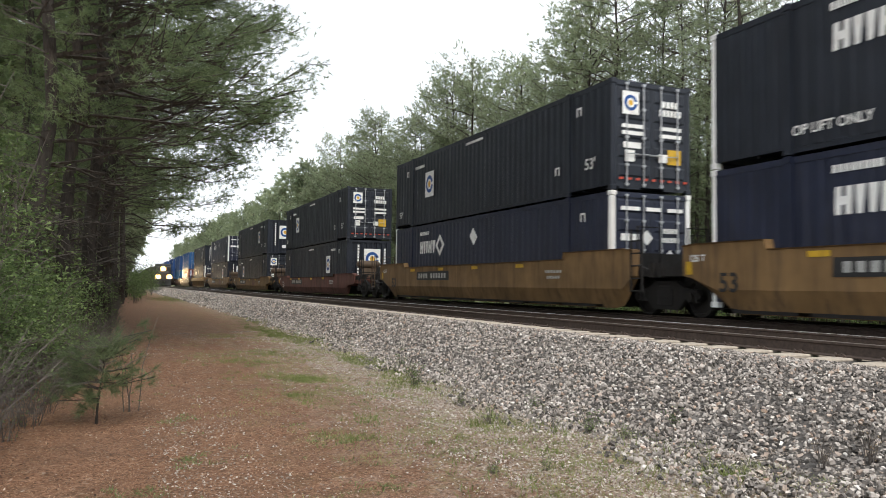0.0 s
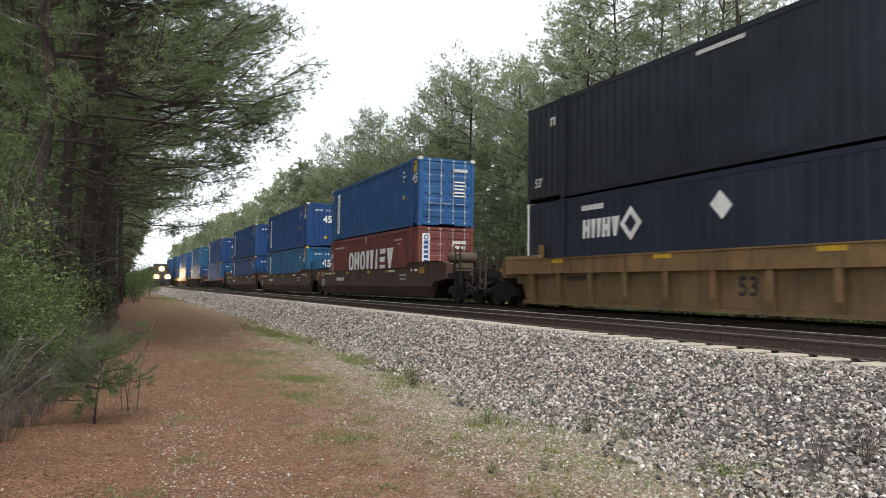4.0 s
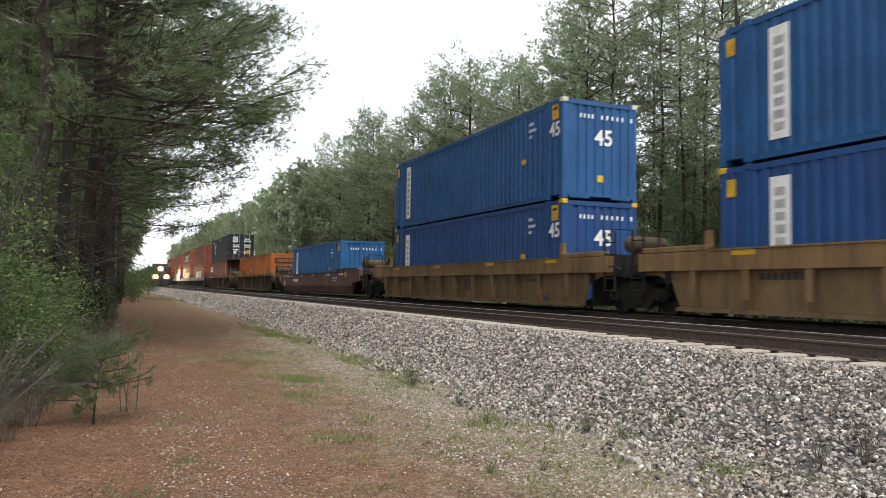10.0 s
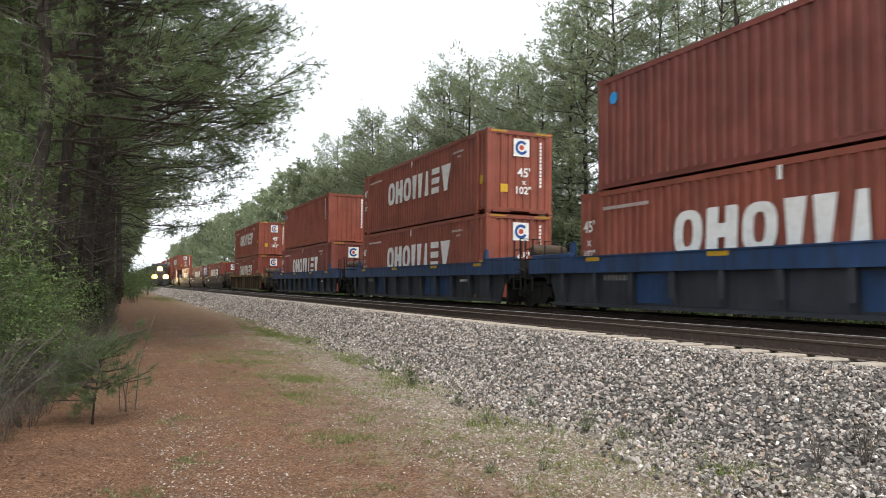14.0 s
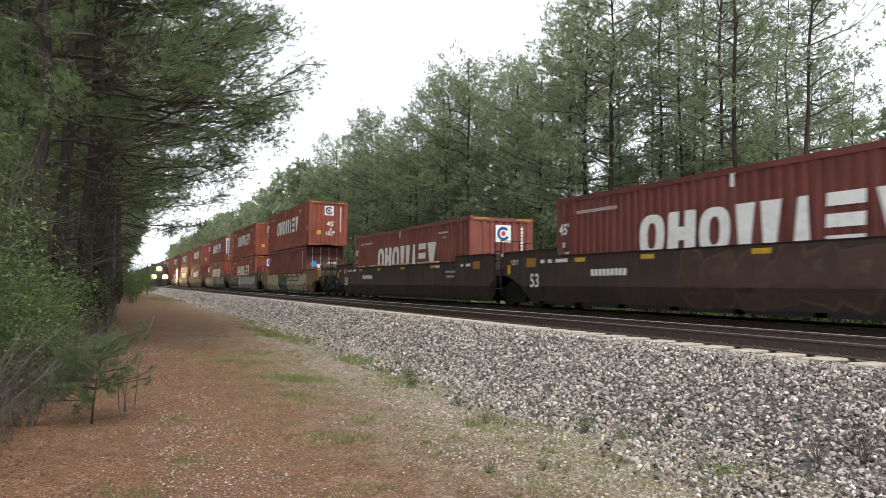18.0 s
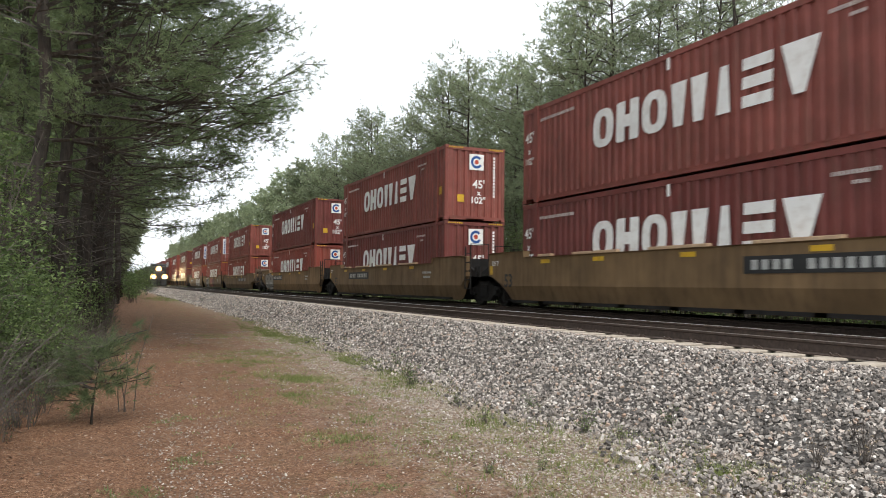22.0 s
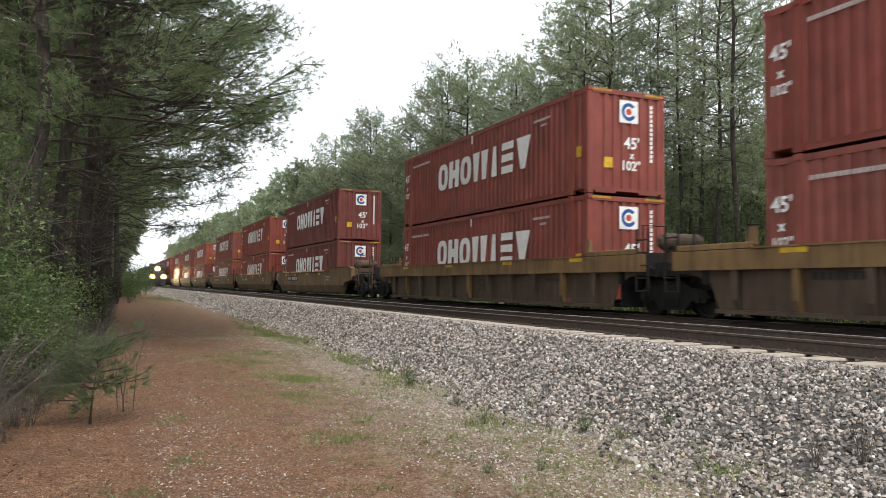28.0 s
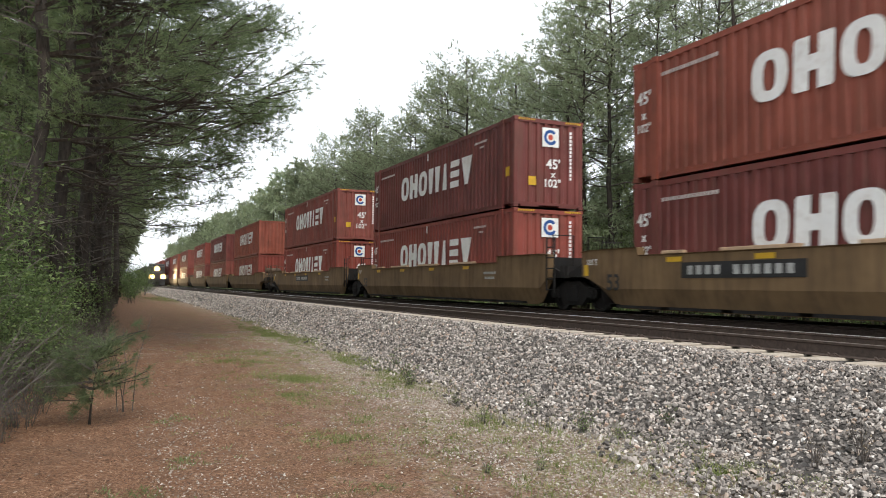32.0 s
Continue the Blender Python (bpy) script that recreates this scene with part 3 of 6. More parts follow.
def container_meshes(length, kind):
    """Shapes shared by all boxes of one length: kind 'm' marine, 'd' domestic with lifting posts inboard of its ends."""
    w = 2.591

    def make():
        r = {}
        pitch, depth = (0.285, 0.045) if kind == "m" else (0.33, 0.010)
        r["side_wall"] = corrugated(length - 0.28, H_BOX - 0.24, pitch, depth).mesh("side_wall", BLACK)
        e = corrugated(w - 0.28, H_BOX - 0.30, 0.27, 0.05)
        e.v = [(-y, x, z) for x, y, z in e.v]
        r["end_wall"] = e.mesh("end_wall", BLACK)
        r["far_wall"] = corrugated(length - 0.28, H_BOX - 0.24, 0.9, depth).mesh("side_wall", BLACK)
        rf = corrugated(length - 0.2, w - 0.16, 0.8, 0.02)
        rf.v = [(z - (w - 0.16) / 2, y, -x) for x, y, z in rf.v]
        r["roof"] = rf.mesh("roof", BLACK)
        g = Geo()
        for s in (-1, 1):
            reach = 6.1 if length > 13 else length / 2 - 0.15
            g.box(s * (w / 2 - 0.075) - 0.05, s * (w / 2 - 0.075) + 0.05, -reach, reach, 0.025, 0.15)
            g.box(s * (w / 2 - 0.070) - 0.05, s * (w / 2 - 0.070) + 0.05, -length / 2 + 0.15, length / 2 - 0.15, 0.115, 0.155)
        for k in range(int(length / 0.9)):
            y = -length / 2 + 0.5 + k * 0.9
            g.box(-w / 2 + 0.1, w / 2 - 0.1, y, y + 0.06, 0.07, 0.13)
        g.box(-w / 2 + 0.02, w / 2 - 0.02, -length / 2 + 0.15, length / 2 - 0.15, 0.13, 0.16)
        for s in (-1, 1):
            g.box(-w / 2 + 0.15, w / 2 - 0.15, s * (length / 2 - 0.07) - 0.06, s * (length / 2 - 0.07) + 0.06, 0.085, 0.17)
            for x in (-0.72, 0.72):
                g.box(x - 0.34, x + 0.34, s * (length / 2 - 0.07) - 0.055, s * (length / 2 - 0.07) + 0.055, 0.03, 0.09)
        r["base_frame"] = g.mesh("base_frame", BLACK)
        g = Geo()
        for s in (-1, 1):
            g.box(s * (w / 2 - 0.05) - 0.045, s * (w / 2 - 0.05) + 0.045, -length / 2 + 0.15, length / 2 - 0.15, H_BOX - 0.15, H_BOX - 0.025)
            g.box(-w / 2 + 0.15, w / 2 - 0.15, s * (length / 2 - 0.06) - 0.05, s * (length / 2 - 0.06) + 0.05, H_BOX - 0.16, H_BOX - 0.03)
        r["top_frame"] = g.mesh("top_frame", BLACK)
        g = Geo()
        g.cbox(-0.082, 0.082, -0.075, 0.075, 0.118, H_BOX - 0.118, 0.03)
        for z in (0.0, H_BOX - 0.118):
            g.cbox(-0.086, 0.086, -0.09, 0.09, z, z + 0.118, 0.012)
        r["corner_post"] = g.mesh("corner_post", BLACK)
        g = Geo()
        g.box(-0.03, 0.03, -0.10, 0.10, 0.12, H_BOX - 0.10)
        g.box(-0.045, 0.05, -0.09, 0.09, H_BOX - 0.12, H_BOX)
        g.box(-0.045, 0.05, -0.09, 0.09, 0.0, 0.12)
        r["lifting_post"] = g.mesh("lifting_post", BLACK)
        # one door leaf, hinged at x = 0, with pressed ribs
        dw = (w - 0.30) / 2
        g = Geo()
        g.box(0.01, dw - 0.005, -0.02, 0.03, 0.17, H_BOX - 0.16)
        for z in (0.35, 0.85, 1.35, 1.85, 2.35):
            g.add([(0.08, -0.02, z), (dw - 0.08, -0.02, z), (dw - 0.08, -0.02, z + 0.34), (0.08, -0.02, z + 0.34),
                   (0.12, -0.045, z + 0.05), (dw - 0.12, -0.045, z + 0.05), (dw - 0.12, -0.045, z + 0.29), (0.12, -0.045, z + 0.29)],
                  [(0, 1, 5, 4), (1, 2, 6, 5), (2, 3, 7, 6), (3, 0, 4, 7), (4, 5, 6, 7)])
        r["door"] = g.mesh("door", BLACK)
        g = Geo()
        g.tube([(0, 0, 0.09), (0, 0, H_BOX - 0.08)], 0.019, 6)
        for z in (0.12, 0.62, 1.35, 2.1, H_BOX - 0.14):
            g.box(-0.05, 0.05, -0.025, 0.045, z, z + 0.06)
        g.tube([(0, -0.02, 0.95), (0.12, -0.05, 0.95), (0.42, -0.05, 0.93)], 0.016, 5)
        r["lock_rod"] = g.mesh("lock_rod", GALV)
        return r
    return once(("container", length, kind), make)


MOVERS = []
GOLD, CEE, PLAIN_BLUE, BOX_LINE = "gold", "cee", "plain_blue", "box_line"


def brand_shape(kind, w, h):
    """Plain shapes that stand for a brand: 0 oval ring, 1 slab with a window, 2 double wedge, 3 footed bar, 4 slotted slab, 5 wedge."""
    g = Geo()
    lean = 0.04 * h
    q = lambda pts: g.add([(a * w + lean * b, b * h, 0) for a, b in pts], [tuple(range(len(pts)))])
    if kind == 0:
        n = 28
        vs = []
        for k in range(n):
            a = 2 * math.pi * k / n
            c, d = (math.copysign(abs(f(a)) ** 0.75, f(a)) for f in (math.cos, math.sin))
            vs += [(w * c + lean * d, h * d, 0), (0.34 * w * c + lean * d * 0.6, 0.6 * h * d, 0)]
        g.add(vs, [(2 * k, 2 * k + 1, (2 * k + 3) % (2 * n), (2 * k + 2) % (2 * n)) for k in range(n)])
    elif kind == 1:
        q([(-1, -0.9), (-0.9, -1), (-0.22, -1), (-0.22, 1), (-0.9, 1), (-1, 0.9)])
        q([(0.22, -1), (0.9, -1), (1, -0.9), (1, 0.9), (0.9, 1), (0.22, 1)])
        q([(-0.22, -0.3), (0.22, -0.3), (0.22, 0.3), (-0.22, 0.3)])
    elif kind == 2:
        q([(-1, 1), (-0.8, -1), (-0.3, -1), (-0.12, 1)])
        q([(0.12, 1), (0.3, -1), (0.8, -1), (1, 1)])
    elif kind == 3:
        q([(-0.55, -1), (0.55, -1), (0.3, 1), (-0.3, 1)])
    elif kind == 4:
        for z in (-1, -0.24, 0.52):
            q([(-0.9, z), (0.85, z), (0.85, z + 0.48), (-0.9, z + 0.48)])
    else:
        q([(-1, 1), (-0.3, -1), (0.3, -1), (1, 1)])
    return g.mesh("brand_block", WHITE)


def brand_row(parent, shapes, width, height, x, y, z):
    """A brand as a row of plain white shapes, each a part of its own."""
    wide = [1.3 if k == 2 else 0.8 if k == 3 else 1.0 for k in shapes]
    at = 0.0
    for k, share in zip(shapes, wide):
        step = width * share / sum(wide)
        me = once(("brand", k, width, height, step), lambda: brand_shape(k, step * 0.44, height / 2))
        part("brand_block", me, parent, "", on_side(x, y + width / 2 - at - step / 2, z))
        at += step


def small_bars(n, width, height, key, mat=None):
    step = width / n
    return bars([(-width / 2 + k * step, -width / 2 + (k + 0.72) * step, -height / 2, height / 2) for k in range(n)], mat or WHITE, ("row", n, width, height, key))


def logo_panel(parent, at, size, inner, name="logo_panel"):
    p = part(name, bars([(-size / 2, size / 2, -size * (0.58 if inner is LOGO_GOLD else 0.5), size * (0.58 if inner is LOGO_GOLD else 0.5))], WHITE, ("panel", size, inner.name)), parent, "white square with a blue ring emblem", at)
    up = Matrix.Translation((0, 0, 0.006))
    part("emblem_ring", disc(size * 0.24, size * 0.40, LOGO_BLUE, 26, 40 if inner is LOGO_RED else 12, 330 if inner is LOGO_RED else 352), p, "", up)
    part("emblem_core", disc(0.0, size * 0.15, inner, 14), p, "", up)
    return p


def container(length, paint, style, end="front", kind="m", label="", plain_far=False, level=0):
    c = tagged(new("shipping_container"), label, "container", "containers on the train")
    c.empty_display_size = 0.5
    r = container_meshes(length, kind)
    w, hl = 2.591, length / 2

    def p(key, at, lab=""):
        return part(key, recoloured((length, kind, key), r[key], paint), c, lab, at)
    p("side_wall", pose(-w / 2 + 0.012, 0, 0.13))
    part("side_wall", recoloured((length, kind, "far_wall"), r["far_wall"], paint), c, "", pose(w / 2 - 0.012, 0, 0.13, 0, 0, 180))
    p("roof", pose(0, 0, H_BOX - 0.022))
    p("base_frame", pose(0, 0, 0))
    p("top_frame", pose(0, 0, 0))
    for x in (-1, 1):
        for y in (-1, 1):
            part("corner_post", recoloured((length, kind, "corner_post"), r["corner_post"], WHITE if style == BOX_LINE else paint), c, "", pose(x * (w / 2 - 0.084), y * (hl - 0.091), 0))
    p("end_wall", pose(0, hl - 0.03, 0.15, 0, 0, 180))
    if kind == "d":
        for x in (-1, 1):
            for y in (-1, 1):
                part("lifting_post", recoloured((length, kind, "lifting_post"), r["lifting_post"], paint), c, "", pose(x * (w / 2 - 0.012), y * 6.05, 0))
    elif length > 13 and not plain_far:
        for y in (-6.05, 6.05):
            part("lifting_post", recoloured((length, kind, "lifting_post"), r["lifting_post"], paint), c, "", pose(-w / 2 + 0.014, y, 0))
    if style in (CEE, PLAIN_BLUE) and not plain_far:
        for x, y in ((-1, -1), (-1, 1), (1, -1)) if style == PLAIN_BLUE and length > 13 else ():
            part("corner_casting", recoloured("casting", once("casting", lambda: Geo().cbox(-0.092, 0.092, -0.095, 0.095, -0.12, 0.004, 0.012).mesh("corner_casting", WHITE)), SILL_WHITE if level else YELLOW), c, "", pose(x * (w / 2 - 0.084), y * (hl - 0.091), H_BOX))
        if style == CEE and end == "front":
            part("hazard_strip", bars([(a + 0.09 * k, a + 0.09 * k + 0.05, -0.03, 0.03) for a in (-1.14, 0.60) for k in range(7)], YELLOW, "haz"), c, "row of yellow hazard dashes", on_end(0, -hl - 0.004, H_BOX - 0.075))
    ex, sx_ = -hl - 0.004, -w / 2 - 0.004
    if end == "front":
        p("end_wall", pose(0, -hl + 0.03, 0.15))
    else:
        for s in (-1, 1):
            d = part("door", recoloured((length, kind, "door"), r["door"], paint), c, "", pose(s * (w / 2 - 0.15), -hl + 0.06, 0) @ Matrix.Diagonal((-s, 1, 1, 1)))
            for k in (0.32, 0.86):
                part("lock_rod", r["lock_rod"], d, "galvanised lock rod", pose(k, -0.075, 0))

    def side(name, me, y, z, lab=""):
        return part(name, me, c, lab, on_side(sx_, y, z))

    def endm(name, me, x, z, lab="", out=0.0):
        return part(name, me, c, lab, on_end(x, ex + 0.03 - out, z))
    if style == CEE:
        brand_row(c, (0, 1, 0, 2, 3, 4, 5), 7.1, 1.0, sx_, -0.35, 1.61)
        if plain_far:
            return c
        side("web_line", small_bars(15, 1.8, 0.085, "web", FAINT), hl - 1.95, 2.42)
        side("size_mark", lettering("45'", 0.42, WHITE), hl - 0.42, 1.98)
        side("size_mark", lettering("x", 0.30, WHITE), hl - 0.42, 1.58)
        side("size_mark", lettering("102\"", 0.28, WHITE), hl - 0.42, 1.26)
        side("number_line", small_bars(11, 0.95, 0.075, "num", FAINT), -hl + 2.35, 2.42)
        side("number_line", small_bars(4, 0.34, 0.065, "num2", FAINT), -hl + 2.25, 2.24)
        side("yellow_label", bars([(-0.12, 0.12, -0.15, 0.15)], YELLOW, "yl"), -hl + 0.42, 1.15)
        side("white_tick", bars([(-0.05, 0.05, -0.14, 0.14)], WHITE, "tick"), 0.2, 2.62)
        if end == "front":
            logo_panel(c, on_end(0.05, ex + 0.024, 2.30), 0.62, LOGO_RED)
            endm("size_mark", lettering("45'", 0.44, WHITE), 0.16, 1.42)
            endm("size_mark", lettering("x", 0.3, WHITE), 0.16, 1.10)
            endm("size_mark", lettering("102\"", 0.36, WHITE), 0.12, 0.80)
            endm("yellow_label", bars([(-0.14, 0.14, -0.14, 0.14)], YELLOW, "yle"), -0.62, 0.86)
            endm("number_column", bars([(-0.04, 0.04, -0.045 + k * 0.125, 0.045 + k * 0.125) for k in range(-6, 7)], WHITE, "col"), 0.82, 1.75)
        else:
            pl = endm("vertical_label", bars([(-0.17, 0.17, -0.86, 0.86)], WHITE, "vlab"), -0.93, 1.72, "tall white label with dark block letters", 0.03)
            part("label_writing", bars([(-0.10, 0.10, -0.78 + k * 0.2, -0.64 + k * 0.2) for k in range(7)], LOGO_BLUE, "vlabb"), pl, "", Matrix.Translation((0, 0, 0.006)))
            part("emblem_ring", disc(0.06, 0.11, LOGO_BLUE, 16), pl, "", Matrix.Translation((0, 0.70, 0.007)))
            endm("number_line", small_bars(7, 0.62, 0.12, "dn"), 0.62, 2.25, "", 0.03)
            endm("number_line", small_bars(5, 0.5, 0.12, "dn2"), 0.66, 2.03, "", 0.03)
            endm("weight_table", bars([(-0.28, 0.28 - 0.06 * (k % 3), -0.03 + 0.14 * k, 0.03 + 0.14 * k) for k in range(4)], WHITE, "wt"), 0.62, 1.25, "", 0.03)
            endm("size_mark", lettering("45'", 0.26, WHITE), 0.85, 0.78, "", 0.03)
            endm("size_mark", lettering("102\"", 0.2, WHITE), 0.85, 0.42, "", 0.03)
    elif style == PLAIN_BLUE:
        pl = side("vertical_panel", bars([(-0.24, 0.24, -1.1, 1.1)], WHITE, "vpan"), hl - 1.58, 1.45, "tall white lettering panel")
        part("panel_writing", bars([(-0.12, 0.12, -0.95 + k * 0.24, -0.79 + k * 0.24) for k in range(8)], SPRAY_GREY, "vpb"), pl, "", Matrix.Translation((0, 0, 0.006)))
        if length > 13:
            side("size_mark", lettering("45", 0.58, WHITE), -hl + 0.42, 2.0)
        side("number_line", small_bars(3, 0.27, 0.095, "bn", FAINT_BLUE), -hl + 1.75, 2.42)
        side("number_line", small_bars(5, 0.44, 0.095, "bn2", FAINT_BLUE), -hl + 1.68, 2.22)
        side("number_line", small_bars(2, 0.20, 0.095, "bn3", FAINT_BLUE), -hl + 1.78, 2.03)
        yl = side("yellow_label", bars([(-0.18, 0.18, -0.22, 0.22)], YELLOW, "bly"), -hl + 0.40, 2.52, "yellow warning label with dark marks")
        part("label_mark", bars([(-0.11, 0.12, 0.06, 0.13)], SPRAY_BLACK, "blm"), yl, "", Matrix.Translation((0, 0, 0.005)))
        side("yellow_label", bars([(-0.14, 0.14, -0.08, 0.08)], YELLOW, "bly2"), -hl + (1.75 if hash_of(c.name) % 2 else 2.2), 1.32)
        side("yellow_label", bars([(-0.12, 0.12, -0.18, 0.18)], YELLOW, "bly3"), hl - 0.35, 2.45)
        if end == "front":
            if length > 13:
                endm("size_mark", lettering("45", 0.64, WHITE), 0.12, 1.80)
            endm("number_line", bars([(x0, x0 + 0.055, -0.06, 0.06) for x0 in (-0.85, -0.72, -0.58, -0.45, -0.12, 0.06, 0.24, 0.42, 0.60, 0.92)], WHITE, "ben"), 0.15, 2.42)
            endm("yellow_label", bars([(-0.1, 0.1, -0.1, 0.1)], YELLOW, "bey"), 0.0, 0.62)
        else:
            endm("number_line", small_bars(7, 0.7, 0.13, "bdn"), 0.62, 2.4, "", 0.03)
            endm("weight_table", bars([(-0.28, 0.28 - 0.06 * (k % 3), -0.03 + 0.15 * k, 0.03 + 0.15 * k) for k in range(5)], WHITE, "bwt"), 0.62, 1.3, "", 0.03)
    elif style == GOLD:
        logo_panel(c, on_side(sx_ - 0.02, 4.1 if end != "front" else -4.3, 1.58), 0.88, LOGO_GOLD)
        side("size_mark", lettering("53'", 0.42, WHITE), -hl + 0.95, 0.76)
        side("size_mark", lettering("53'", 0.36, WHITE), hl - 0.7, 0.55)
        side("web_line", small_bars(16, 1.4, 0.09, "gw"), 0.0, 2.62)
        side("number_line", small_bars(9, 1.0, 0.12, "gn"), 5.2 if end != "front" else -5.3, 2.42)
        side("stencil", bars([(-0.12, 0.12, 0.05, 0.1), (-0.12, -0.06, -0.14, 0.05), (0.06, 0.12, -0.14, 0.05)], WHITE, "sten"), -6.6, 2.3)
        side("stencil", bars([(-0.12, 0.12, 0.05, 0.1), (-0.12, -0.06, -0.14, 0.05), (0.06, 0.12, -0.14, 0.05)], WHITE, "sten"), -5.5, 0.8)
        side("stencil", bars([(-0.12, 0.12, 0.05, 0.1), (-0.12, -0.06, -0.14, 0.05), (0.06, 0.12, -0.14, 0.05)], WHITE, "sten"), 6.6, 2.3)
        if end == "front":
            logo_panel(c, on_end(0.18, ex + 0.024, 1.85), 0.95, LOGO_GOLD)
            endm("number_column", bars([(-0.05, 0.05, -0.06 + k * 0.16, 0.06 + k * 0.16) for k in range(-6, 6)], WHITE, "gcol"), -0.62, 1.75)
            endm("number_column", bars([(-0.05, 0.05, -0.06 + k * 0.16, 0.06 + k * 0.16) for k in range(-4, 4)], WHITE, "gcol2"), 0.92, 1.9)
            endm("white_label", bars([(-0.3, 0.3, -0.13, 0.13)], WHITE, "gwl"), 0.25, 0.65)
        else:
            logo_panel(c, on_end(-0.72, ex - 0.03, 2.28), 0.52, LOGO_GOLD)
            for z, n, wd in ((2.35, 4, 0.55), (2.12, 6, 0.75)):
                endm("number_line", small_bars(n, wd, 0.17, ("gd", z)), 0.6, z, "", 0.03)
            for k, (x, z, wd, hh) in enumerate(((-0.62, 1.68, 0.7, 0.1), (-0.62, 1.5, 0.7, 0.1), (-0.65, 1.18, 0.55, 0.16), (-0.72, 0.9, 0.3, 0.3), (0.35, 0.9, 0.28, 0.22), (0.6, 1.7, 0.7, 0.1), (0.6, 1.5, 0.7, 0.1))):
                endm("white_label", bars([(-wd / 2, wd / 2, -hh / 2, hh / 2)], WHITE, ("gdl", k)), x, z, "", 0.03)
            endm("yellow_label", bars([(-0.22, 0.22, -0.2, 0.2)], YELLOW, "gdy"), 0.72, 0.95, "", 0.03)
            endm("reflective_strip", bars([(-1.05 + k * 0.26, -0.93 + k * 0.26, -0.03, 0.03) for k in range(9)], LOGO_RED, "gdr"), 0, 0.3, "", 0.03)
    elif style == BOX_LINE:
        brand_row(c, (1, 2, 1, 5), 1.65, 0.50, sx_, 4.25, 1.95)
        part("emblem_diamond", bars([(-0.3, 0.3, -0.3, 0.3)], WHITE, "dia"), c, "", on_side(sx_, 3.0, 1.98) @ pose(0, 0, 0, 0, 0, 45))
        part("emblem_diamond", bars([(-0.16, 0.16, -0.16, 0.16)], NAVY, "dia2"), c, "", on_side(sx_ - 0.006, 3.0, 1.98) @ pose(0, 0, 0, 0, 0, 45))
        part("emblem_diamond", bars([(-0.2, 0.2, -0.24, 0.24)], WHITE, "dia3"), c, "", on_side(sx_, 0.0, 2.15) @ pose(0, 0, 0, 0, 0, 45))
        side("stencil", lettering("TOP LIFT ONLY", 0.26, WHITE), -4.9, 0.62)
        side("stencil", lettering("TOP LIFT ONLY", 0.26, WHITE), 5.2, 0.42)
        side("number_line", small_bars(8, 1.0, 0.14, "ln"), 4.6, 2.52)
        side("stencil", bars([(-0.12, 0.12, 0.05, 0.1), (-0.12, -0.06, -0.14, 0.05), (0.06, 0.12, -0.14, 0.05)], WHITE, "sten"), -6.8, 2.3)
        if end != "front":
            endm("brand_bar", bars([(-0.28, 0.28, -0.09, 0.09)], WHITE, "blE"), -0.72, 1.7, "", 0.03)
            part("emblem_diamond", bars([(-0.14, 0.14, -0.14, 0.14)], WHITE, "dia4"), c, "", on_end(-0.2, ex - 0.03, 1.7) @ pose(0, 0, 0, 0, 0, 45))
            for z, n, wd in ((1.9, 5, 0.48), (1.66, 6, 0.62)):
                endm("number_line", small_bars(n, wd, 0.13, ("ld", z)), 0.6, z, "", 0.03)
            part("warning_diamond", bars([(-0.18, 0.18, -0.18, 0.18)], WHITE, "dia5"), c, "", on_end(0.55, ex - 0.03, 1.15) @ pose(0, 0, 0, 0, 0, 45))
            endm("white_label", bars([(-1.0, -0.4, 0.9, 1.0), (-0.2, 0.3, 0.9, 1.0), (0.5, 1.0, 0.9, 1.0)], WHITE, "ldl"), 0, 1.5, "", 0.03)
    elif style == "orange":
        pn = side("brand_panel", bars([(-0.75, 0.75, -0.22, 0.22)], SPRAY_BLACK, "op"), 5.3, 1.35, "dark rectangular brand panel")
        for k in range(7):
            part("brand_block", bars([(-0.06, 0.06, -0.11, 0.11)], ORANGE, "opb"), pn, "", Matrix.Translation((-0.56 + k * 0.18, 0, 0.006)))
        side("top_dark_patch", bars([(-0.2, 0.2, -0.12, 0.12)], SPRAY_BLACK, "opd"), -5.0, 2.75)
        side("faded_sticker", bars([(-0.28, 0.28, -0.14, 0.14)], SPRAY_GREY, "opf"), 1.2, 1.6)
        pn = endm("brand_panel", bars([(-1.0, 1.0, -0.2, 0.2)], SPRAY_BLACK, "ope"), 0, 2.3, "dark brand panel", 0.05)
        for k in range(9):
            part("brand_block", bars([(-0.06, 0.06, -0.10, 0.10)], ORANGE, "opeb"), pn, "", Matrix.Translation((-0.79 + k * 0.19, 0, 0.006)))
        for k in range(5):
            endm("rib", once("orib", lambda: Geo().box(-1.1, 1.1, -0.05, 0.05, -0.02, 0.03).mesh("rib", ORANGE)), 0, 0.6 + 0.32 * k, "", 0.02)
    else:
        side("number_column", bars([(-0.06, 0.06, -0.06 + k * 0.18, 0.06 + k * 0.18) for k in range(-3, 4)], WHITE, "pc"), -hl + 0.75, 2.0)
        side("round_sticker", disc(0, 0.16, SKYBLUE, 16), hl - 0.7, 2.3)
        if end == "front":
            endm("number_column", bars([(-0.05, 0.05, -0.06 + k * 0.16, 0.06 + k * 0.16) for k in range(-6, 5)], WHITE, "pc2"), 0.75, 1.9)
        else:
            endm("round_sticker", disc(0, 0.2, SKYBLUE, 16), -0.72, 1.75, "", 0.03)
            endm("white_label", bars([(-0.5, -0.2, -0.1, 0.12), (0.2, 0.8, 0.2, 0.3), (0.2, 0.75, 0.02, 0.12), (0.2, 0.8, -0.5, -0.2)], WHITE, "pwl"), 0, 1.6, "", 0.03)
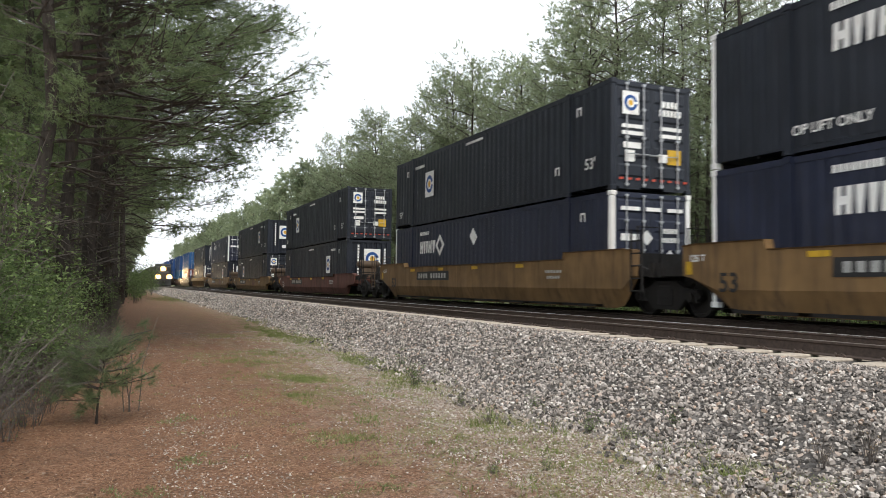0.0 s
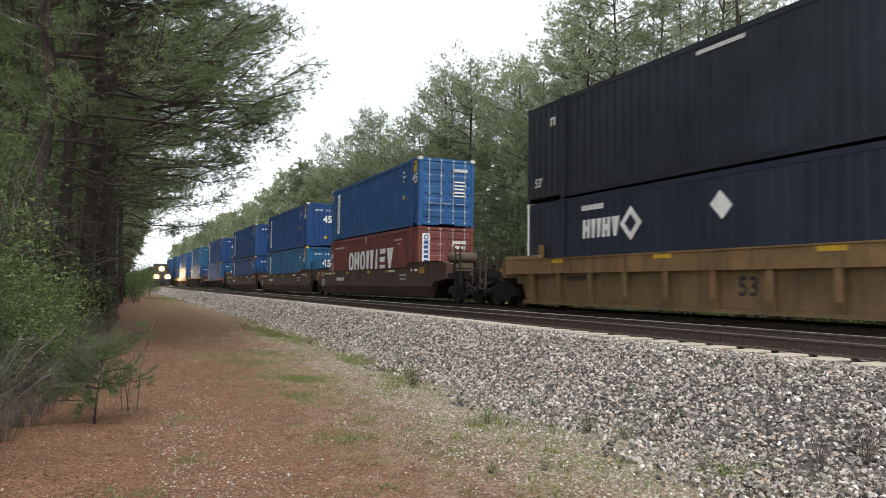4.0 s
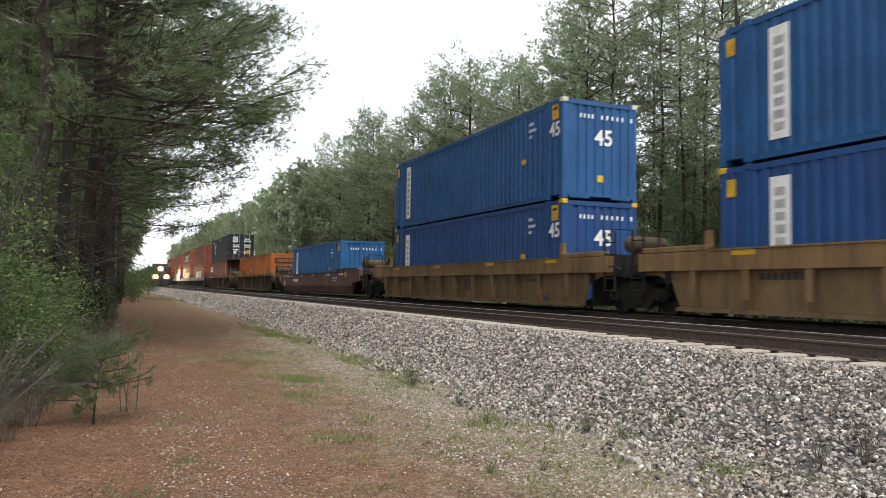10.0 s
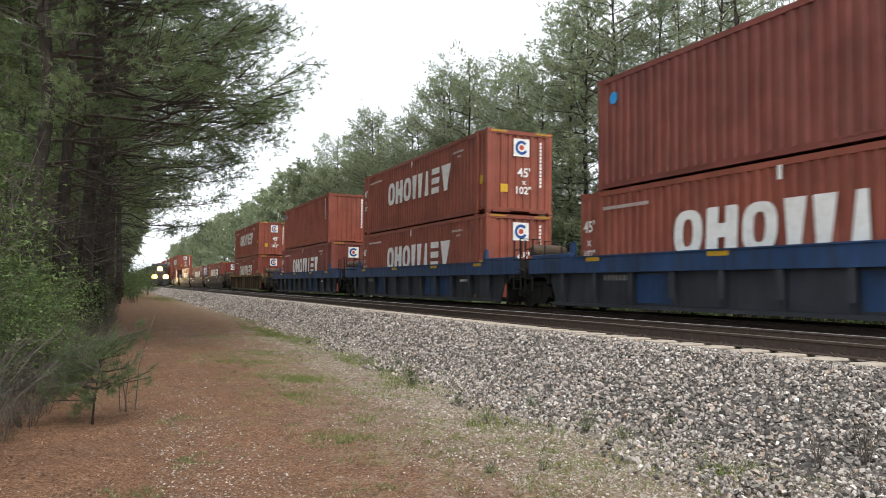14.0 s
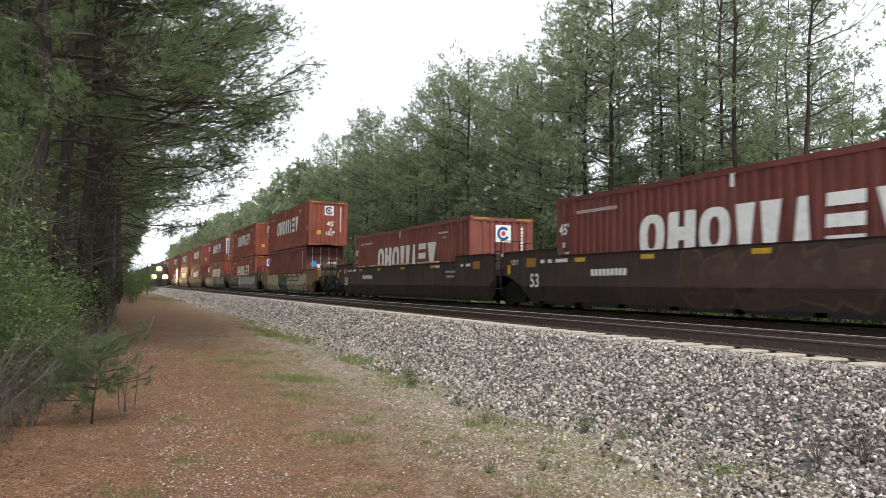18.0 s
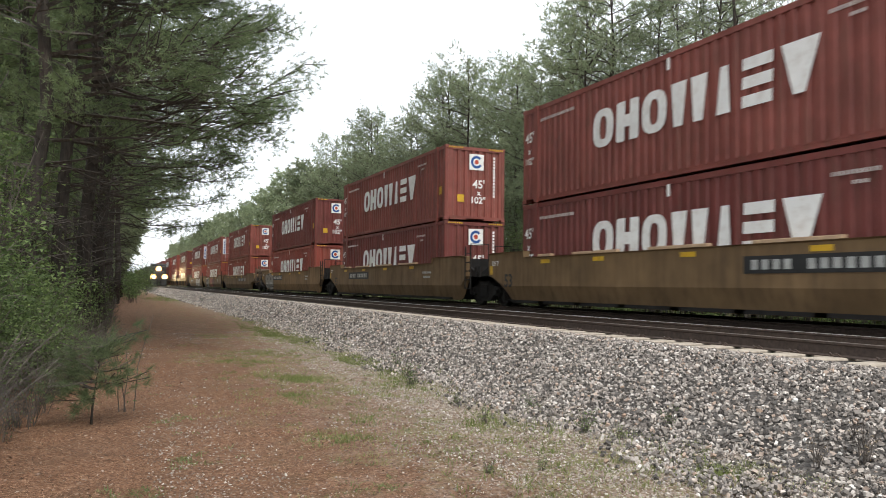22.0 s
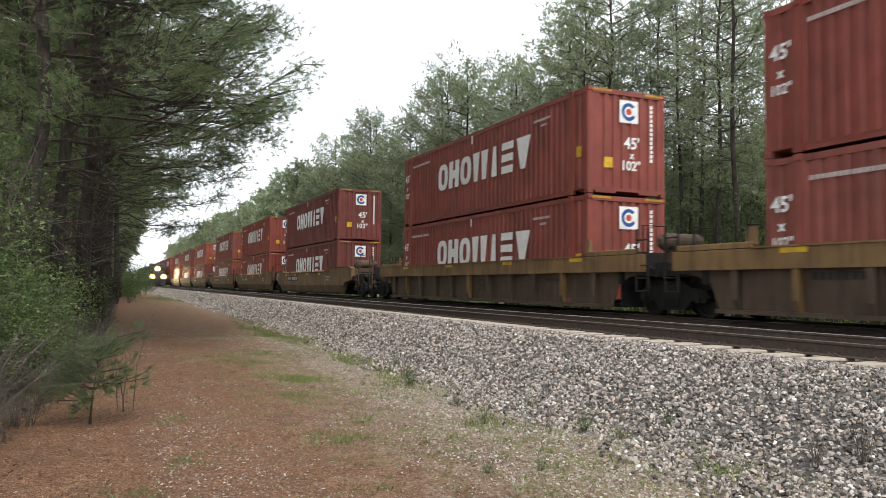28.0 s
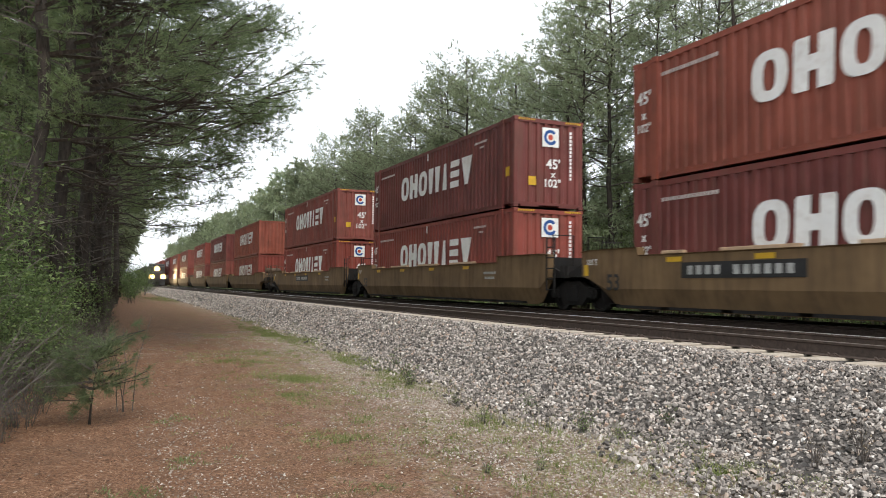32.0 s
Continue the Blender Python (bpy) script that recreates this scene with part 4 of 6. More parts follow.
            endm("yellow_label", bars([(-0.16, 0.16, -0.25, 0.25)], YELLOW, "pyl"), -0.75, 0.8, "", 0.03)
    return c


def hash_of(name):
    return sum(ord(ch) * (k + 3) for k, ch in enumerate(name))


# ---- well cars ----


def truck(parent, y):
    """Two axles in cast side frames."""
    def bolster():
        g = Geo()
        g.cbox(-1.1, 1.1, -0.24, 0.24, 0.42, 0.72, 0.03)
        g.tube([(0, 0, 0.70), (0, 0, 0.86)], 0.3, 12)
        for a in (-0.9, 0.9):
            g.tube([(-0.9, a, 0.46), (0.9, a, 0.46)], 0.085, 8)
        return g.mesh("truck", GRIMY)

    def frame_():
        g = Geo()
        out = [(-1.15, 0.46), (-1.05, 0.62), (-0.62, 0.66), (-0.35, 0.82), (0.35, 0.82), (0.62, 0.66), (1.05, 0.62), (1.15, 0.46), (0.98, 0.36), (0.70, 0.42),
               (0.42, 0.16), (-0.42, 0.16), (-0.70, 0.42), (-0.98, 0.36)]
        g.prism_x(out, -0.07, 0.07)
        for s in (-1, 1):
            g.cbox(-0.11, 0.05, s * 0.90 - 0.16, s * 0.90 + 0.16, 0.34, 0.60, 0.03)
            g.tube([(-0.17, s * 0.90, 0.46), (0.0, s * 0.90, 0.46)], 0.10, 10)
        for k in range(5):
            g.tube([(-0.09, -0.22 + 0.11 * k, 0.26), (-0.09, -0.22 + 0.11 * k, 0.62)], 0.045, 6)
        return g.mesh("side_frame", GRIMY)

    def wheel():
        g = Geo()
        prof = [(0.0, 0.06), (0.13, 0.05), (0.36, 0.03), (0.38, 0.065), (0.455, 0.065), (0.46, -0.055), (0.485, -0.085), (0.0, -0.085)]
        n = 20
        vs = [(-x, r * math.cos(2 * math.pi * k / n), r * math.sin(2 * math.pi * k / n)) for r, x in prof for k in range(n)]
        fs = [(a * n + k, a * n + (k + 1) % n, (a + 1) * n + (k + 1) % n, (a + 1) * n + k) for a in range(len(prof) - 1) for k in range(n)]
        g.add(vs, fs)
        return g.mesh("wheel", STEEL)
    t = part("truck", once("truck", bolster), parent, "grimy cast-steel truck", pose(0, y, 0))
    for s in (-1, 1):
        part("side_frame", once("side_frame", frame_), t, "", pose(s * 0.99, 0, 0, 0, 0, 0 if s < 0 else 180))
        for a in (-0.9, 0.9):
            part("wheel", once("wheel", wheel), t, "", pose(s * 0.75, a, 0.46, 0, 0, 0 if s < 0 else 180))


def smooth_side(paint, short, long_near):
    """A tall plate side with a crease, cut back over the trucks and stepped up at the ends; faces -x."""
    def make():
        g = Geo()
        ys = [-9.15, -8.75, -8.6, -8.3, -6.15, -6.1, 6.4, 6.45, 7.9, 8.2, 8.5, 9.2, 9.7]
        bot = [0.98, 0.40, 0.22, 0.15, 0.15, 0.15, 0.15, 0.15, 0.15, 0.20, 0.42, 0.90, 0.98]
        top = [1.66, 1.70, 1.70, 1.70, 1.70, 1.50, 1.50, 1.70, 1.70, 1.70, 1.70, 1.70, 1.66]
        if long_near:
            ys[:3], bot[:3], top[:3] = [-9.05, -8.8, -8.6], [0.86, 0.52, 0.24], [1.70, 1.70, 1.70]
            ys, bot, top = [-10.15, -9.9] + ys, [0.98, 0.93] + bot, [1.60, 1.68] + top
        if short:
            ys[-5:] = [7.2, 7.45, 7.75, 8.4, 8.75]
        rows = []
        for y, b, t in zip(ys, bot, top):
            m = max(0.66, b)
            rows.append([(0.17, y, b), (0.085, y, (b + m) / 2), (0.0, y, m + 0.001), (0.0, y, t - 0.03), (-0.05, y, t), (0.20, y, t + 0.001), (0.195, y, b + 0.001)])
        n = 7
        g.add([p for r in rows for p in r], [(i * n + k, i * n + (k + 1) % n, (i + 1) * n + (k + 1) % n, (i + 1) * n + k) for i in range(len(ys) - 1) for k in range(n)]
              + [tuple(range(n)), tuple((len(ys) - 1) * n + k for k in range(n - 1, -1, -1))])
        return g.mesh("side_wall", paint)
    return once(("smooth", paint.name, short, long_near), make)


def ribbed_side(paint, ribs, pitch):
    """A sheet side set back between a bottom and a top chord; faces -x. The far side carries its ribs in the same mesh."""
    def make():
        g = Geo()
        g.prism_x([(-9.2, 1.02), (-8.7, 0.98), (-8.25, 0.80), (-8.0, 0.22), (8.0, 0.22), (8.25, 0.80), (8.7, 0.98), (9.2, 1.02), (9.2, 1.38), (-9.2, 1.38)], 0.15, 0.18)
        g.box(0.02, 0.18, -8.0, 8.0, 0.16, 0.25)
        if ribs:
            for k in range(-5, 6):
                rib_into(g, pitch * k)
        return g.mesh("side_wall", paint)
    return once(("ribbed", paint.name, ribs, pitch), make)


def rib_into(g, y):
    g.prism_y([(0.0, 1.40), (0.16, 1.40), (0.16, 0.25), (0.07, 0.25), (0.0, 0.48)], y - 0.035, y + 0.035)
    g.box(-0.015, 0.01, y - 0.08, y + 0.08, 0.46, 1.38)


def rib(paint):
    def make():
        g = Geo()
        rib_into(g, 0)
        return g.mesh("rib", paint)
    return once(("rib", paint.name), make)


def chord(paint, deep):
    def make():
        g = Geo()
        g.cbox(-0.03, 0.16, -9.25, 9.25, 1.52 - deep, 1.52, 0.015)
        g.box(-0.06, 0.16, -7.0, 7.0, 1.515, 1.55)
        for s in (-1, 1):
            g.cbox(-0.032, 0.15, s * 8.05 - 1.05, s * 8.05 + 1.05, 1.535, 1.66, 0.02)
        return g.mesh("top_chord", paint)
    return once(("chord", paint.name, deep), make)


def end_deck(paint):
    """The platform over a truck, with its bulkhead, brackets and cross sill; the end is at -y."""
    def make():
        g = Geo()
        g.box(-1.38, 1.38, 0.0, 0.16, 0.78, 1.62)
        g.box(-1.30, 1.30, -1.25, 0.0, 0.98, 1.12)
        g.box(-0.34, 0.34, -1.6, 0.1, 0.72, 1.10)
        for s in (-1, 1):
            g.prism_x([(0.0, 1.58), (0.0, 1.12), (-1.1, 1.12)], s * 1.25 - 0.03, s * 1.25 + 0.03)
            g.box(s * 1.2 - 0.15, s * 1.2 + 0.15, -1.3, -1.15, 0.95, 1.30)
        g.box(-1.3, 1.3, -0.7, -0.6, 1.12, 1.2)
        return g.mesh("end_deck", paint)
    return once(("deck", paint.name), make)


def ladder(paint):
    def make():
        g = Geo()
        for x in (0.0, 0.42):
            g.tube([(0, x, 0.55), (0, x, 2.05)], 0.028, 5)
        for z in (0.58, 0.88, 1.18, 1.48, 1.78):
            g.tube([(0, 0, z), (0, 0.42, z)], 0.018, 5)
        return g.mesh("ladder", paint)
    return once(("ladder", paint.name), make)


def handrail(paint):
    def make():
        g = Geo()
        g.tube([(-1.2, 0, 1.1), (-1.2, 0, 2.15), (-0.5, 0, 2.15), (-0.5, 0, 1.15), (0.5, 0, 1.15), (0.5, 0, 2.0), (1.1, 0, 2.0), (1.1, 0, 1.1)], 0.026, 5)
        return g.mesh("handrail", paint)
    return once(("handrail", paint.name), make)


def coupler():
    def make():
        g = Geo()
        g.box(-0.14, 0.14, -1.35, 0.6, 0.74, 1.0)
        g.box(-0.36, 0.36, -0.75, 0.5, 0.70, 1.14)
        g.cbox(-0.22, 0.20, -1.75, -1.35, 0.66, 1.04, 0.06)
        g.tube([(0.3, -0.4, 0.75), (0.32, -0.9, 0.45), (0.22, -1.6, 0.5)], 0.035, 6)
        g.tube([(-0.2, -0.6, 1.0), (-1.35, -0.75, 1.0)], 0.025, 5)
        return g.mesh("coupler", GRIMY)
    return once("coupler", make)


def brake_gear():
    """The parts on a coupled end: air tank, valve box, hand wheel on its post, and a locker."""
    def tank():
        g = Geo()
        g.tube([(-1.22, -0.55, 1.74), (-1.16, -0.55, 1.74), (-1.08, -0.55, 1.74), (-0.1, -0.55, 1.74), (-0.02, -0.55, 1.74), (0.03, -0.55, 1.74)], [0.08, 0.17, 0.21, 0.21, 0.17, 0.08], 18)
        for x in (-0.95, -0.25):
            g.tube([(x - 0.025, -0.55, 1.74), (x + 0.025, -0.55, 1.74)], 0.222, 18)
        g.box(-0.95, -0.2, -0.68, -0.42, 1.1, 1.54)
        return g.mesh("air_tank", CAR_MUD, False)

    def wheel_():
        g = Geo()
        g.tube([(0.5, -0.6, 1.12), (0.5, -0.6, 1.75)], 0.03, 5)
        ring = [(0.5 + 0.26 * math.cos(math.pi * k / 8), -0.72, 1.72 + 0.26 * math.sin(math.pi * k / 8)) for k in range(17)]
        g.tube(ring, 0.022, 5)
        for k in range(4):
            a = math.pi * k / 2 + 0.4
            g.tube([(0.5, -0.70, 1.72), (0.5 + 0.25 * math.cos(a), -0.72, 1.72 + 0.25 * math.sin(a))], 0.014, 4)
        return g.mesh("brake_wheel", GRIMY)

    def locker():
        g = Geo()
        g.cbox(0.7, 1.1, -0.8, -0.45, 1.12, 1.5, 0.03)
        g.cbox(-0.15, 0.25, -0.75, -0.4, 1.12, 1.62, 0.03)
        for z in (1.2, 1.32):
            g.tube([(-1.3, -1.2, z), (1.2, -1.3, z - 0.03)], 0.03, 5)
        return g.mesh("valve_box", GRIMY)
    return (("air_tank", once("tank", tank)), ("brake_wheel", once("brake_wheel", wheel_)), ("valve_box", once("locker", locker)))


def end_platform():
    """A crossover walkway of bars with hanging side steps; the end is at -y."""
    def make():
        g = Geo()
        for k in range(6):
            g.box(-1.36, 1.36, -0.75 + 0.12 * k, -0.69 + 0.12 * k, 1.16, 1.20)
        for x in (-1.3, -0.5, 0.5, 1.3):
            g.box(x - 0.03, x + 0.03, -0.8, 0.4, 1.06, 1.16)
        for s in (-1, 1):
            g.box(s * 1.38 - 0.03, s * 1.38 + 0.03, -0.85, 0.9, 0.92, 1.12)
            for y in (-0.78, -0.30):
                g.tube([(s * 1.4, y, 1.0), (s * 1.4, y, 0.34)], 0.022, 5)
            for z in (0.36, 0.66):
                g.box(s * 1.4 - 0.09, s * 1.4 + 0.05, -0.80, -0.28, z - 0.015, z + 0.015)
        g.tube([(-1.1, -0.9, 0.72), (0.2, -1.0, 0.92), (1.0, -0.9, 0.72)], 0.03, 5)
        return g.mesh("end_platform", GRIMY)
    return once("end_platform", make)


def sprayed(outline, layer, crease, lowest, mat, name):
    """A painted patch that follows the side: flat above the crease, leaning in below it. Sliced in level strips."""
    zs = [p[1] for p in outline]
    lo, hi = max(lowest, min(zs)), max(zs)
    levels = sorted({lo + (hi - lo) * k / 14 for k in range(15)} | ({crease} if lo < crease < hi else set()))
    spans, n = [], len(outline)
    for z in levels:
        zz = min(max(z, min(zs) + 1e-4), hi - 1e-4)
        cuts = [a[0] + (b[0] - a[0]) * (zz - a[1]) / (b[1] - a[1]) for a, b in zip(outline, outline[1:] + outline[:1]) if (a[1] <= zz) != (b[1] <= zz)]
        spans.append((min(cuts), max(cuts)) if cuts else spans[-1])
    g = Geo()
    depth = [layer - max(0.0, crease - z) * 0.335 for z in levels]
    g.add([(x, z, d) for (x0, x1), z, d in zip(spans, levels, depth) for x in (x0, x1)], [(2 * k, 2 * k + 1, 2 * k + 3, 2 * k + 2) for k in range(len(levels) - 1)])
    return g.mesh(name, mat)


def graffiti(parent, rng, groups, x, z0, z1, rise):
    """Sprayed pieces along the side: (far end, near end, number of shapes, fill, ground, accent)."""
    h, mid = z1 - z0, (z0 + z1) / 2
    crease = 0.66 * rise - mid
    for y1, y0, count, fill, back, accent in groups:
        wide = y1 - y0
        at = on_side(x, (y0 + y1) / 2, mid)
        n = 40
        edge = []
        for q in range(n):
            a = 2 * math.pi * q / n
            r = 1 + 0.10 * math.sin(count * 2 * a) + rng.uniform(-0.07, 0.07)
            edge.append((wide / 2 * math.copysign(abs(math.cos(a)) ** 0.45, math.cos(a)) * min(r, 1.06), h / 2 * math.copysign(abs(math.sin(a)) ** 0.45, math.sin(a)) * min(r, 1.0)))
        piece = part("sprayed_ground", sprayed(edge, 0.0, crease, -h / 2, back, "sprayed_ground"), parent, "", at)
        step = wide / count
        for k in range(count):
            cx, cy = -wide / 2 + (k + 0.5) * step, rng.uniform(-0.04, 0.04) * h
            f1, f2, tilt = rng.uniform(0, 6.28), rng.uniform(0, 6.28), rng.uniform(-0.25, 0.25)

            def blob(grow, sx=1.0, sy=1.0, dx=0.0, dy=0.0):
                pts = []
                for q in range(36):
                    a = 2 * math.pi * q / 36
                    r = 1 + 0.17 * math.sin(2 * a + f1) + 0.15 * math.sin(3 * a + f2) + 0.07 * math.sin(5 * a + f1)
                    c, d = (math.copysign(abs(v) ** 0.7, v) for v in (math.cos(a), math.sin(a)))
                    u, v = sx * step * 0.5 * r * c + grow * c, sy * h * 0.44 * r * d + grow * d
                    pts.append((cx + dx + u + tilt * v, max(-h / 2, min(h / 2, cy + dy + v))))
                return pts
            lift = 0.0002 * k
            tone = SPRAY_STONE if k % 3 == 1 and fill is SPRAY_CYAN else fill
            part("sprayed_outline", sprayed(blob(0.06), 0.0015 + lift, crease, -h / 2, accent, "sprayed_outline"), piece)
            part("sprayed_fill", sprayed(blob(0.0), 0.004 + lift, crease, -h / 2, tone, "sprayed_fill"), piece)
            part("sprayed_counter", sprayed(blob(0.0, 0.2, 0.22, 0.12 * step * math.cos(f2), 0.16 * h * math.sin(f1)), 0.0065 + lift, crease, -h / 2, accent, "sprayed_counter"), piece)
            part("sprayed_shade", sprayed(blob(0.0, 0.62, 0.10, 0.1 * step * math.sin(f2), -0.14 * h), 0.0082 + lift, crease, -h / 2, back, "sprayed_shade"), piece)


def well_car(style, paint, sill, near, far, label, rng, size_text="53", tag=None, rise=0.95, narrow=False, plain_far=False, plate=3.35, mark=None):
    c = tagged(new("well_car"), label, "well car", "well cars of the train")
    low = Matrix.Diagonal((1, 1, rise, 1))
    short = far == "a" and paint not in (CAR_BROWN, CAR_DARK, CAR_ROSE)
    for s in (-1, 1):
        flip = 0 if s < 0 else 180
        if style == "smooth":
            part("side_wall", smooth_side(paint, short, near == "c"), c, "", pose(s * 1.46, 0, 0) @ Matrix.Diagonal((-s, 1, rise, 1)))
        else:
            pitch, deep = (1.10, 0.15) if narrow else (1.48, 0.43)
            part("side_wall", ribbed_side(paint, s > 0, pitch), c, "", pose(s * 1.47, 0, 0, 0, 0, flip) @ low)
            if s < 0:
                for k in range(-7 if narrow else -5, 8 if narrow else 6):
                    part("rib", rib(paint if k % 4 or sill in (CAR_BLUE, CAR_SCARLET) else sill), c, "", pose(-1.47, pitch * k + 0.06, 0) @ low)
            part("top_chord", chord(sill, deep), c, "", pose(s * 1.47, 0, 0, 0, 0, flip) @ low)
    x = -1.465 - 0.004 if style == "smooth" else -1.32 - 0.004
    part("floor_frame", once("floor", lambda: floor_frame()), c)
    for s, joint in ((-1, near), (1, far)):
        at = pose(0, s * 8.45, 0, 0, 0, 0 if s < 0 else 180)
        part("end_deck", end_deck(GRIMY if joint == "a" else CAR_DARK if sill is CAR_BLUE else sill if style != "smooth" else paint), c, "", at @ low)
        iron = CAR_MUD if joint == "c" and sill in (CAR_YELLOW, CAR_OLIVE) else GRIMY
        rail_y = 10.9 if joint == "c" and s < 0 else 10.4 if joint == "c" else 9.0
        if plain_far and joint == "a":
            continue
        part("handrail", handrail(iron), c, "", pose(0, s * rail_y, 0, 0, 0, 0 if s < 0 else 180))
        if s < 0 or joint == "c" or style != "smooth":
            part("ladder", ladder(iron), c, "", pose(-1.46, s * (11.2 if joint == "c" and s < 0 else 10.7 if joint == "c" else 9.3) - 0.21, 0))
        if joint == "c":
            back = 0.65 if s < 0 else 0.0
            turn = 0 if s < 0 else 180
            part("coupler", coupler(), c, "", pose(0, s * (10.15 + back), 0, 0, 0, turn))
            for key, me in brake_gear():
                part(key, me, c, "", pose(0, s * (8.6 + back), 0, 0, 0, turn))
            part("end_platform", end_platform(), c, "dark grating platform with side steps", pose(0, s * (10.45 + back), 0, 0, 0, turn))
            truck(c, s * (10.0 + back))
        elif s < 0:
            truck(c, s * 9.85)
            if style != "smooth":
                part("air_tank", brake_gear()[0][1], c, "", pose(0.1, -8.95, 0))
    if plain_far:
        return c
    mk = WHITE if paint in (CAR_BROWN, CAR_DARK, CAR_SLATE, CAR_RED, CAR_ROSE) else SPRAY_BLACK
    if sill is CAR_BLUE:
        for yy in (-2.16, -3.64, 3.76):
            part("sheet_panel", once("blue_panel", lambda: Geo().box(-0.006, 0.01, -0.66, 0.66, 0.30, 0.98).mesh("sheet_panel", CAR_BLUE)), c, "blue painted panel", pose(-1.325, yy, 0))
    if style == "smooth" or sill not in (CAR_BLUE, CAR_SCARLET):
        part("size_mark", lettering(size_text, 0.55, mk), c, "", on_side(x - 0.001, (7.4 if short else 7.74) if style == "smooth" else -0.75, (0.80 if style == "smooth" else 0.72) * rise))
    if style == "smooth":
        part("load_mark", lettering("125 T", 0.20, WHITE), c, "", on_side(x, 8.3 if short else 8.95, 1.36 * rise))
        pl = None if paint in (CAR_DARK, CAR_BROWN, CAR_ROSE) or plate > 10 else part("number_plate", bars([(-1.62, 1.62, -0.17, 0.17)], SPRAY_BLACK, "nplate"), c, "dark plate with the car number", on_side(x - 0.004, plate, 1.10 * rise))
        if pl:
            part("car_number", bars([(-1.42 + 0.26 * k, -1.26 + 0.26 * k, -0.095, 0.095) for k in range(11) if k != 4], SPRAY_GREY, "np"), pl, "", Matrix.Translation((0, 0, 0.006)))
        elif plate < 10:
            part("car_number", small_bars(9, 1.5, 0.17, "np3"), c, "", on_side(x, 4.14, 1.02 * rise))
            for yy, ww in ((7.3, 0.2), (6.9, 0.2), (6.3, 0.6), (-4.2, 0.8), (-7.1, 0.35), (-6.6, 0.2)):
                part("stencil", bars([(-ww / 2, ww / 2, -0.05, 0.05)], WHITE, ("sb", ww)), c, "", on_side(x, yy, 1.36 * rise))
            for yy in (7.95, -7.75):
                part("placard", bars([(-0.27, 0.27, -0.13, 0.13)], PLACARD, "plac"), c, "", on_side(x, yy, 1.34 * rise))
        for yy in (5.2, 2.4, -0.84, -4.0):
            part("reflector", bars([(-0.24, 0.24, -0.055, 0.055)], YELLOW, "refl"), c, "", on_side(x - 0.006, yy + 0.4 * rng.random(), 1.36 * rise))
        part("yellow_tag", bars([(-0.09, 0.09, -0.14, 0.14)], YELLOW, "ytag"), c, "", on_side(x, 8.55 if short else 9.3, 1.15 * rise))
        part("stencil", small_bars(6, 0.9, 0.08, "st1", SPRAY_GREY), c, "", on_side(x, -5.6, 1.15 * rise))
        part("stencil", small_bars(5, 0.7, 0.08, "st2", SPRAY_GREY), c, "", on_side(x, -5.6, 0.98 * rise))
        if paint in (CAR_OLIVE, CAR_DARK) and not tag:
            for y0, y1 in ((5.6, 4.9), (3.82, 1.87), (0.70, -1.23), (-2.40, -4.40)):
                part("top_guide", once(("guide", y0), lambda: Geo().cbox(-0.03, 0.10, y1 - (y0 + y1) / 2, y0 - (y0 + y1) / 2, 0.0, 0.07, 0.015).mesh("top_guide", GUIDE)), c, "pale worn container guide" if paint is CAR_OLIVE else "", pose(-1.47, (y0 + y1) / 2, 1.50 * rise))
    else:
        for yy in (6.0, 1.6, -2.8, -6.6):
            part("reflector", bars([(-0.3, 0.3, -0.05, 0.05)], YELLOW, "refl2"), c, "", on_side(-1.506, yy, 1.45 * rise))
        for yy in (-7.05, 7.05):
            part("stack_guide", once(("stack_guide", sill.name), lambda: Geo().prism_y([(0.0, 0.0), (0.13, 0.0), (0.10, 0.36), (0.02, 0.36)], -0.08, 0.08).mesh("stack_guide", sill)), c, "", pose(-1.45, yy, 1.60 * rise))
        part("car_number", small_bars(7, 1.1, 0.14, "np2", SPRAY_STONE if mk is WHITE else mk), c, "", on_side(x, 5.2, 0.95 * rise))
        part("stencil", small_bars(6, 0.7, 0.08, "st3", mk), c, "", on_side(x, -5.2, 0.9 * rise))
    if mark is not None:
        for k in range(3):
            part("brand_block", once("red_mark", lambda: Geo().add([(-0.20, -0.25, 0), (0.14, -0.25, 0), (0.24, 0.25, 0), (-0.12, 0.25, 0)], [(0, 1, 2, 3)]).mesh("brand_block", SPRAY_MAROON)), c, "", on_side(x - 0.003, mark + 0.62 - 0.62 * k, 0.66 * rise + 0.30))
    if tag:
        graffiti(c, rng, tag, x, 0.22 * rise, 1.46 * rise, rise)
    return c


def floor_frame():
    g = Geo()
    for k in range(9):
        y = -7.6 + 1.9 * k
        g.box(-1.32, 1.32, y - 0.15, y + 0.15, 0.16, 0.255)
    g.box(-1.32, -1.1, -7.7, 7.7, 0.16, 0.25)
    g.box(1.1, 1.32, -7.7, 7.7, 0.16, 0.25)
    for s in (-1, 1):
        g.box(-1.2, 1.2, s * 8.2 - 0.05, s * 8.2 + 0.05, 0.2, 1.1)
    return g.mesh("floor_frame", GRIMY)


def train_way(t):
    """How far the train has rolled after t seconds: a little over 26 m/s, slowing slightly."""
    return 26.908 * t - 0.01927 * t * t


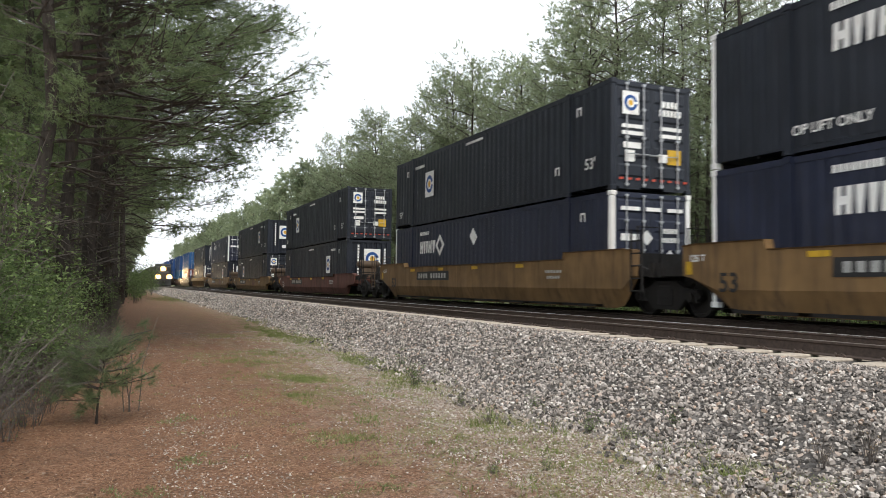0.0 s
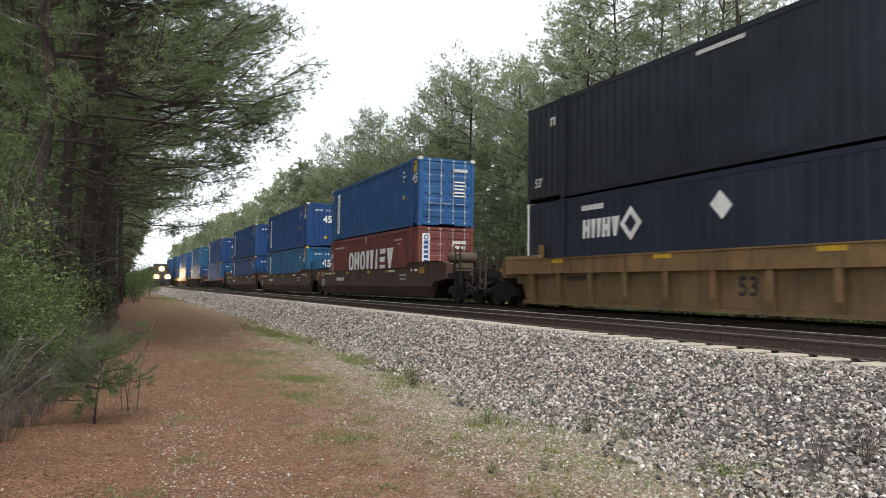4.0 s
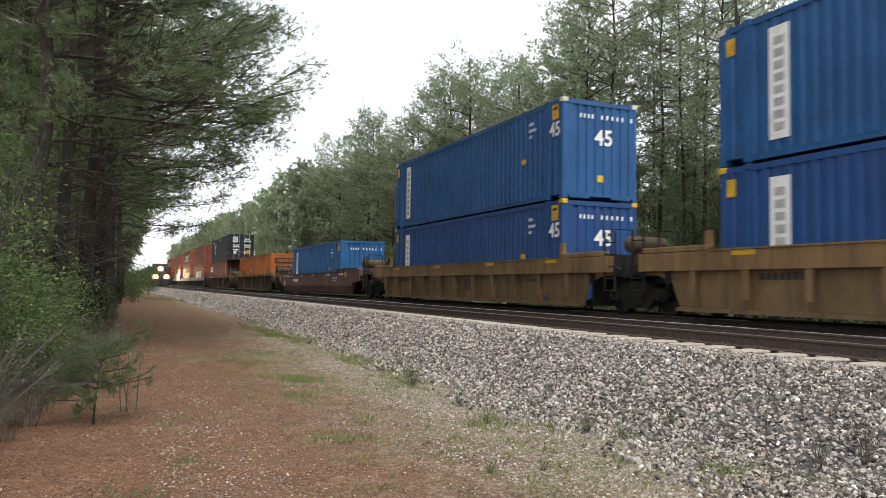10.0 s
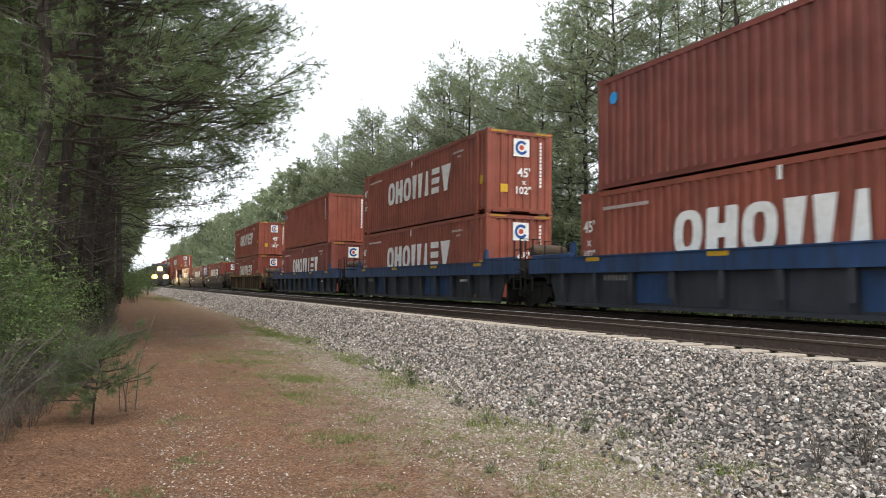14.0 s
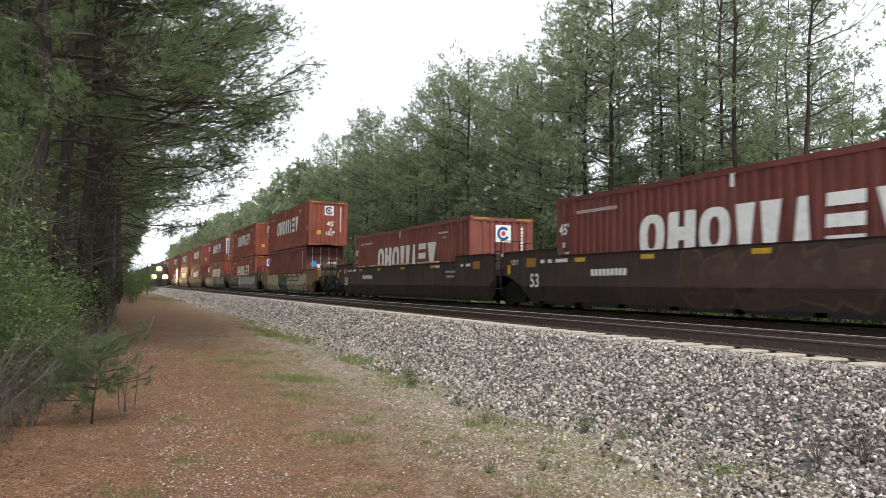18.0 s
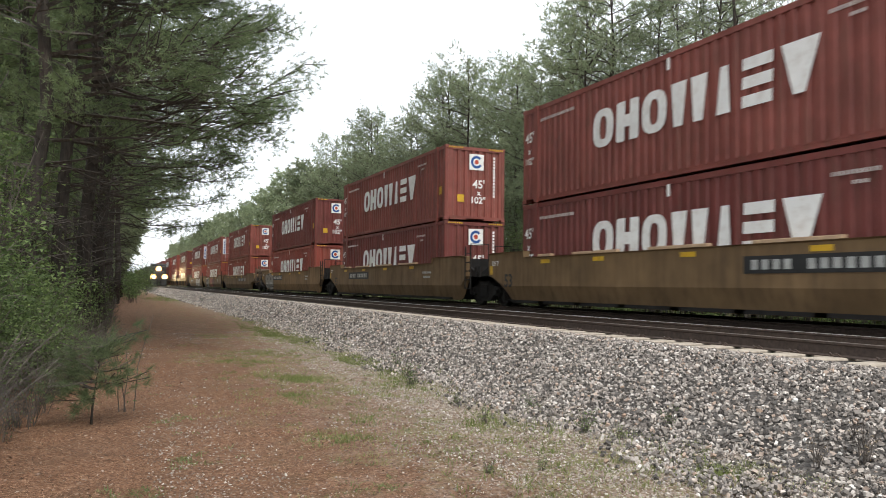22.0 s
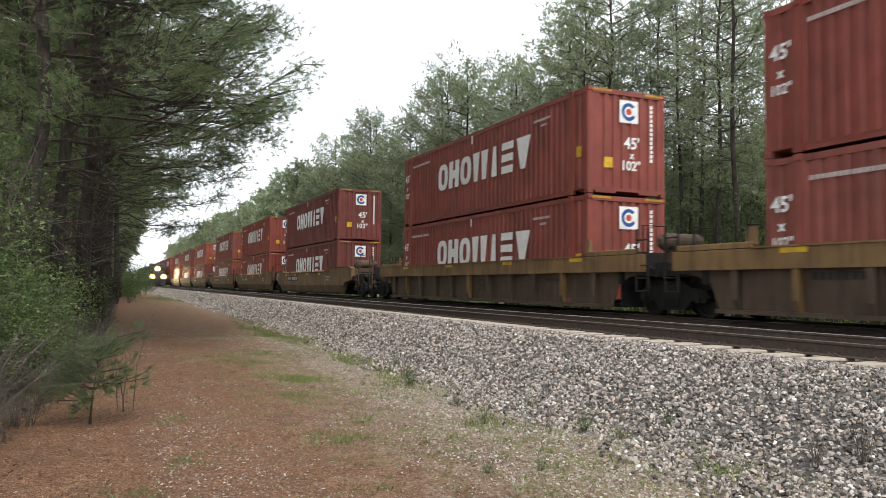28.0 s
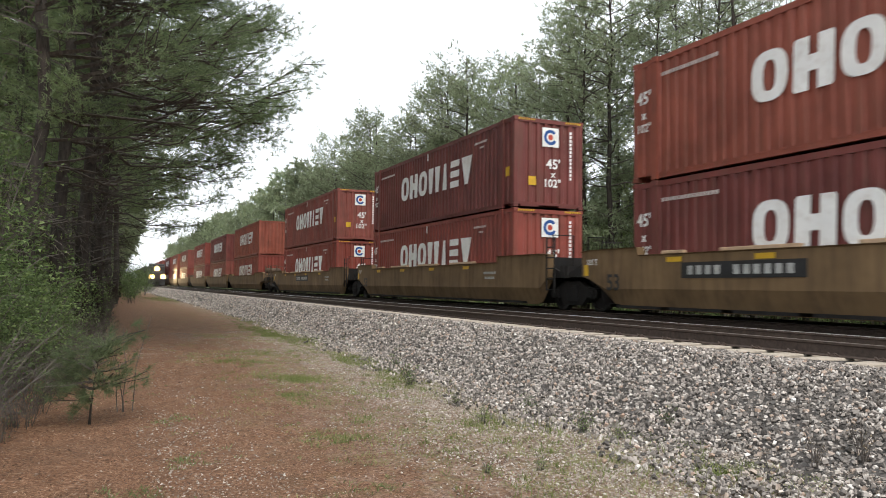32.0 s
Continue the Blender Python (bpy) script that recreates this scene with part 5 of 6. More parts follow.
TAG_A = [(5.93, 1.19, 5, SPRAY_BLACK, CAR_BROWN, SPRAY_WHITE), (0.95, 0.15, 2, SPRAY_WHITE, CAR_GREY, SPRAY_GREY), (0.10, -1.67, 3, SPRAY_GREY, SPRAY_STONE, SPRAY_BLACK),
         (-1.75, -2.35, 2, SPRAY_GREY, CAR_BROWN, SPRAY_WHITE), (-2.39, -8.0, 6, SPRAY_GREY, SPRAY_STONE, SPRAY_MAROON)]
TAG_B = [(8.6, 0.89, 6, SPRAY_CREAM, CAR_GREY, SPRAY_BLACK), (-1.51, -8.0, 5, SPRAY_CYAN, SPRAY_TEAL, SPRAY_BLACK)]
TAG_C = [(5.23, 2.80, 3, SPRAY_BLACK, SPRAY_GREY, SPRAY_WHITE), (1.35, -1.06, 4, SPRAY_RED, SPRAY_AMBER, SPRAY_MAROON), (-1.10, -2.54, 2, SPRAY_MAROON, CAR_OLIVE, CAR_BROWN)]
TAG_D = [(5.81, 1.52, 4, SPRAY_CREAM, SPRAY_CREAM, SPRAY_MAROON), (1.45, -1.45, 3, SPRAY_BLACK, SPRAY_TEAL, SPRAY_CYAN), (-1.55, -7.2, 6, SPRAY_CREAM, CAR_OLIVE, SPRAY_STONE)]
TAG_E = [(-0.99, -6.28, 6, SPRAY_GREY, CAR_BROWN, SPRAY_MAROON)]
TAG_G = [(1.6, -3.2, 6, CAR_BROWN, CAR_DARK, CAR_MUD)]
TAG_F = [(7.95, 5.2, 2, SPRAY_STONE, SPRAY_GREY, SPRAY_BLACK)]
# where the number plate sits on some cars, beside the usual
PLATE = {24: -3.45, 25: 20.0, 26: 3.0, 27: -3.8, 30: -3.3, 31: 20.0, 32: 4.5, 40: 20.0, 41: 0.5}

# faded maroon marks on some sides
MARK = {3: -3.0, 4: -3.0, 37: -1.5}

# boxes: (length, paint, style, visible end, kind)
D53 = lambda p, s, e: (16.154, p, s, e, "d")
M45 = lambda p, s, e: (13.716, p, s, e, "m")
M40 = lambda p, s, e: (12.192, p, s, e, "m")
SM, RB = "smooth", "ribbed"

# centre along the train, car (style, paint, sill, joint ahead), lower box, upper box, sprayed tags
UNITS = [
    (4.30, (SM, CAR_YELLOW, CAR_YELLOW, "c"), D53(NAVY, BOX_LINE, "door"), D53(BLACK, BOX_LINE, "door"), None),
    (23.95, (SM, CAR_YELLOW, CAR_YELLOW, "a"), D53(NAVY, BOX_LINE, "door"), D53(BLACK, GOLD, "door"), None),
    (47.95, (SM, CAR_RED, CAR_RED, "c"), D53(BLACK, GOLD, "front"), D53(BLACK, GOLD, "door"), None),
    (71.65, (SM, CAR_YELLOW, CAR_YELLOW, "c"), D53(BLACK, GOLD, "door"), D53(BLACK, GOLD, "front"), None),
    (95.70, (SM, CAR_YELLOW, CAR_YELLOW, "c"), D53(BLACK, GOLD, "front"), D53(NAVY, BOX_LINE, "door"), None),
    (119.35, (RB, CAR_OLIVE, CAR_YELLOW, "c"), D53(NAVY, BOX_LINE, "door"), D53(BLACK, GOLD, "front"), None),
    (143.30, (SM, CAR_BROWN, CAR_BROWN, "c"), M45(MAROON, CEE, "door"), M45(BLUE, PLAIN_BLUE, "door"), None),
    (163.20, (SM, CAR_BROWN, CAR_BROWN, "a"), M45(BLUE_TEAL, PLAIN_BLUE, "front"), M45(BLUE_DARK, PLAIN_BLUE, "front"), None),
    (183.00, (SM, CAR_BROWN, CAR_BROWN, "a"), M45(BLUE_DARK, PLAIN_BLUE, "front"), M45(BLUE_DARK, PLAIN_BLUE, "front"), None),
    (205.90, (RB, CAR_DARK, CAR_SCARLET, "c"), M45(BLUE, PLAIN_BLUE, "front"), M45(BLUE_DARK, PLAIN_BLUE, "front"), None),
    (229.40, (RB, CAR_DARK, CAR_OLIVE, "c"), M45(BLUE_DARK, PLAIN_BLUE, "front"), M45(BLUE_TEAL, PLAIN_BLUE, "front"), None),
    (252.65, (RB, CAR_OLIVE, CAR_YELLOW, "c"), M45(BLUE_DARK, PLAIN_BLUE, "front"), M45(BLUE, PLAIN_BLUE, "front"), None),
    (272.35, (RB, CAR_OLIVE, CAR_YELLOW, "a"), M45(BLUE_DARK, PLAIN_BLUE, "front"), M45(BLUE, PLAIN_BLUE, "front"), None),
    (292.05, (RB, CAR_OLIVE, CAR_YELLOW, "a"), M45(BLUE_DARK, PLAIN_BLUE, "front"), M45(BLUE, PLAIN_BLUE, "front"), None),
    (313.85, (SM, CAR_ROSE, CAR_ROSE, "c"), M40(BLUE_LIGHT, PLAIN_BLUE, "front"), None, None),
    (335.85, (RB, CAR_MUD, CAR_OLIVE, "c"), (16.154, ORANGE, "orange", "front", "m"), None, None),
    (359.45, (RB, CAR_MUD, CAR_OLIVE, "c"), M40(BROWNRED, "plain", "door"), D53(BLACK, GOLD, "door"), None),
    (383.20, (RB, CAR_SLATE, CAR_BLUE, "c"), M45(RED_ORANGE, CEE, "front"), M40(BROWNRED, "plain", "front"), None),
    (402.50, (RB, CAR_SLATE, CAR_BLUE, "a"), M45(RED_ORANGE, CEE, "front"), M45(RED_ORANGE, CEE, "front"), None),
    (422.20, (RB, CAR_SLATE, CAR_BLUE, "a"), M45(BROWNRED, CEE, "front"), M40(RED_ORANGE, "plain", "front"), None),
    (445.95, (RB, CAR_MUD, CAR_OLIVE, "c"), M45(RED, CEE, "front"), M45(RED_ORANGE, CEE, "front"), None),
    (469.55, (SM, CAR_DARK, CAR_DARK, "c"), M45(RED, CEE, "front"), None, None),
    (489.55, (SM, CAR_DARK, CAR_DARK, "a"), M45(MAROON, CEE, "door"), None, TAG_G),
    (508.90, (SM, CAR_DARK, CAR_DARK, "a"), M45(BROWNRED, CEE, "front"), None, None),
    (532.80, (SM, CAR_YELLOW, CAR_OLIVE, "c"), M40(MAROON, "plain", "door"), M45(RED_ORANGE, CEE, "front"), TAG_D),
    (552.30, (SM, CAR_GREY, CAR_OLIVE, "a"), M45(RED_ORANGE, CEE, "front"), M45(RED_ORANGE, CEE, "front"), TAG_A),
    (572.30, (SM, CAR_OLIVE, CAR_OLIVE, "a"), M45(RED_ORANGE, CEE, "front"), M45(BROWNRED, CEE, "door"), TAG_B),
    (596.00, (SM, CAR_OLIVE, CAR_OLIVE, "c"), M45(MAROON, CEE, "front"), M45(BROWNRED, CEE, "front"), None),
    (615.65, (SM, CAR_OLIVE, CAR_OLIVE, "a"), M45(MAROON, CEE, "front"), M45(BROWNRED, CEE, "front"), None),
    (635.60, (SM, CAR_YELLOW, CAR_OLIVE, "a"), M45(RED, CEE, "front"), M45(MAROON, CEE, "front"), TAG_F),
    (659.40, (SM, CAR_OLIVE, CAR_OLIVE, "c"), M45(RED, CEE, "front"), M45(BROWNRED, CEE, "front"), None),
    (679.10, (SM, CAR_OLIVE, CAR_OLIVE, "a"), M45(RED, CEE, "front"), M45(BROWNRED, CEE, "door"), TAG_C),
    (698.55, (SM, CAR_OLIVE, CAR_OLIVE, "a"), M45(RED, CEE, "front"), M45(MAROON, CEE, "door"), TAG_E),
    (721.80, (RB, CAR_MUD, CAR_YELLOW, "c"), M45(MAROON, CEE, "front"), M45(MAROON, CEE, "front"), None),
    (742.25, (RB, CAR_MUD, CAR_YELLOW, "a"), M45(BROWNRED, CEE, "front"), M45(RED, CEE, "front"), None),
    (761.85, (RB, CAR_MUD, CAR_YELLOW, "a"), M45(RED, CEE, "front"), M45(RED, CEE, "front"), None),
    (785.90, (SM, CAR_OLIVE, CAR_OLIVE, "c"), M45(MAROON, CEE, "front"), M45(MAROON, CEE, "front"), None),
    (805.55, (SM, CAR_OLIVE, CAR_OLIVE, "a"), M45(RED, CEE, "front"), M45(RED, CEE, "front"), None),
    (825.20, (SM, CAR_OLIVE, CAR_OLIVE, "a"), M45(BROWNRED, CEE, "front"), M45(BROWNRED, CEE, "front"), None),
    (849.25, (SM, CAR_OLIVE, CAR_OLIVE, "c"), M45(MAROON, CEE, "front"), M45(RED_ORANGE, CEE, "front"), None),
    (868.85, (SM, CAR_OLIVE, CAR_OLIVE, "a"), M45(RED, CEE, "front"), M45(MAROON, CEE, "front"), None),
    (889.00, (SM, CAR_OLIVE, CAR_OLIVE, "a"), M45(RED, CEE, "front"), M45(BROWNRED, CEE, "front"), None),
]
for k in range(9):
    s0 = 889.0 + 24.0 + (k // 3) * 63.3 + (k % 3) * 19.65
    UNITS.append((s0, (SM, CAR_OLIVE, CAR_OLIVE, "c" if k % 3 == 0 else "a"), M45((RED, BROWNRED, MAROON)[k % 3], CEE, "front"),
                  M45((RED_ORANGE, MAROON, RED, BROWNRED)[k % 4], CEE, "front"), None))

COLOUR_WORDS = {"red_paint": "red", "faded_red_paint": "faded brick-red", "maroon_paint": "dark maroon", "brown_red_paint": "brownish red", "blue_paint": "blue",
                "dark_blue_paint": "deep blue", "teal_blue_paint": "teal blue", "light_blue_paint": "bright blue", "black_paint": "black", "navy_paint": "navy blue",
                "orange_paint": "orange", "yellow_car_paint": "dusty yellow", "dirty_yellow_car_paint": "dirt-darkened yellow", "brown_car_paint": "brown",
                "dark_brown_car_paint": "dark brown", "mud_car_paint": "mud-brown", "weathered_grey_car_paint": "weathered grey", "rust_red_car_paint": "rust-red", "rose_brown_car_paint": "rosy brown", "scarlet_car_paint": "faded scarlet", "slate_car_paint": "slate-dark", "blue_car_paint": "blue"}
MARK_WORDS = {CEE: "white brand blocks", GOLD: "gold emblem", PLAIN_BLUE: "white panel", BOX_LINE: "white corner posts",
              "orange": "dark brand panel", "plain": "few markings"}

# how high the sides of some cars stand, beside the usual
RISE = {2: 0.75, 3: 0.75, 4: 0.80, 9: 0.74, 14: 0.90, 21: 1.02, 22: 1.02, 23: 1.02, 27: 1.02, 28: 1.02, 29: 1.02}


def build_train():
    for i, (s, (style, paint, sill, near), low, high, tag) in enumerate(UNITS):
        rng = random.Random(100 + i)
        far = UNITS[i + 1][1][3] if i + 1 < len(UNITS) else "c"
        words = COLOUR_WORDS[paint.name]
        lab = (f"{words} smooth-sided steel well car" if style == SM else f"{words} ribbed steel well car with {COLOUR_WORDS[sill.name]} chord") + (" covered in spray paint" if tag else "")
        car = well_car(style, paint, sill, near, far, lab, rng, "40" if low[0] < 12.5 and not high else "53", tag, RISE.get(i, 0.95), i in (9, 10, 15, 16, 20), s > 905, PLATE.get(i, 3.35), MARK.get(i))
        MOVERS.append((car, s, RAIL_TOP))
        z = RAIL_TOP + 0.26
        for level, box in enumerate((low, high)):
            if not box:
                continue
            length, pnt, st, end, kind = box
            feet = {16.154: "53-foot", 13.716: "45-foot", 12.192: "40-foot"}[length]
            lab = f"{COLOUR_WORDS[pnt.name]} {feet} container with {MARK_WORDS[st]} " + ("stacked on another" if level else "in a well car")
            b = container(length, pnt, st, end, kind, lab, s > 905, level)
            MOVERS.append((b, s, z))
            z += H_BOX + 0.025

# ---- trees ----


def tufts_mesh(name, pos, dirs, rng, blades, length, width, mat, droop=0.25, spread=0.9):
    """Needle tufts: at each place a spray of thin triangles round a direction."""
    n = len(pos)
    pos, dirs = np.asarray(pos), np.asarray(dirs)
    d = dirs[:, None, :] + spread * rng.standard_normal((n, blades, 3))
    d /= np.linalg.norm(d, axis=2)[..., None]
    ln = length * (0.6 + 0.6 * rng.random((n, blades, 1)))
    side = np.cross(d, rng.standard_normal((n, blades, 3)))
    side /= np.linalg.norm(side, axis=2)[..., None] + 1e-6
    p = pos[:, None, :] - dirs[:, None, :] * length * 0.5 * rng.random((n, blades, 1))
    tip = p + d * ln
    tip[..., 2] -= droop * length * rng.random((n, blades))
    v = np.stack([p - side * width / 2, p + side * width / 2, tip], 2).reshape(-1, 3)
    return arrays_mesh(name, v, np.arange(len(v)).reshape(-1, 3), mat)


def pine(name, height, base_r, crown_from, reach, seed, tufts, blades, lean=(0.0, 0.0), bias=0.0, needle=0.22, mat=None, dead=10, whorl=0.62, width=0.022, fine=2.2, sides=10, full=False, fluff=1, puff=0.05, splay=0.9, bare=0.0, skirt=False):
    """A pine as a thing with its trunk, limbs and crown; bias pulls the limbs to +x."""
    rng, rnd = np.random.default_rng(seed), random.Random(seed)
    tree = tagged(new(name), "tall pine with a bare lower trunk and an open needle crown", "tree", "pines along the track")
    bend = [Vector((lean[0] * (k / 8) ** 1.5 + 0.006 * height * rnd.uniform(-1, 1) * (k > 0), lean[1] * (k / 8) ** 1.5 + 0.006 * height * rnd.uniform(-1, 1) * (k > 0), height * k / 8)) for k in range(9)]
    rad = [base_r * (1.25 if k == 0 else 1.0) * (1 - 0.93 * (k / 8) ** 1.15) + 0.0005 * height for k in range(9)]
    part("trunk", Geo().tube(bend, rad, sides).mesh("trunk", BARK, True), tree)

    def on_trunk(z):
        f = max(0, min(7.999, z / height * 8))
        k = int(f)
        return bend[k].lerp(bend[k + 1], f - k)
    limbs, pos, dirs = Geo(), [], []
    z = height * crown_from
    ends = []
    while z < height - min(0.4, 0.14 * height):
        f = (z - height * crown_from) / (height * (1 - crown_from))
        shape = (0.55 + 0.9 * min(f, 0.35) / 0.35 * 0.5) * (1 - max(0, f - 0.3) / 0.7) ** 0.8 + 0.12
        if full:
            shape = 0.62 + 0.38 * min(1, f / 0.28) if f < 0.45 else max(0.0, 1 - ((f - 0.45) / 0.57) ** 2) ** 0.6
        if skirt and f < 0.45:
            shape = float(np.interp(f, [0.0, 0.04, 0.09, 0.2, 0.45], [0.64, 0.92, 1.06, 0.98, 1.0]))
        for _ in range(rnd.choice((2, 3, 3, 4))):
            a = rnd.uniform(0, 2 * math.pi)
            pull = 1 + bias * math.cos(a)
            if bias and pull < 0.35 and rnd.random() < 0.6:
                continue
            ln = reach * shape * pull * (rnd.uniform(0.72, 1.03) if skirt else rnd.uniform(0.6, 1.06))
            if ln < 0.25:
                ln = 0.25
            up = rnd.uniform(-0.08, 0.42) + 0.5 * f
            p0 = on_trunk(z)
            path = [p0]
            drift, sag, lift = rnd.uniform(-0.5, 0.5), rnd.uniform(0.1, 0.45), rnd.uniform(0.1, 0.45)
            for k in range(1, 5):
                u = k / 4
                w = a + drift * u * u
                path.append(p0 + Vector((math.cos(w), math.sin(w), 0)) * ln * u + Vector((0, 0, ln * (up * u - sag * u * u + lift * u ** 3))) + Vector((rnd.uniform(-1, 1), rnd.uniform(-1, 1), rnd.uniform(-1, 1))) * 0.045 * ln)
            r0 = min(0.055, 0.014 + 0.009 * ln)
            limbs.tube(path, [r0, r0 * 0.8, r0 * 0.5, r0 * 0.32, r0 * 0.14], 3, False)
            subs = max(2, int(ln * fine))
            for s in range(subs):
                u = 0.35 + 0.65 * (s + rnd.random()) / subs
                q = u * 4
                k = min(3, int(q))
                b0 = path[k].lerp(path[k + 1], q - k)
                sa = a + rnd.choice((-1, 1)) * rnd.uniform(0.3, 1.1)
                sl = (0.25 + 0.28 * ln * (1.15 - u)) * rnd.uniform(0.7, 1.3)
                b1 = b0 + Vector((math.cos(sa) * sl, math.sin(sa) * sl, sl * rnd.uniform(-0.1, 0.5)))
                limbs.tube([b0, b1], [r0 * 0.35, 0.006], 3, False)
                if u < bare * (1.38 - 0.95 * f):
                    continue
                for w in (0.45, 0.75, 1.0):
                    ends.append((b0.lerp(b1, w), (b1 - b0).normalized()))
            ends.append((path[-1], (path[-1] - path[-2]).normalized()))
            ends.append((path[3], (path[-1] - path[-2]).normalized()))
        z += whorl * rnd.uniform(0.7, 1.3) * (1.1 - 0.4 * f)
    for _ in range(dead):
        zz = height * crown_from * rnd.uniform(0.35, 1.0)
        a, ln = rnd.uniform(0, 6.28), rnd.uniform(0.5, 1.8) * min(1.0, reach / 3)
        p0 = on_trunk(zz)
        limbs.tube([p0, p0 + Vector((math.cos(a) * ln * 0.6, math.sin(a) * ln * 0.6, 0.15 * ln)), p0 + Vector((math.cos(a + 0.2) * ln, math.sin(a + 0.2) * ln, rnd.uniform(-0.2, 0.2)))], [0.02, 0.012, 0.004], 3, False)
    part("branchwork", limbs.mesh("branchwork", LIMB), tree)["kind"] = "stuff"
    pick = [ends[int(k * len(ends) / tufts) % len(ends)] for k in range(tufts)] if len(ends) > tufts else ends
    pos = np.repeat(np.array([p for p, _ in pick]), fluff, 0)
    dirs = np.repeat(np.array([d for _, d in pick]), fluff, 0) + np.array([0, 0, 0.25])
    pos = pos + puff * rng.standard_normal(pos.shape)
    part("crown", tufts_mesh("crown", pos, dirs, rng, blades, needle, width, mat or NEEDLES, 0.25, splay), tree)["kind"] = "stuff"
    return tree


def leafy(name, height, spread, stems, leaves, size, seed, mat, label, category="shrub", group="", twig=None, droop=0.3, stem_r=0.012, clump=0.16):
    """A shrub or small broadleaf tree: forking stems with leaves in clumps along their twigs."""
    rng, rnd = np.random.default_rng(seed), random.Random(seed)
    bush = tagged(new(name), label, category, group)
    g, tips = Geo(), []
    for s in range(stems):
        a, r = rnd.uniform(0, 6.28), rnd.uniform(0, 0.3) * spread
        p = Vector((math.cos(a) * r, math.sin(a) * r, -0.05))
        h = height * rnd.uniform(0.55, 1.0)
        out = rnd.uniform(0.2, 0.9) * spread
        q = p + Vector((math.cos(a) * out, math.sin(a) * out, h))
        path = [p.lerp(q, k / 4) + Vector((rnd.uniform(-1, 1), rnd.uniform(-1, 1), 0)) * 0.07 * spread * (k > 0) - Vector((math.cos(a), math.sin(a), 0)) * out * 0.3 * math.sin(math.pi * k / 4) for k in range(5)]
        g.tube(path, [stem_r * (1 - 0.2 * k) + 0.002 for k in range(5)], 3, False)
        for b in range(7):
            u = rnd.uniform(0.25, 1.0) * 3.99
            k = int(u)
            b0 = path[k].lerp(path[k + 1], u - k)
            w, ln = rnd.uniform(0, 6.28), rnd.uniform(0.18, 0.5) * spread
            b1 = b0 + Vector((math.cos(w) * ln, math.sin(w) * ln, ln * rnd.uniform(-0.2, 0.9)))
            g.tube([b0, b0.lerp(b1, 0.5) + Vector((0, 0, 0.05 * ln)), b1], [stem_r * 0.45, stem_r * 0.3, 0.0015], 3, False)
            tips += [b0.lerp(b1, 0.5), b0.lerp(b1, 0.8), b1]
        tips.append(path[-1])
    part("twigwork", g.mesh("twigwork", twig or TWIG), bush)["kind"] = "stuff"
    if leaves:
        base = np.array(tips)[rng.integers(0, len(tips), leaves)] + clump * spread * rng.standard_normal((leaves, 3)) * np.array([1, 1, 0.8])
        base[:, 2] = np.maximum(base[:, 2], 0.03)
        d = rng.standard_normal((leaves, 3)) * np.array([1, 1, 0.4]) - np.array([0, 0, droop])
        d /= np.linalg.norm(d, axis=1)[:, None]
        sd = np.cross(d, rng.standard_normal((leaves, 3)) * 0.6 + np.array([0, 0, 1.0]))
        sd /= np.linalg.norm(sd, axis=1)[:, None] + 1e-6
        L = size * (0.6 + 0.7 * rng.random((leaves, 1)))
        v = np.stack([base - sd * L * 0.3, base + sd * L * 0.3, base + d * L], 1).reshape(-1, 3)
        f = np.arange(3 * leaves).reshape(-1, 3)
        part("foliage", arrays_mesh("foliage", v, f, mat), bush)["kind"] = "stuff"
    return bush


def place(tree, x, y, turn=0.0, scale=1.0, tall=1.0, label=""):
    z = ground_height(x, y) if abs(x) < 40 and -10 < y < 90 else -0.05
    c = copy_thing(tree, pose(x, y, z - 0.04, 0, 0, turn) @ Matrix.Diagonal((scale, scale, scale * tall, 1)))
    if label:
        c["label"] = label
    return c


def drop(things):
    for t in things:
        for o in (*t.children_recursive, t):
            bpy.data.objects.remove(o)


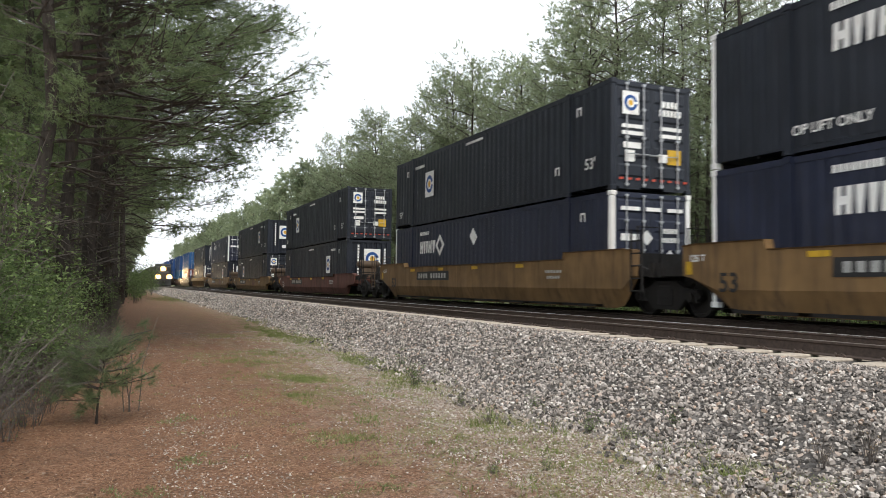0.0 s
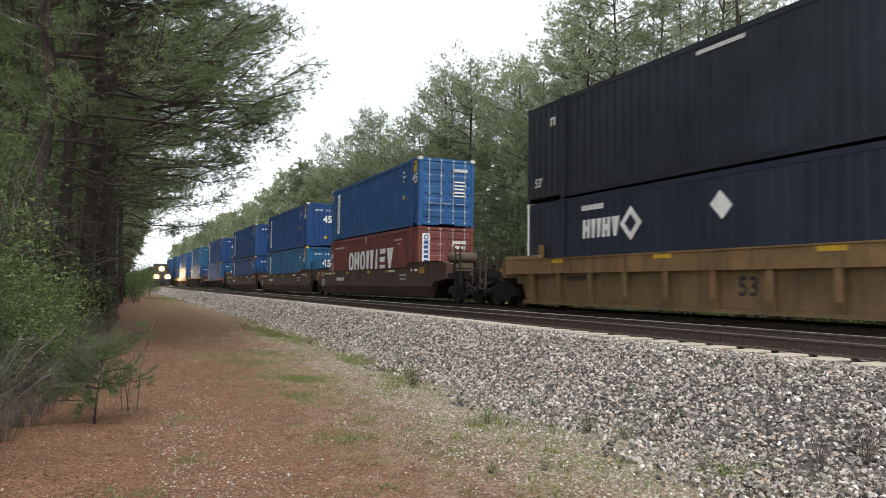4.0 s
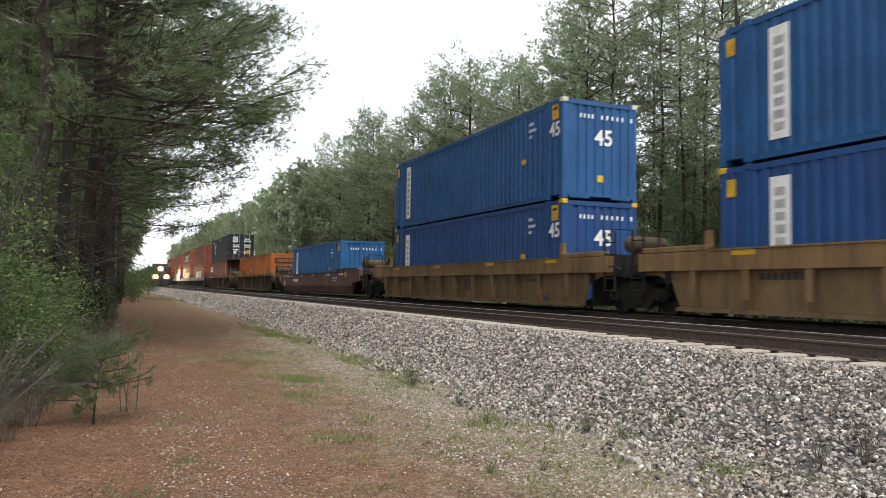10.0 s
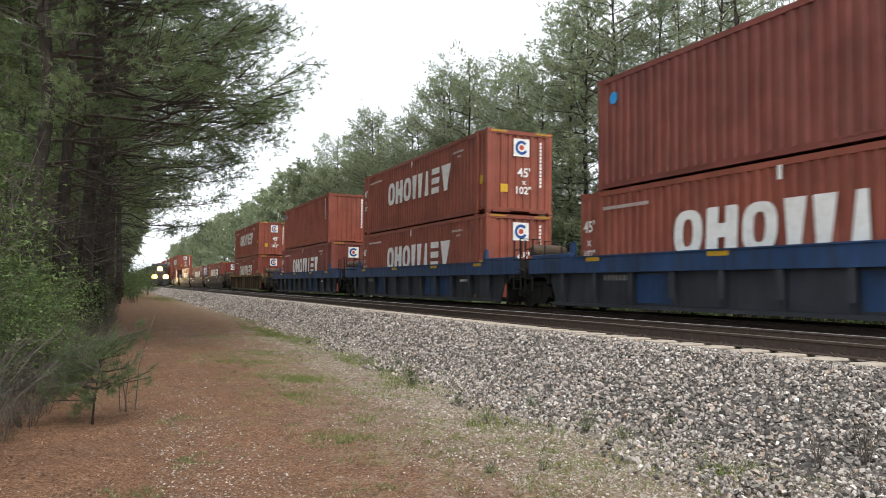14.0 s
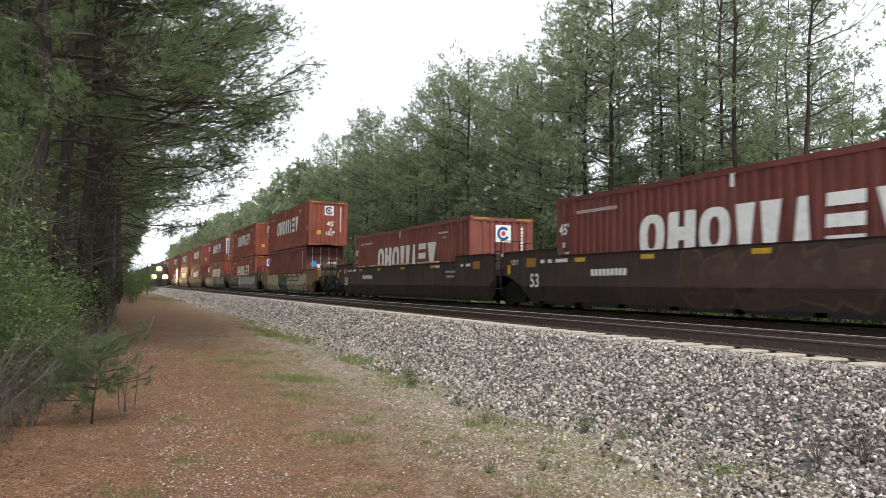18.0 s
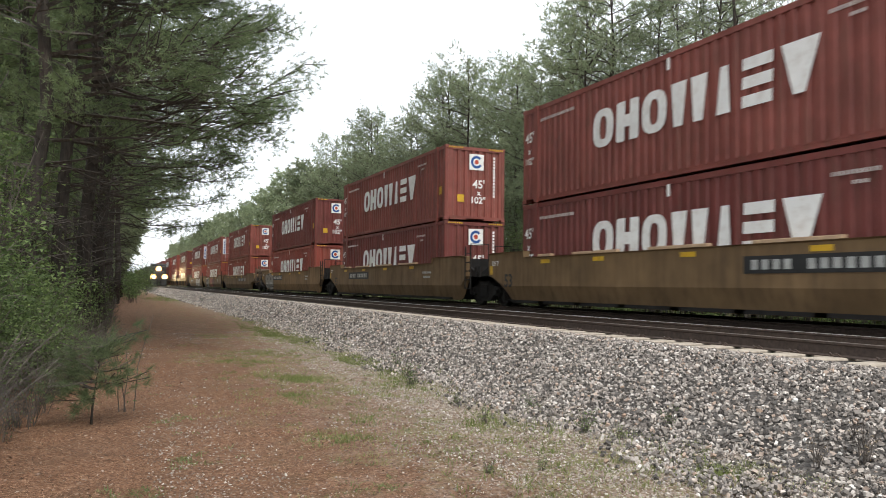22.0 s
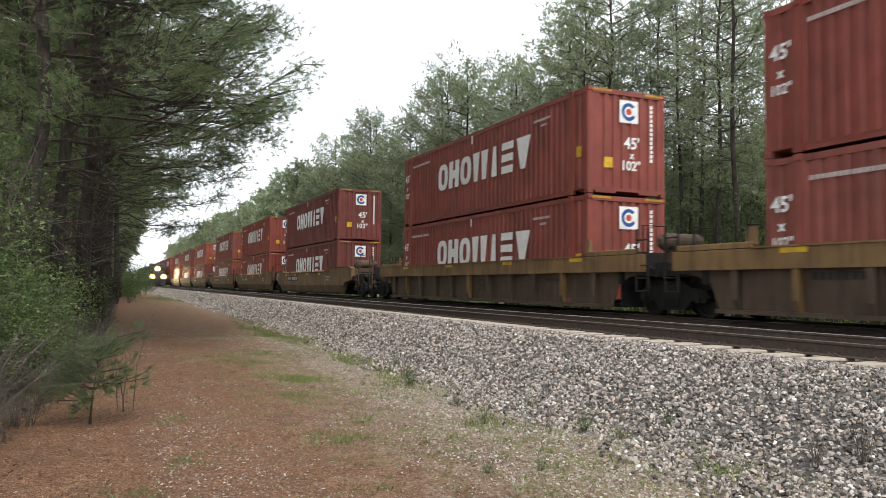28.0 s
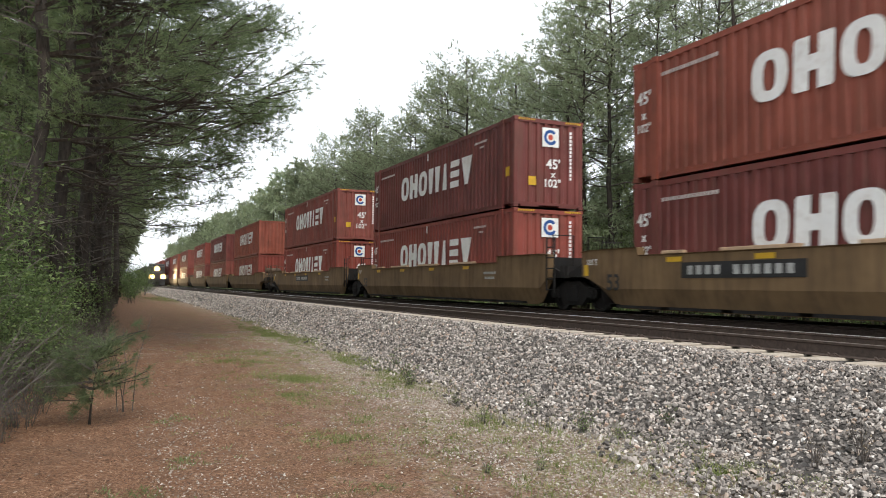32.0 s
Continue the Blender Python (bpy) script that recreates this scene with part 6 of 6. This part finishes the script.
def build_forest():
    rnd = random.Random(7)
    # edge pines beside the path: limbs reach out over it
    edge = [pine("pine_tree", 21, 0.15, 0.19, 3.15, 40 + k, 3600, 13, (0.15, 0), 0.62, 0.15, NEEDLES, 45, 0.50, 0.012, 4.0, 10, True, 5, 0.17, 1.0, 0.52, True) for k in range(3)]
    edge += [pine("pine_tree", 21, 0.19, 0.34, 4.0, 44 + k, 2200, 7, (0.2, 0), 0.5, 0.22, NEEDLES, 16, 0.85, 0.035, 2.2, 8, True, 4, 0.22, 1.0, 0.45) for k in range(2)]
    for k, (x, y, s, a) in enumerate(((-1.45, 17.5, 1.0, -10), (-1.0, 18.9, 0.95, 15), (-0.55, 20.6, 1.02, -25), (-0.25, 24.0, 1.05, 10), (-0.3, 30.5, 0.95, -15),
                                      (-0.7, 36.0, 1.0, 5), (-0.3, 43.0, 1.05, -12), (0.0, 50.0, 0.9, 20), (0.4, 58.0, 1.0, 0), (0.6, 70.0, 1.0, -20),
                                      (1.0, 84.0, 0.95, 12))):
        place(edge[k % 3 if k < 6 else 3 + k % 2], x, y, a, s)
    # woods behind them
    inner = [pine("pine_tree", 20, 0.14, 0.36, 3.0, 60 + k, 1000, 5, (0.3, 0.2), 0.0, 0.48, NEEDLES, 12, 1.1, 0.10, 1.2, 7, True, 2, 0.2) for k in range(3)]
    far = [pine("pine_tree", 18.5, 0.16, 0.16, 3.4, 70 + k, 560, 4, (0.2, 0.2), 0.3 * (k - 1), 0.66, NEEDLES_HAZED, 4, 0.9, 0.21, 0.7, 6, True, 2, 0.3, 1.3) for k in range(3)]
    n = 0
    for y in np.arange(9, 64, 4.6):
        for x in (-5.0, -9.5, -16.0):
            if -x > y * 0.75 or (x < -6 and n % 2):
                n += 1
                continue
            n += 1
            place(inner[n % 3], x + rnd.uniform(-1.2, 1.2), y + rnd.uniform(-1.6, 1.6), rnd.uniform(0, 360), rnd.uniform(0.8, 1.1))
    for y in np.arange(66, 260, 6.5):
        for x in (0.2, -2.5, -6.0):
            if x < 0 and y > 95:
                continue
            n += 1
            place(far[n % 3], x + rnd.uniform(-0.5, 0.5), y + rnd.uniform(-2, 2), rnd.uniform(-40, 40), rnd.uniform(0.9, 1.1))
    # trunks that fill the view into the left woods
    for y in [*np.arange(24, 90, 3.6), *np.arange(92, 150, 6.0)]:
        place(inner[n % 3], -1.2 - rnd.uniform(0, 0.13 * y), y, rnd.uniform(0, 360), rnd.uniform(0.75, 1.05))
        n += 1
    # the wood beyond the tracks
    wall = [pine("pine_tree", 18, 0.16, 0.17, 3.5, 80 + k, 1900, 6, (-0.3 + 0.3 * k, 0.1), 0.2, 0.27, NEEDLES_HAZED, 8, 0.6, 0.058, 1.9, 7, True, 2, 0.22, 1.3) for k in range(4)]
    for y in np.arange(27, 320, 3.3):
        for row, x in enumerate((23.0, 27.0, 31.5)):
            if y < (29, 36, 48)[row]:
                continue
            if row and y > (150, 90)[row - 1]:
                continue
            if y > 100 and int(y / 3.3) % 2:
                continue
            n += 1
            deep = y > 85 or (row == 1 and y > 62) or (row == 2 and y > 54)
            place((far if deep else wall)[n % (3 if deep else 4)], x + rnd.uniform(-1.1, 1.1), y + rnd.uniform(-1.3, 1.3), 180 + rnd.uniform(-50, 50), rnd.uniform(0.80, 1.03) * (0.9 if deep else 1.0))
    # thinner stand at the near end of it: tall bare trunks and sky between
    open_ = [pine("pine_tree", 19, 0.11, 0.30, 3.0, 120 + k, 1500, 7, (0.4 - 0.3 * k, -0.3), 0.0, 0.24, NEEDLES_HAZED, 14, 0.7, 0.042, 1.8, 8, True, 2, 0.2, 1.2) for k in range(3)]
    for k, (x, y, s) in enumerate(((20.6, 17.6, 0.95), (21.8, 21.6, 1.0), (24.5, 19.0, 0.62), (25.2, 30.2, 1.0), (28.0, 34.0, 1.0), (24.0, 27.2, 0.9), (31.5, 36.5, 0.95), (23.3, 24.2, 1.0), (25.5, 27.5, 1.02), (26.5, 23.5, 0.95),
                                   (29.5, 27.0, 1.0), (28.5, 31.5, 1.0), (33.5, 28.5, 0.9), (34.5, 34.0, 0.95), (37.5, 31.0, 0.9), (30.5, 19.5, 0.75),
                                   (36.5, 24.0, 0.8), (41.0, 36.0, 0.9), (43.0, 29.0, 0.8), (26.0, 15.0, 0.75), (23.0, 12.0, 0.9), (30.0, 13.0, 0.9))):
        place(open_[k % 3], x, y, rnd.uniform(0, 360), s * (0.84 if x > 1.05 * y else 1.0))
    # deeper woods that close the view
    for k in range(32):
        y = 16 + 3.6 * k * (1 + 0.01 * k)
        place(far[k % 3], 37 + rnd.uniform(-3, 9) + (6 if y < 40 else 0), y, rnd.uniform(0, 360), rnd.uniform(0.5, 0.75))
    # low growth that closes the view under the crowns
    low = [pine("pine_tree", 9.0, 0.07, 0.06, 2.6, 130 + k, 900, 5, (0.2, 0.1), 0.0, 0.5, NEEDLES_HAZED, 4, 0.5, 0.13, 1.4, 6, True, 2, 0.3, 1.3) for k in range(2)]
    for t in low:
        t["label"] = "young pine with low branches deep in the wood"
    for k in range(40):
        y = 10 + (k % 16) * 3.5 + rnd.uniform(-1, 1)
        place(low[k % 2], 30 + 5.5 * (k // 16) + rnd.uniform(-2, 2) + 0.12 * y, y, rnd.uniform(0, 360), rnd.uniform(0.7, 1.15))
    drop(low)
    drop(edge + inner + wall + open_ + far)


def build_undergrowth():
    rnd = random.Random(21)
    green = [leafy("bush", 2.3, 1.05, 10, 3000, 0.062, 200 + k, LEAVES, "leafy green shrub with thin grey stems", "shrub", "roadside shrubs") for k in range(3)]
    thin = [leafy("bush", 2.3, 1.05, 6, 1100, 0.11, 210 + k, LEAVES, "leafy green shrub with thin grey stems", "shrub", "roadside shrubs") for k in range(2)]
    bare = [leafy("brushwood", 1.2, 0.85, 24, 110, 0.04, 220 + k, LEAVES, "tangle of bare grey twigs with few leaves", "shrub", "roadside brush", stem_r=0.0055) for k in range(3)]
    sap = [leafy("sapling", 5.2, 1.5, 6, 2600, 0.09, 240 + k, LEAVES_LIME if k == 1 else LEAVES, "slender broadleaf sapling with spring leaves", "tree", "saplings at the wood edge", stem_r=0.03, clump=0.2) for k in range(3)]
    # left of the path
    y, n = 6.7, 0
    while y < 62:
        edge = float(np.interp(y, [6.5, 8.3, 11, 18, 29, 60], [-0.85, -0.50, -0.2, 0.05, 0.2, 0.5]))
        n += 1
        place(bare[n % 3], edge - 0.35 + rnd.uniform(-0.15, 0.15), y, rnd.uniform(0, 360), rnd.uniform(0.45, 0.75))
        place(bare[(n + 1) % 3], edge - 0.9 + rnd.uniform(-0.2, 0.2), y + 0.3, rnd.uniform(0, 360), rnd.uniform(0.7, 1.05))
        if y > 8:
            place(green[n % 3], edge - 1.25 + rnd.uniform(-0.25, 0.25), y + 0.3, rnd.uniform(0, 360), rnd.uniform(0.62, 0.92))
        if n % 2:
            place(green[(n + 1) % 3], edge - 2.1 + rnd.uniform(-0.3, 0.3), y + 1.2, rnd.uniform(0, 360), rnd.uniform(0.95, 1.35))
        y += 0.8 if y < 22 else 1.9
    twiggy = [leafy("understory_shrub", 4.2, 1.5, 14, 260, 0.06, 260 + k, LEAVES_LIME, "tall bare grey shrub with small spring leaves", "shrub", "undergrowth in the woods", stem_r=0.016) for k in range(3)]
    for k in range(36):
        yy = 9.5 + 1.0 * k
        place(twiggy[k % 3], -1.3 - rnd.uniform(0, 2.6) - (1.2 if yy < 14 else 0) + 0.03 * (yy - 14), yy, rnd.uniform(0, 360), rnd.uniform(0.7, 1.25))
    drop(twiggy)
    for k in range(26):
        yy = 12 + 1.9 * k
        place(sap[k % 3], -2.0 - rnd.uniform(0, 3.5), yy, rnd.uniform(0, 360), rnd.uniform(0.7, 1.2))
    for x, yy, k in ((3.3, 99, 2.0), (2.5, 95, 1.8), (1.6, 90, 2.1), (4.3, 104, 1.6)):
        place(green[yy % 3], x, yy, 50 * yy, k)
    for x, yy, k in ((21.0, 104, 2.0), (21.6, 111, 2.3), (22.2, 119, 2.1)):
        place(sap[1], x, yy, 70 * yy, k, label="bright green broadleaf tree in spring leaf")
    for yy in (60, 66, 74, 85, 95, 110, 125):
        place(thin[yy % 2], 1.5 + rnd.uniform(-0.4, 0.3), yy, 40 * yy, 1.2)
    seed = pine("pine_seedling", 0.98, 0.014, 0.30, 0.26, 301, 260, 60, (0.12, 0), 0.4, 0.13, NEEDLES, 0, 0.09, 0.0035, 6.0, 5)
    tagged(seed, "young pine seedling with soft green needles at the brush edge", "tree")
    place(seed, -0.14, 9.05, 20)
    whip = leafy("bare_sapling", 1.3, 0.36, 4, 34, 0.05, 310, LEAVES, "thin bare sapling with a few leaves beside the path", "shrub", stem_r=0.0055)
    place(whip, 0.22, 9.75, 0)
    drop([seed, whip])
    # beyond the tracks
    for k in range(50):
        yy = 12 + k * 2.7 * (1 + k * 0.018)
        x = 20.0 + rnd.uniform(0, 3.0)
        place(sap[k % 3], x, yy, rnd.uniform(0, 360), rnd.uniform(0.6, 1.25))
        place(thin[k % 2], x - 1.2 + rnd.uniform(-0.8, 0.8), yy + 1.0, rnd.uniform(0, 360), rnd.uniform(0.7, 1.3))
    for k in range(34):
        place(sap[k % 3], 25 + rnd.uniform(0, 9), 22 + 2.4 * k + rnd.uniform(-1, 1), rnd.uniform(0, 360), rnd.uniform(1.3, 1.9))
    for k in range(26):
        place(sap[k % 3], 24 + rnd.uniform(0, 18), 12 + rnd.uniform(0, 26), rnd.uniform(0, 360), rnd.uniform(0.8, 1.3))
    drop(green + thin + bare + sap)
    build_ground_cover()


def blades_mesh(name, pos, rng, blades, height, width, mat, spread=0.5, jitter=0.06):
    n = len(pos)
    p = np.repeat(pos, blades, 0) + jitter * rng.standard_normal((n * blades, 3)) * np.array([1, 1, 0])
    m = len(p)
    d = np.stack([spread * rng.standard_normal(m), spread * rng.standard_normal(m), np.ones(m)], 1)
    d /= np.linalg.norm(d, axis=1)[:, None]
    h = height * (0.45 + 0.8 * rng.random((m, 1)))
    a = rng.random(m) * 6.283
    s = np.stack([np.cos(a), np.sin(a), np.zeros(m)], 1) * width / 2
    v = np.stack([p - s, p + s, p + d * h], 1).reshape(-1, 3)
    return arrays_mesh(name, v, np.arange(3 * m).reshape(-1, 3), mat)


def on_ground(x, y):
    return np.stack([x, y, [max(ground_height(a, b), bed_height(a, b)) for a, b in zip(x, y)]], 1)


def build_ground_cover():
    rng = np.random.default_rng(77)
    # fallen needles, flat on the path
    n = 60000
    y = 3.6 + 27 * rng.random(n) ** 1.8
    x = -0.13 * y + (3.4 + 0.13 * y) * rng.random(n) ** 1.25
    p = on_ground(x, y) + np.array([0, 0, 0.006])
    a, ln = rng.random(n) * 6.283, (0.025 + 0.07 * rng.random(n)) * (1 + y / 30)
    d = np.stack([np.cos(a), np.sin(a), 0.12 * rng.standard_normal(n)], 1) * ln[:, None]
    s = np.stack([-np.sin(a), np.cos(a), np.zeros(n)], 1) * (0.0018 + 0.00016 * y)[:, None]
    v = np.stack([p - s, p + s, p + d], 1).reshape(-1, 3)
    tagged(new("pine_straw", arrays_mesh("pine_straw", v, np.arange(3 * n).reshape(-1, 3), STRAW)), "dry red-brown pine needles strewn on the path", "pine straw", kind="stuff")
    # small dead leaves and bits of bark
    n = 22000
    y = 3.6 + 26 * rng.random(n) ** 1.6
    x = -0.13 * y + (4.2 + 0.13 * y) * rng.random(n)
    p = on_ground(x, y) + np.array([0, 0, 0.008])
    a, ln = rng.random(n) * 6.283, 0.005 + 0.014 * rng.random(n) ** 1.5
    u = np.stack([np.cos(a), np.sin(a), 0.3 * rng.standard_normal(n)], 1) * ln[:, None]
    w = np.stack([-np.sin(a), np.cos(a), 0.3 * rng.standard_normal(n)], 1) * ln[:, None] * 0.5
    v = np.stack([p - u, p + w, p + u, p - w], 1).reshape(-1, 3)
    i = 4 * np.arange(n)[:, None]
    f = np.concatenate([i + np.array([0, 1, 2]), i + np.array([0, 2, 3])], 1).reshape(-1, 3)
    tagged(new("leaf_litter", arrays_mesh("leaf_litter", v, f, LITTER)), "scattered dead leaves and bark chips", "leaf litter", kind="stuff")

    def clumps(count, cx, cy, rx, ry):
        return cx + rx * rng.standard_normal(count), cy + ry * rng.standard_normal(count)
    xs, ys = [], []
    for cx, cy, rx, ry, c in ((4.55, 23.0, 0.22, 2.6, 420), (5.2, 20.4, 0.25, 1.5, 150), (2.95, 12.1, 0.16, 0.22, 90), (2.55, 12.45, 0.15, 0.3, 26), (2.2, 12.9, 0.3, 0.4, 10), (2.3, 15.1, 0.3, 0.4, 50), (3.2, 16.5, 0.4, 0.7, 70),
                              (4.65, 14.9, 0.22, 0.7, 130), (4.8, 13.1, 0.2, 0.5, 90), (4.3, 11.4, 0.25, 0.5, 70), (2.67, 8.2, 0.12, 0.15, 10), (2.1, 7.3, 0.12, 0.15, 14), (3.9, 7.6, 0.2, 0.2, 36), (4.71, 4.82, 0.14, 0.12, 50),
                              (4.3, 5.0, 0.3, 0.3, 24), (3.2, 5.4, 0.5, 0.4, 30), (3.4, 6.4, 0.5, 0.5, 30), (5.2, 78.0, 1.1, 7.0, 900), (5.3, 31.0, 0.3, 4.0, 150), (3.3, 9.6, 0.5, 0.8, 40), (2.4, 10.2, 0.15, 0.3, 26)):
        gx, gy = clumps(c, cx, cy, rx, ry)
        xs.append(gx)
        ys.append(gy)
    p = on_ground(np.concatenate(xs), np.concatenate(ys))
    tagged(new("grass_tufts", blades_mesh("grass_tufts", p, rng, 16, 0.075, 0.008, GRASS, 0.65, 0.05)), "short green grass tufts along the path", "grass", kind="stuff")
    # thin sprouting grass between the gravel
    n = 9000
    y = 4.0 + 20 * rng.random(n) ** 1.3
    x = 0.9 + 4.2 * rng.random(n) ** 0.9
    keep = np.array([noise.noise((a * 0.9, b * 0.5, 2)) + 0.7 * noise.noise((a * 2.5, b * 2.0, 7)) + 0.16 * (a - 2.6) > 0.1 for a, b in zip(x, y)])
    tagged(new("sparse_grass", blades_mesh("sparse_grass", on_ground(x[keep], y[keep]), rng, 5, 0.045, 0.005, GRASS, 0.8, 0.05)), "thin young grass sprouting between gravel and straw", "grass", kind="stuff")
    # low rosette weeds
    n = 90
    y = np.concatenate([4.2 + 9 * rng.random(n)] + [cy + 0.13 * rng.standard_normal(16) for cy in (8.92, 6.91, 5.99, 5.6, 7.4)])
    x = np.concatenate([0.6 + 4.2 * rng.random(n)] + [cx + 0.16 * rng.standard_normal(16) for cx in (0.71, 0.58, 0.13, 1.9, 2.0)])
    p = on_ground(x, y)
    tagged(new("low_weeds", blades_mesh("low_weeds", p, rng, 12, 0.045, 0.012, LEAVES_LIME, 1.6, 0.035)), "low grey-green weeds flat on the path", "weeds", kind="stuff")
    # taller leafy weeds at the foot of the ballast
    herb = [leafy("weed", 0.40, 0.17, 9, 230, 0.030, 330 + k, LEAVES_LIME if k else LEAVES, "thin grey-green weed at the foot of the ballast", "weed", "weeds by the ballast", stem_r=0.004) for k in range(2)]
    for k, (x, y, h) in enumerate(((4.38, 11.1, 1.0), (4.62, 11.9, 0.8), (5.0, 13.4, 0.8), (3.89, 7.6, 0.62), (4.58, 6.66, 0.75), (4.75, 6.3, 0.5), (4.9, 8.3, 0.6), (3.35, 5.5, 0.45), (2.9, 5.6, 0.4), (4.2, 9.0, 0.5), (5.3, 6.2, 0.6))):
        herb_at = place(herb[k % 2], x, y, 70 * k, h)
        herb_at.location.z = max(ground_height(x, y), bed_height(x, y)) - 0.01
    drop(herb)
    stalk = leafy("dry_weed", 0.5, 0.16, 12, 60, 0.022, 340, DRY, "brown dried weed stalks rising from the ballast", "weed", "weeds by the ballast", stem_r=0.004)
    for x, y, h in ((5.45, 4.13, 0.85), (5.2, 4.35, 0.7)):
        stalk_at = place(stalk, x, y, 40 * y, h)
        stalk_at.location.z = bed_height(x, y) - 0.01
    drop([stalk])
    # grass and weeds along the toe of the ballast
    n = 80
    y = 5.5 + 30 * rng.random(n) ** 1.2
    x = np.array([toe(v) for v in y]) - 0.25 + 0.2 * np.sin(y * 1.3) + 0.3 * rng.standard_normal(n)
    tagged(new("toe_grass", blades_mesh("toe_grass", on_ground(x, y), rng, 11, 0.15, 0.010, GRASS, 0.6, 0.06)), "straggling green weeds along the toe of the ballast", "weeds", kind="stuff")
    # dry grass beyond the tracks
    n = 5200
    y = 6 + 60 * rng.random(n) ** 1.4
    x = 15.8 + 5.5 * rng.random(n)
    p = np.stack([x, y, np.interp(x, [14.7, 17.5, 30], [0.66, -0.08, -0.03])], 1)
    tagged(new("verge_grass", blades_mesh("verge_grass", p, rng, 5, 0.55, 0.03, GRASS, 0.35, 0.12)), "rough green and straw-coloured grass beyond the tracks", "grass", kind="stuff")


# ---- the waiting locomotive ----


def build_locomotive():
    loco = tagged(new("locomotive"), "dark freight locomotive with lit headlamps waiting on the siding", "locomotive")
    loco.matrix_basis = pose(SIDING, 163.0, RAIL_TOP)
    body = painted("locomotive_paint", (0.035, 0.033, 0.033), amount=0.4, rough=0.7)
    nose = painted("locomotive_grey", (0.05, 0.045, 0.042), amount=0.3, rough=0.8)
    glass = plain("cab_glass", (0.01, 0.012, 0.014), 0.1)
    part("underframe", Geo().box(-1.5, 1.5, 0.0, 22, 1.05, 1.5).mesh("underframe", body), loco)
    part("nose", Geo().prism_x([(0.9, 1.5), (2.6, 1.5), (2.6, 3.1), (1.2, 3.0), (0.9, 2.7)], -0.95, 0.95).mesh("nose", nose), loco, "dark grey short nose")
    part("cab", Geo().prism_x([(2.3, 1.5), (5.0, 1.5), (5.0, 4.6), (2.7, 4.6), (2.3, 3.9)], -1.5, 1.5).mesh("cab", body), loco)
    part("hood", Geo().cbox(-0.95, 0.95, 5.0, 21, 1.5, 4.5, 0.15).mesh("hood", body), loco)
    for x in (-0.75, 0.75):
        part("windshield", Geo().prism_x([(2.28, 3.45), (2.34, 3.45), (2.52, 4.3), (2.46, 4.3)], x - 0.55, x + 0.55).mesh("windshield", glass), loco)
    part("pilot", Geo().prism_x([(0.0, 0.15), (0.35, 0.15), (0.35, 1.3), (0.1, 1.3)], -1.45, 1.45).mesh("pilot", body), loco)
    part("coupler", coupler(), loco, "", pose(0, 0.3, 0))
    # oversized disc that stands for the glare halo; the lens sits before it
    lamp = Geo().tube([(0, -0.05, 0), (0, 0.12, 0)], 0.60, 18).mesh("headlamp", LAMP_HALO)
    bulb = Geo().tube([(0, -0.10, 0), (0, -0.04, 0)], 0.31, 16).mesh("lens", HEADLAMP)
    for x, z, y in ((0.0, 3.50, 2.20), (-1.08, 1.85, 0.15), (1.08, 1.85, 0.15)):
        part("lens", bulb, part("headlamp", lamp, loco, "lit headlamp with its orange glare as a disc", pose(x, y, z)), "glowing lens")
    beam = new("headlamp_beam", bpy.data.lights.new("headlamp_beam", "SPOT"))
    beam.data.energy, beam.data.color, beam.data.spot_size, beam.data.spot_blend, beam.data.shadow_soft_size = 5000, (1.0, 0.72, 0.38), radians(34), 0.8, 0.4
    beam.matrix_world = look((SIDING, 162.5, RAIL_TOP + 2.4), (SIDING + 3.0, 120.0, RAIL_TOP + 1.0))
    for s in (-1, 1):
        g = Geo()
        for k in range(10):
            g.tube([(s * 1.45, 0.3 + k * 2.3, 1.5), (s * 1.45, 0.3 + k * 2.3, 2.5)], 0.025, 5)
        g.tube([(s * 1.45, 0.3, 2.5), (s * 1.45, 21, 2.5)], 0.025, 5)
        part("handrail", g.mesh("handrail", nose), loco)
    part("fuel_tank", Geo().cbox(-1.3, 1.3, 8, 14, 0.3, 1.05, 0.15).mesh("fuel_tank", body), loco)
    for y in (3.2, 5.2, 17.0, 19.0):
        truck(loco, y)
    for k in range(3):
        w = tagged(new("freight_car"), "dark boxcar behind the waiting locomotive", "railway car")
        w.matrix_basis = pose(SIDING, 187.0 + 18 * k, RAIL_TOP)
        part("body", Geo().cbox(-1.5, 1.5, 0, 16.5, 1.0, 4.4, 0.08).mesh("body", body), w)
        truck(w, 2.5)
        truck(w, 14)


def motions():
    for thing, s, z in MOVERS:
        walk(thing, [(t, pose(MAIN, s - train_way(t), z)) for t in (0, 4, 8, 12, 16, 20, 24, 28, 32)])


build_ground()
build_bed()
build_track(SIDING, "siding track of rusty rails on pale concrete ties", True)
build_track(MAIN, "main track of worn rails on concrete ties", False)
build_ballast_stones()
build_forest()
build_undergrowth()
build_locomotive()
build_train()
motions()
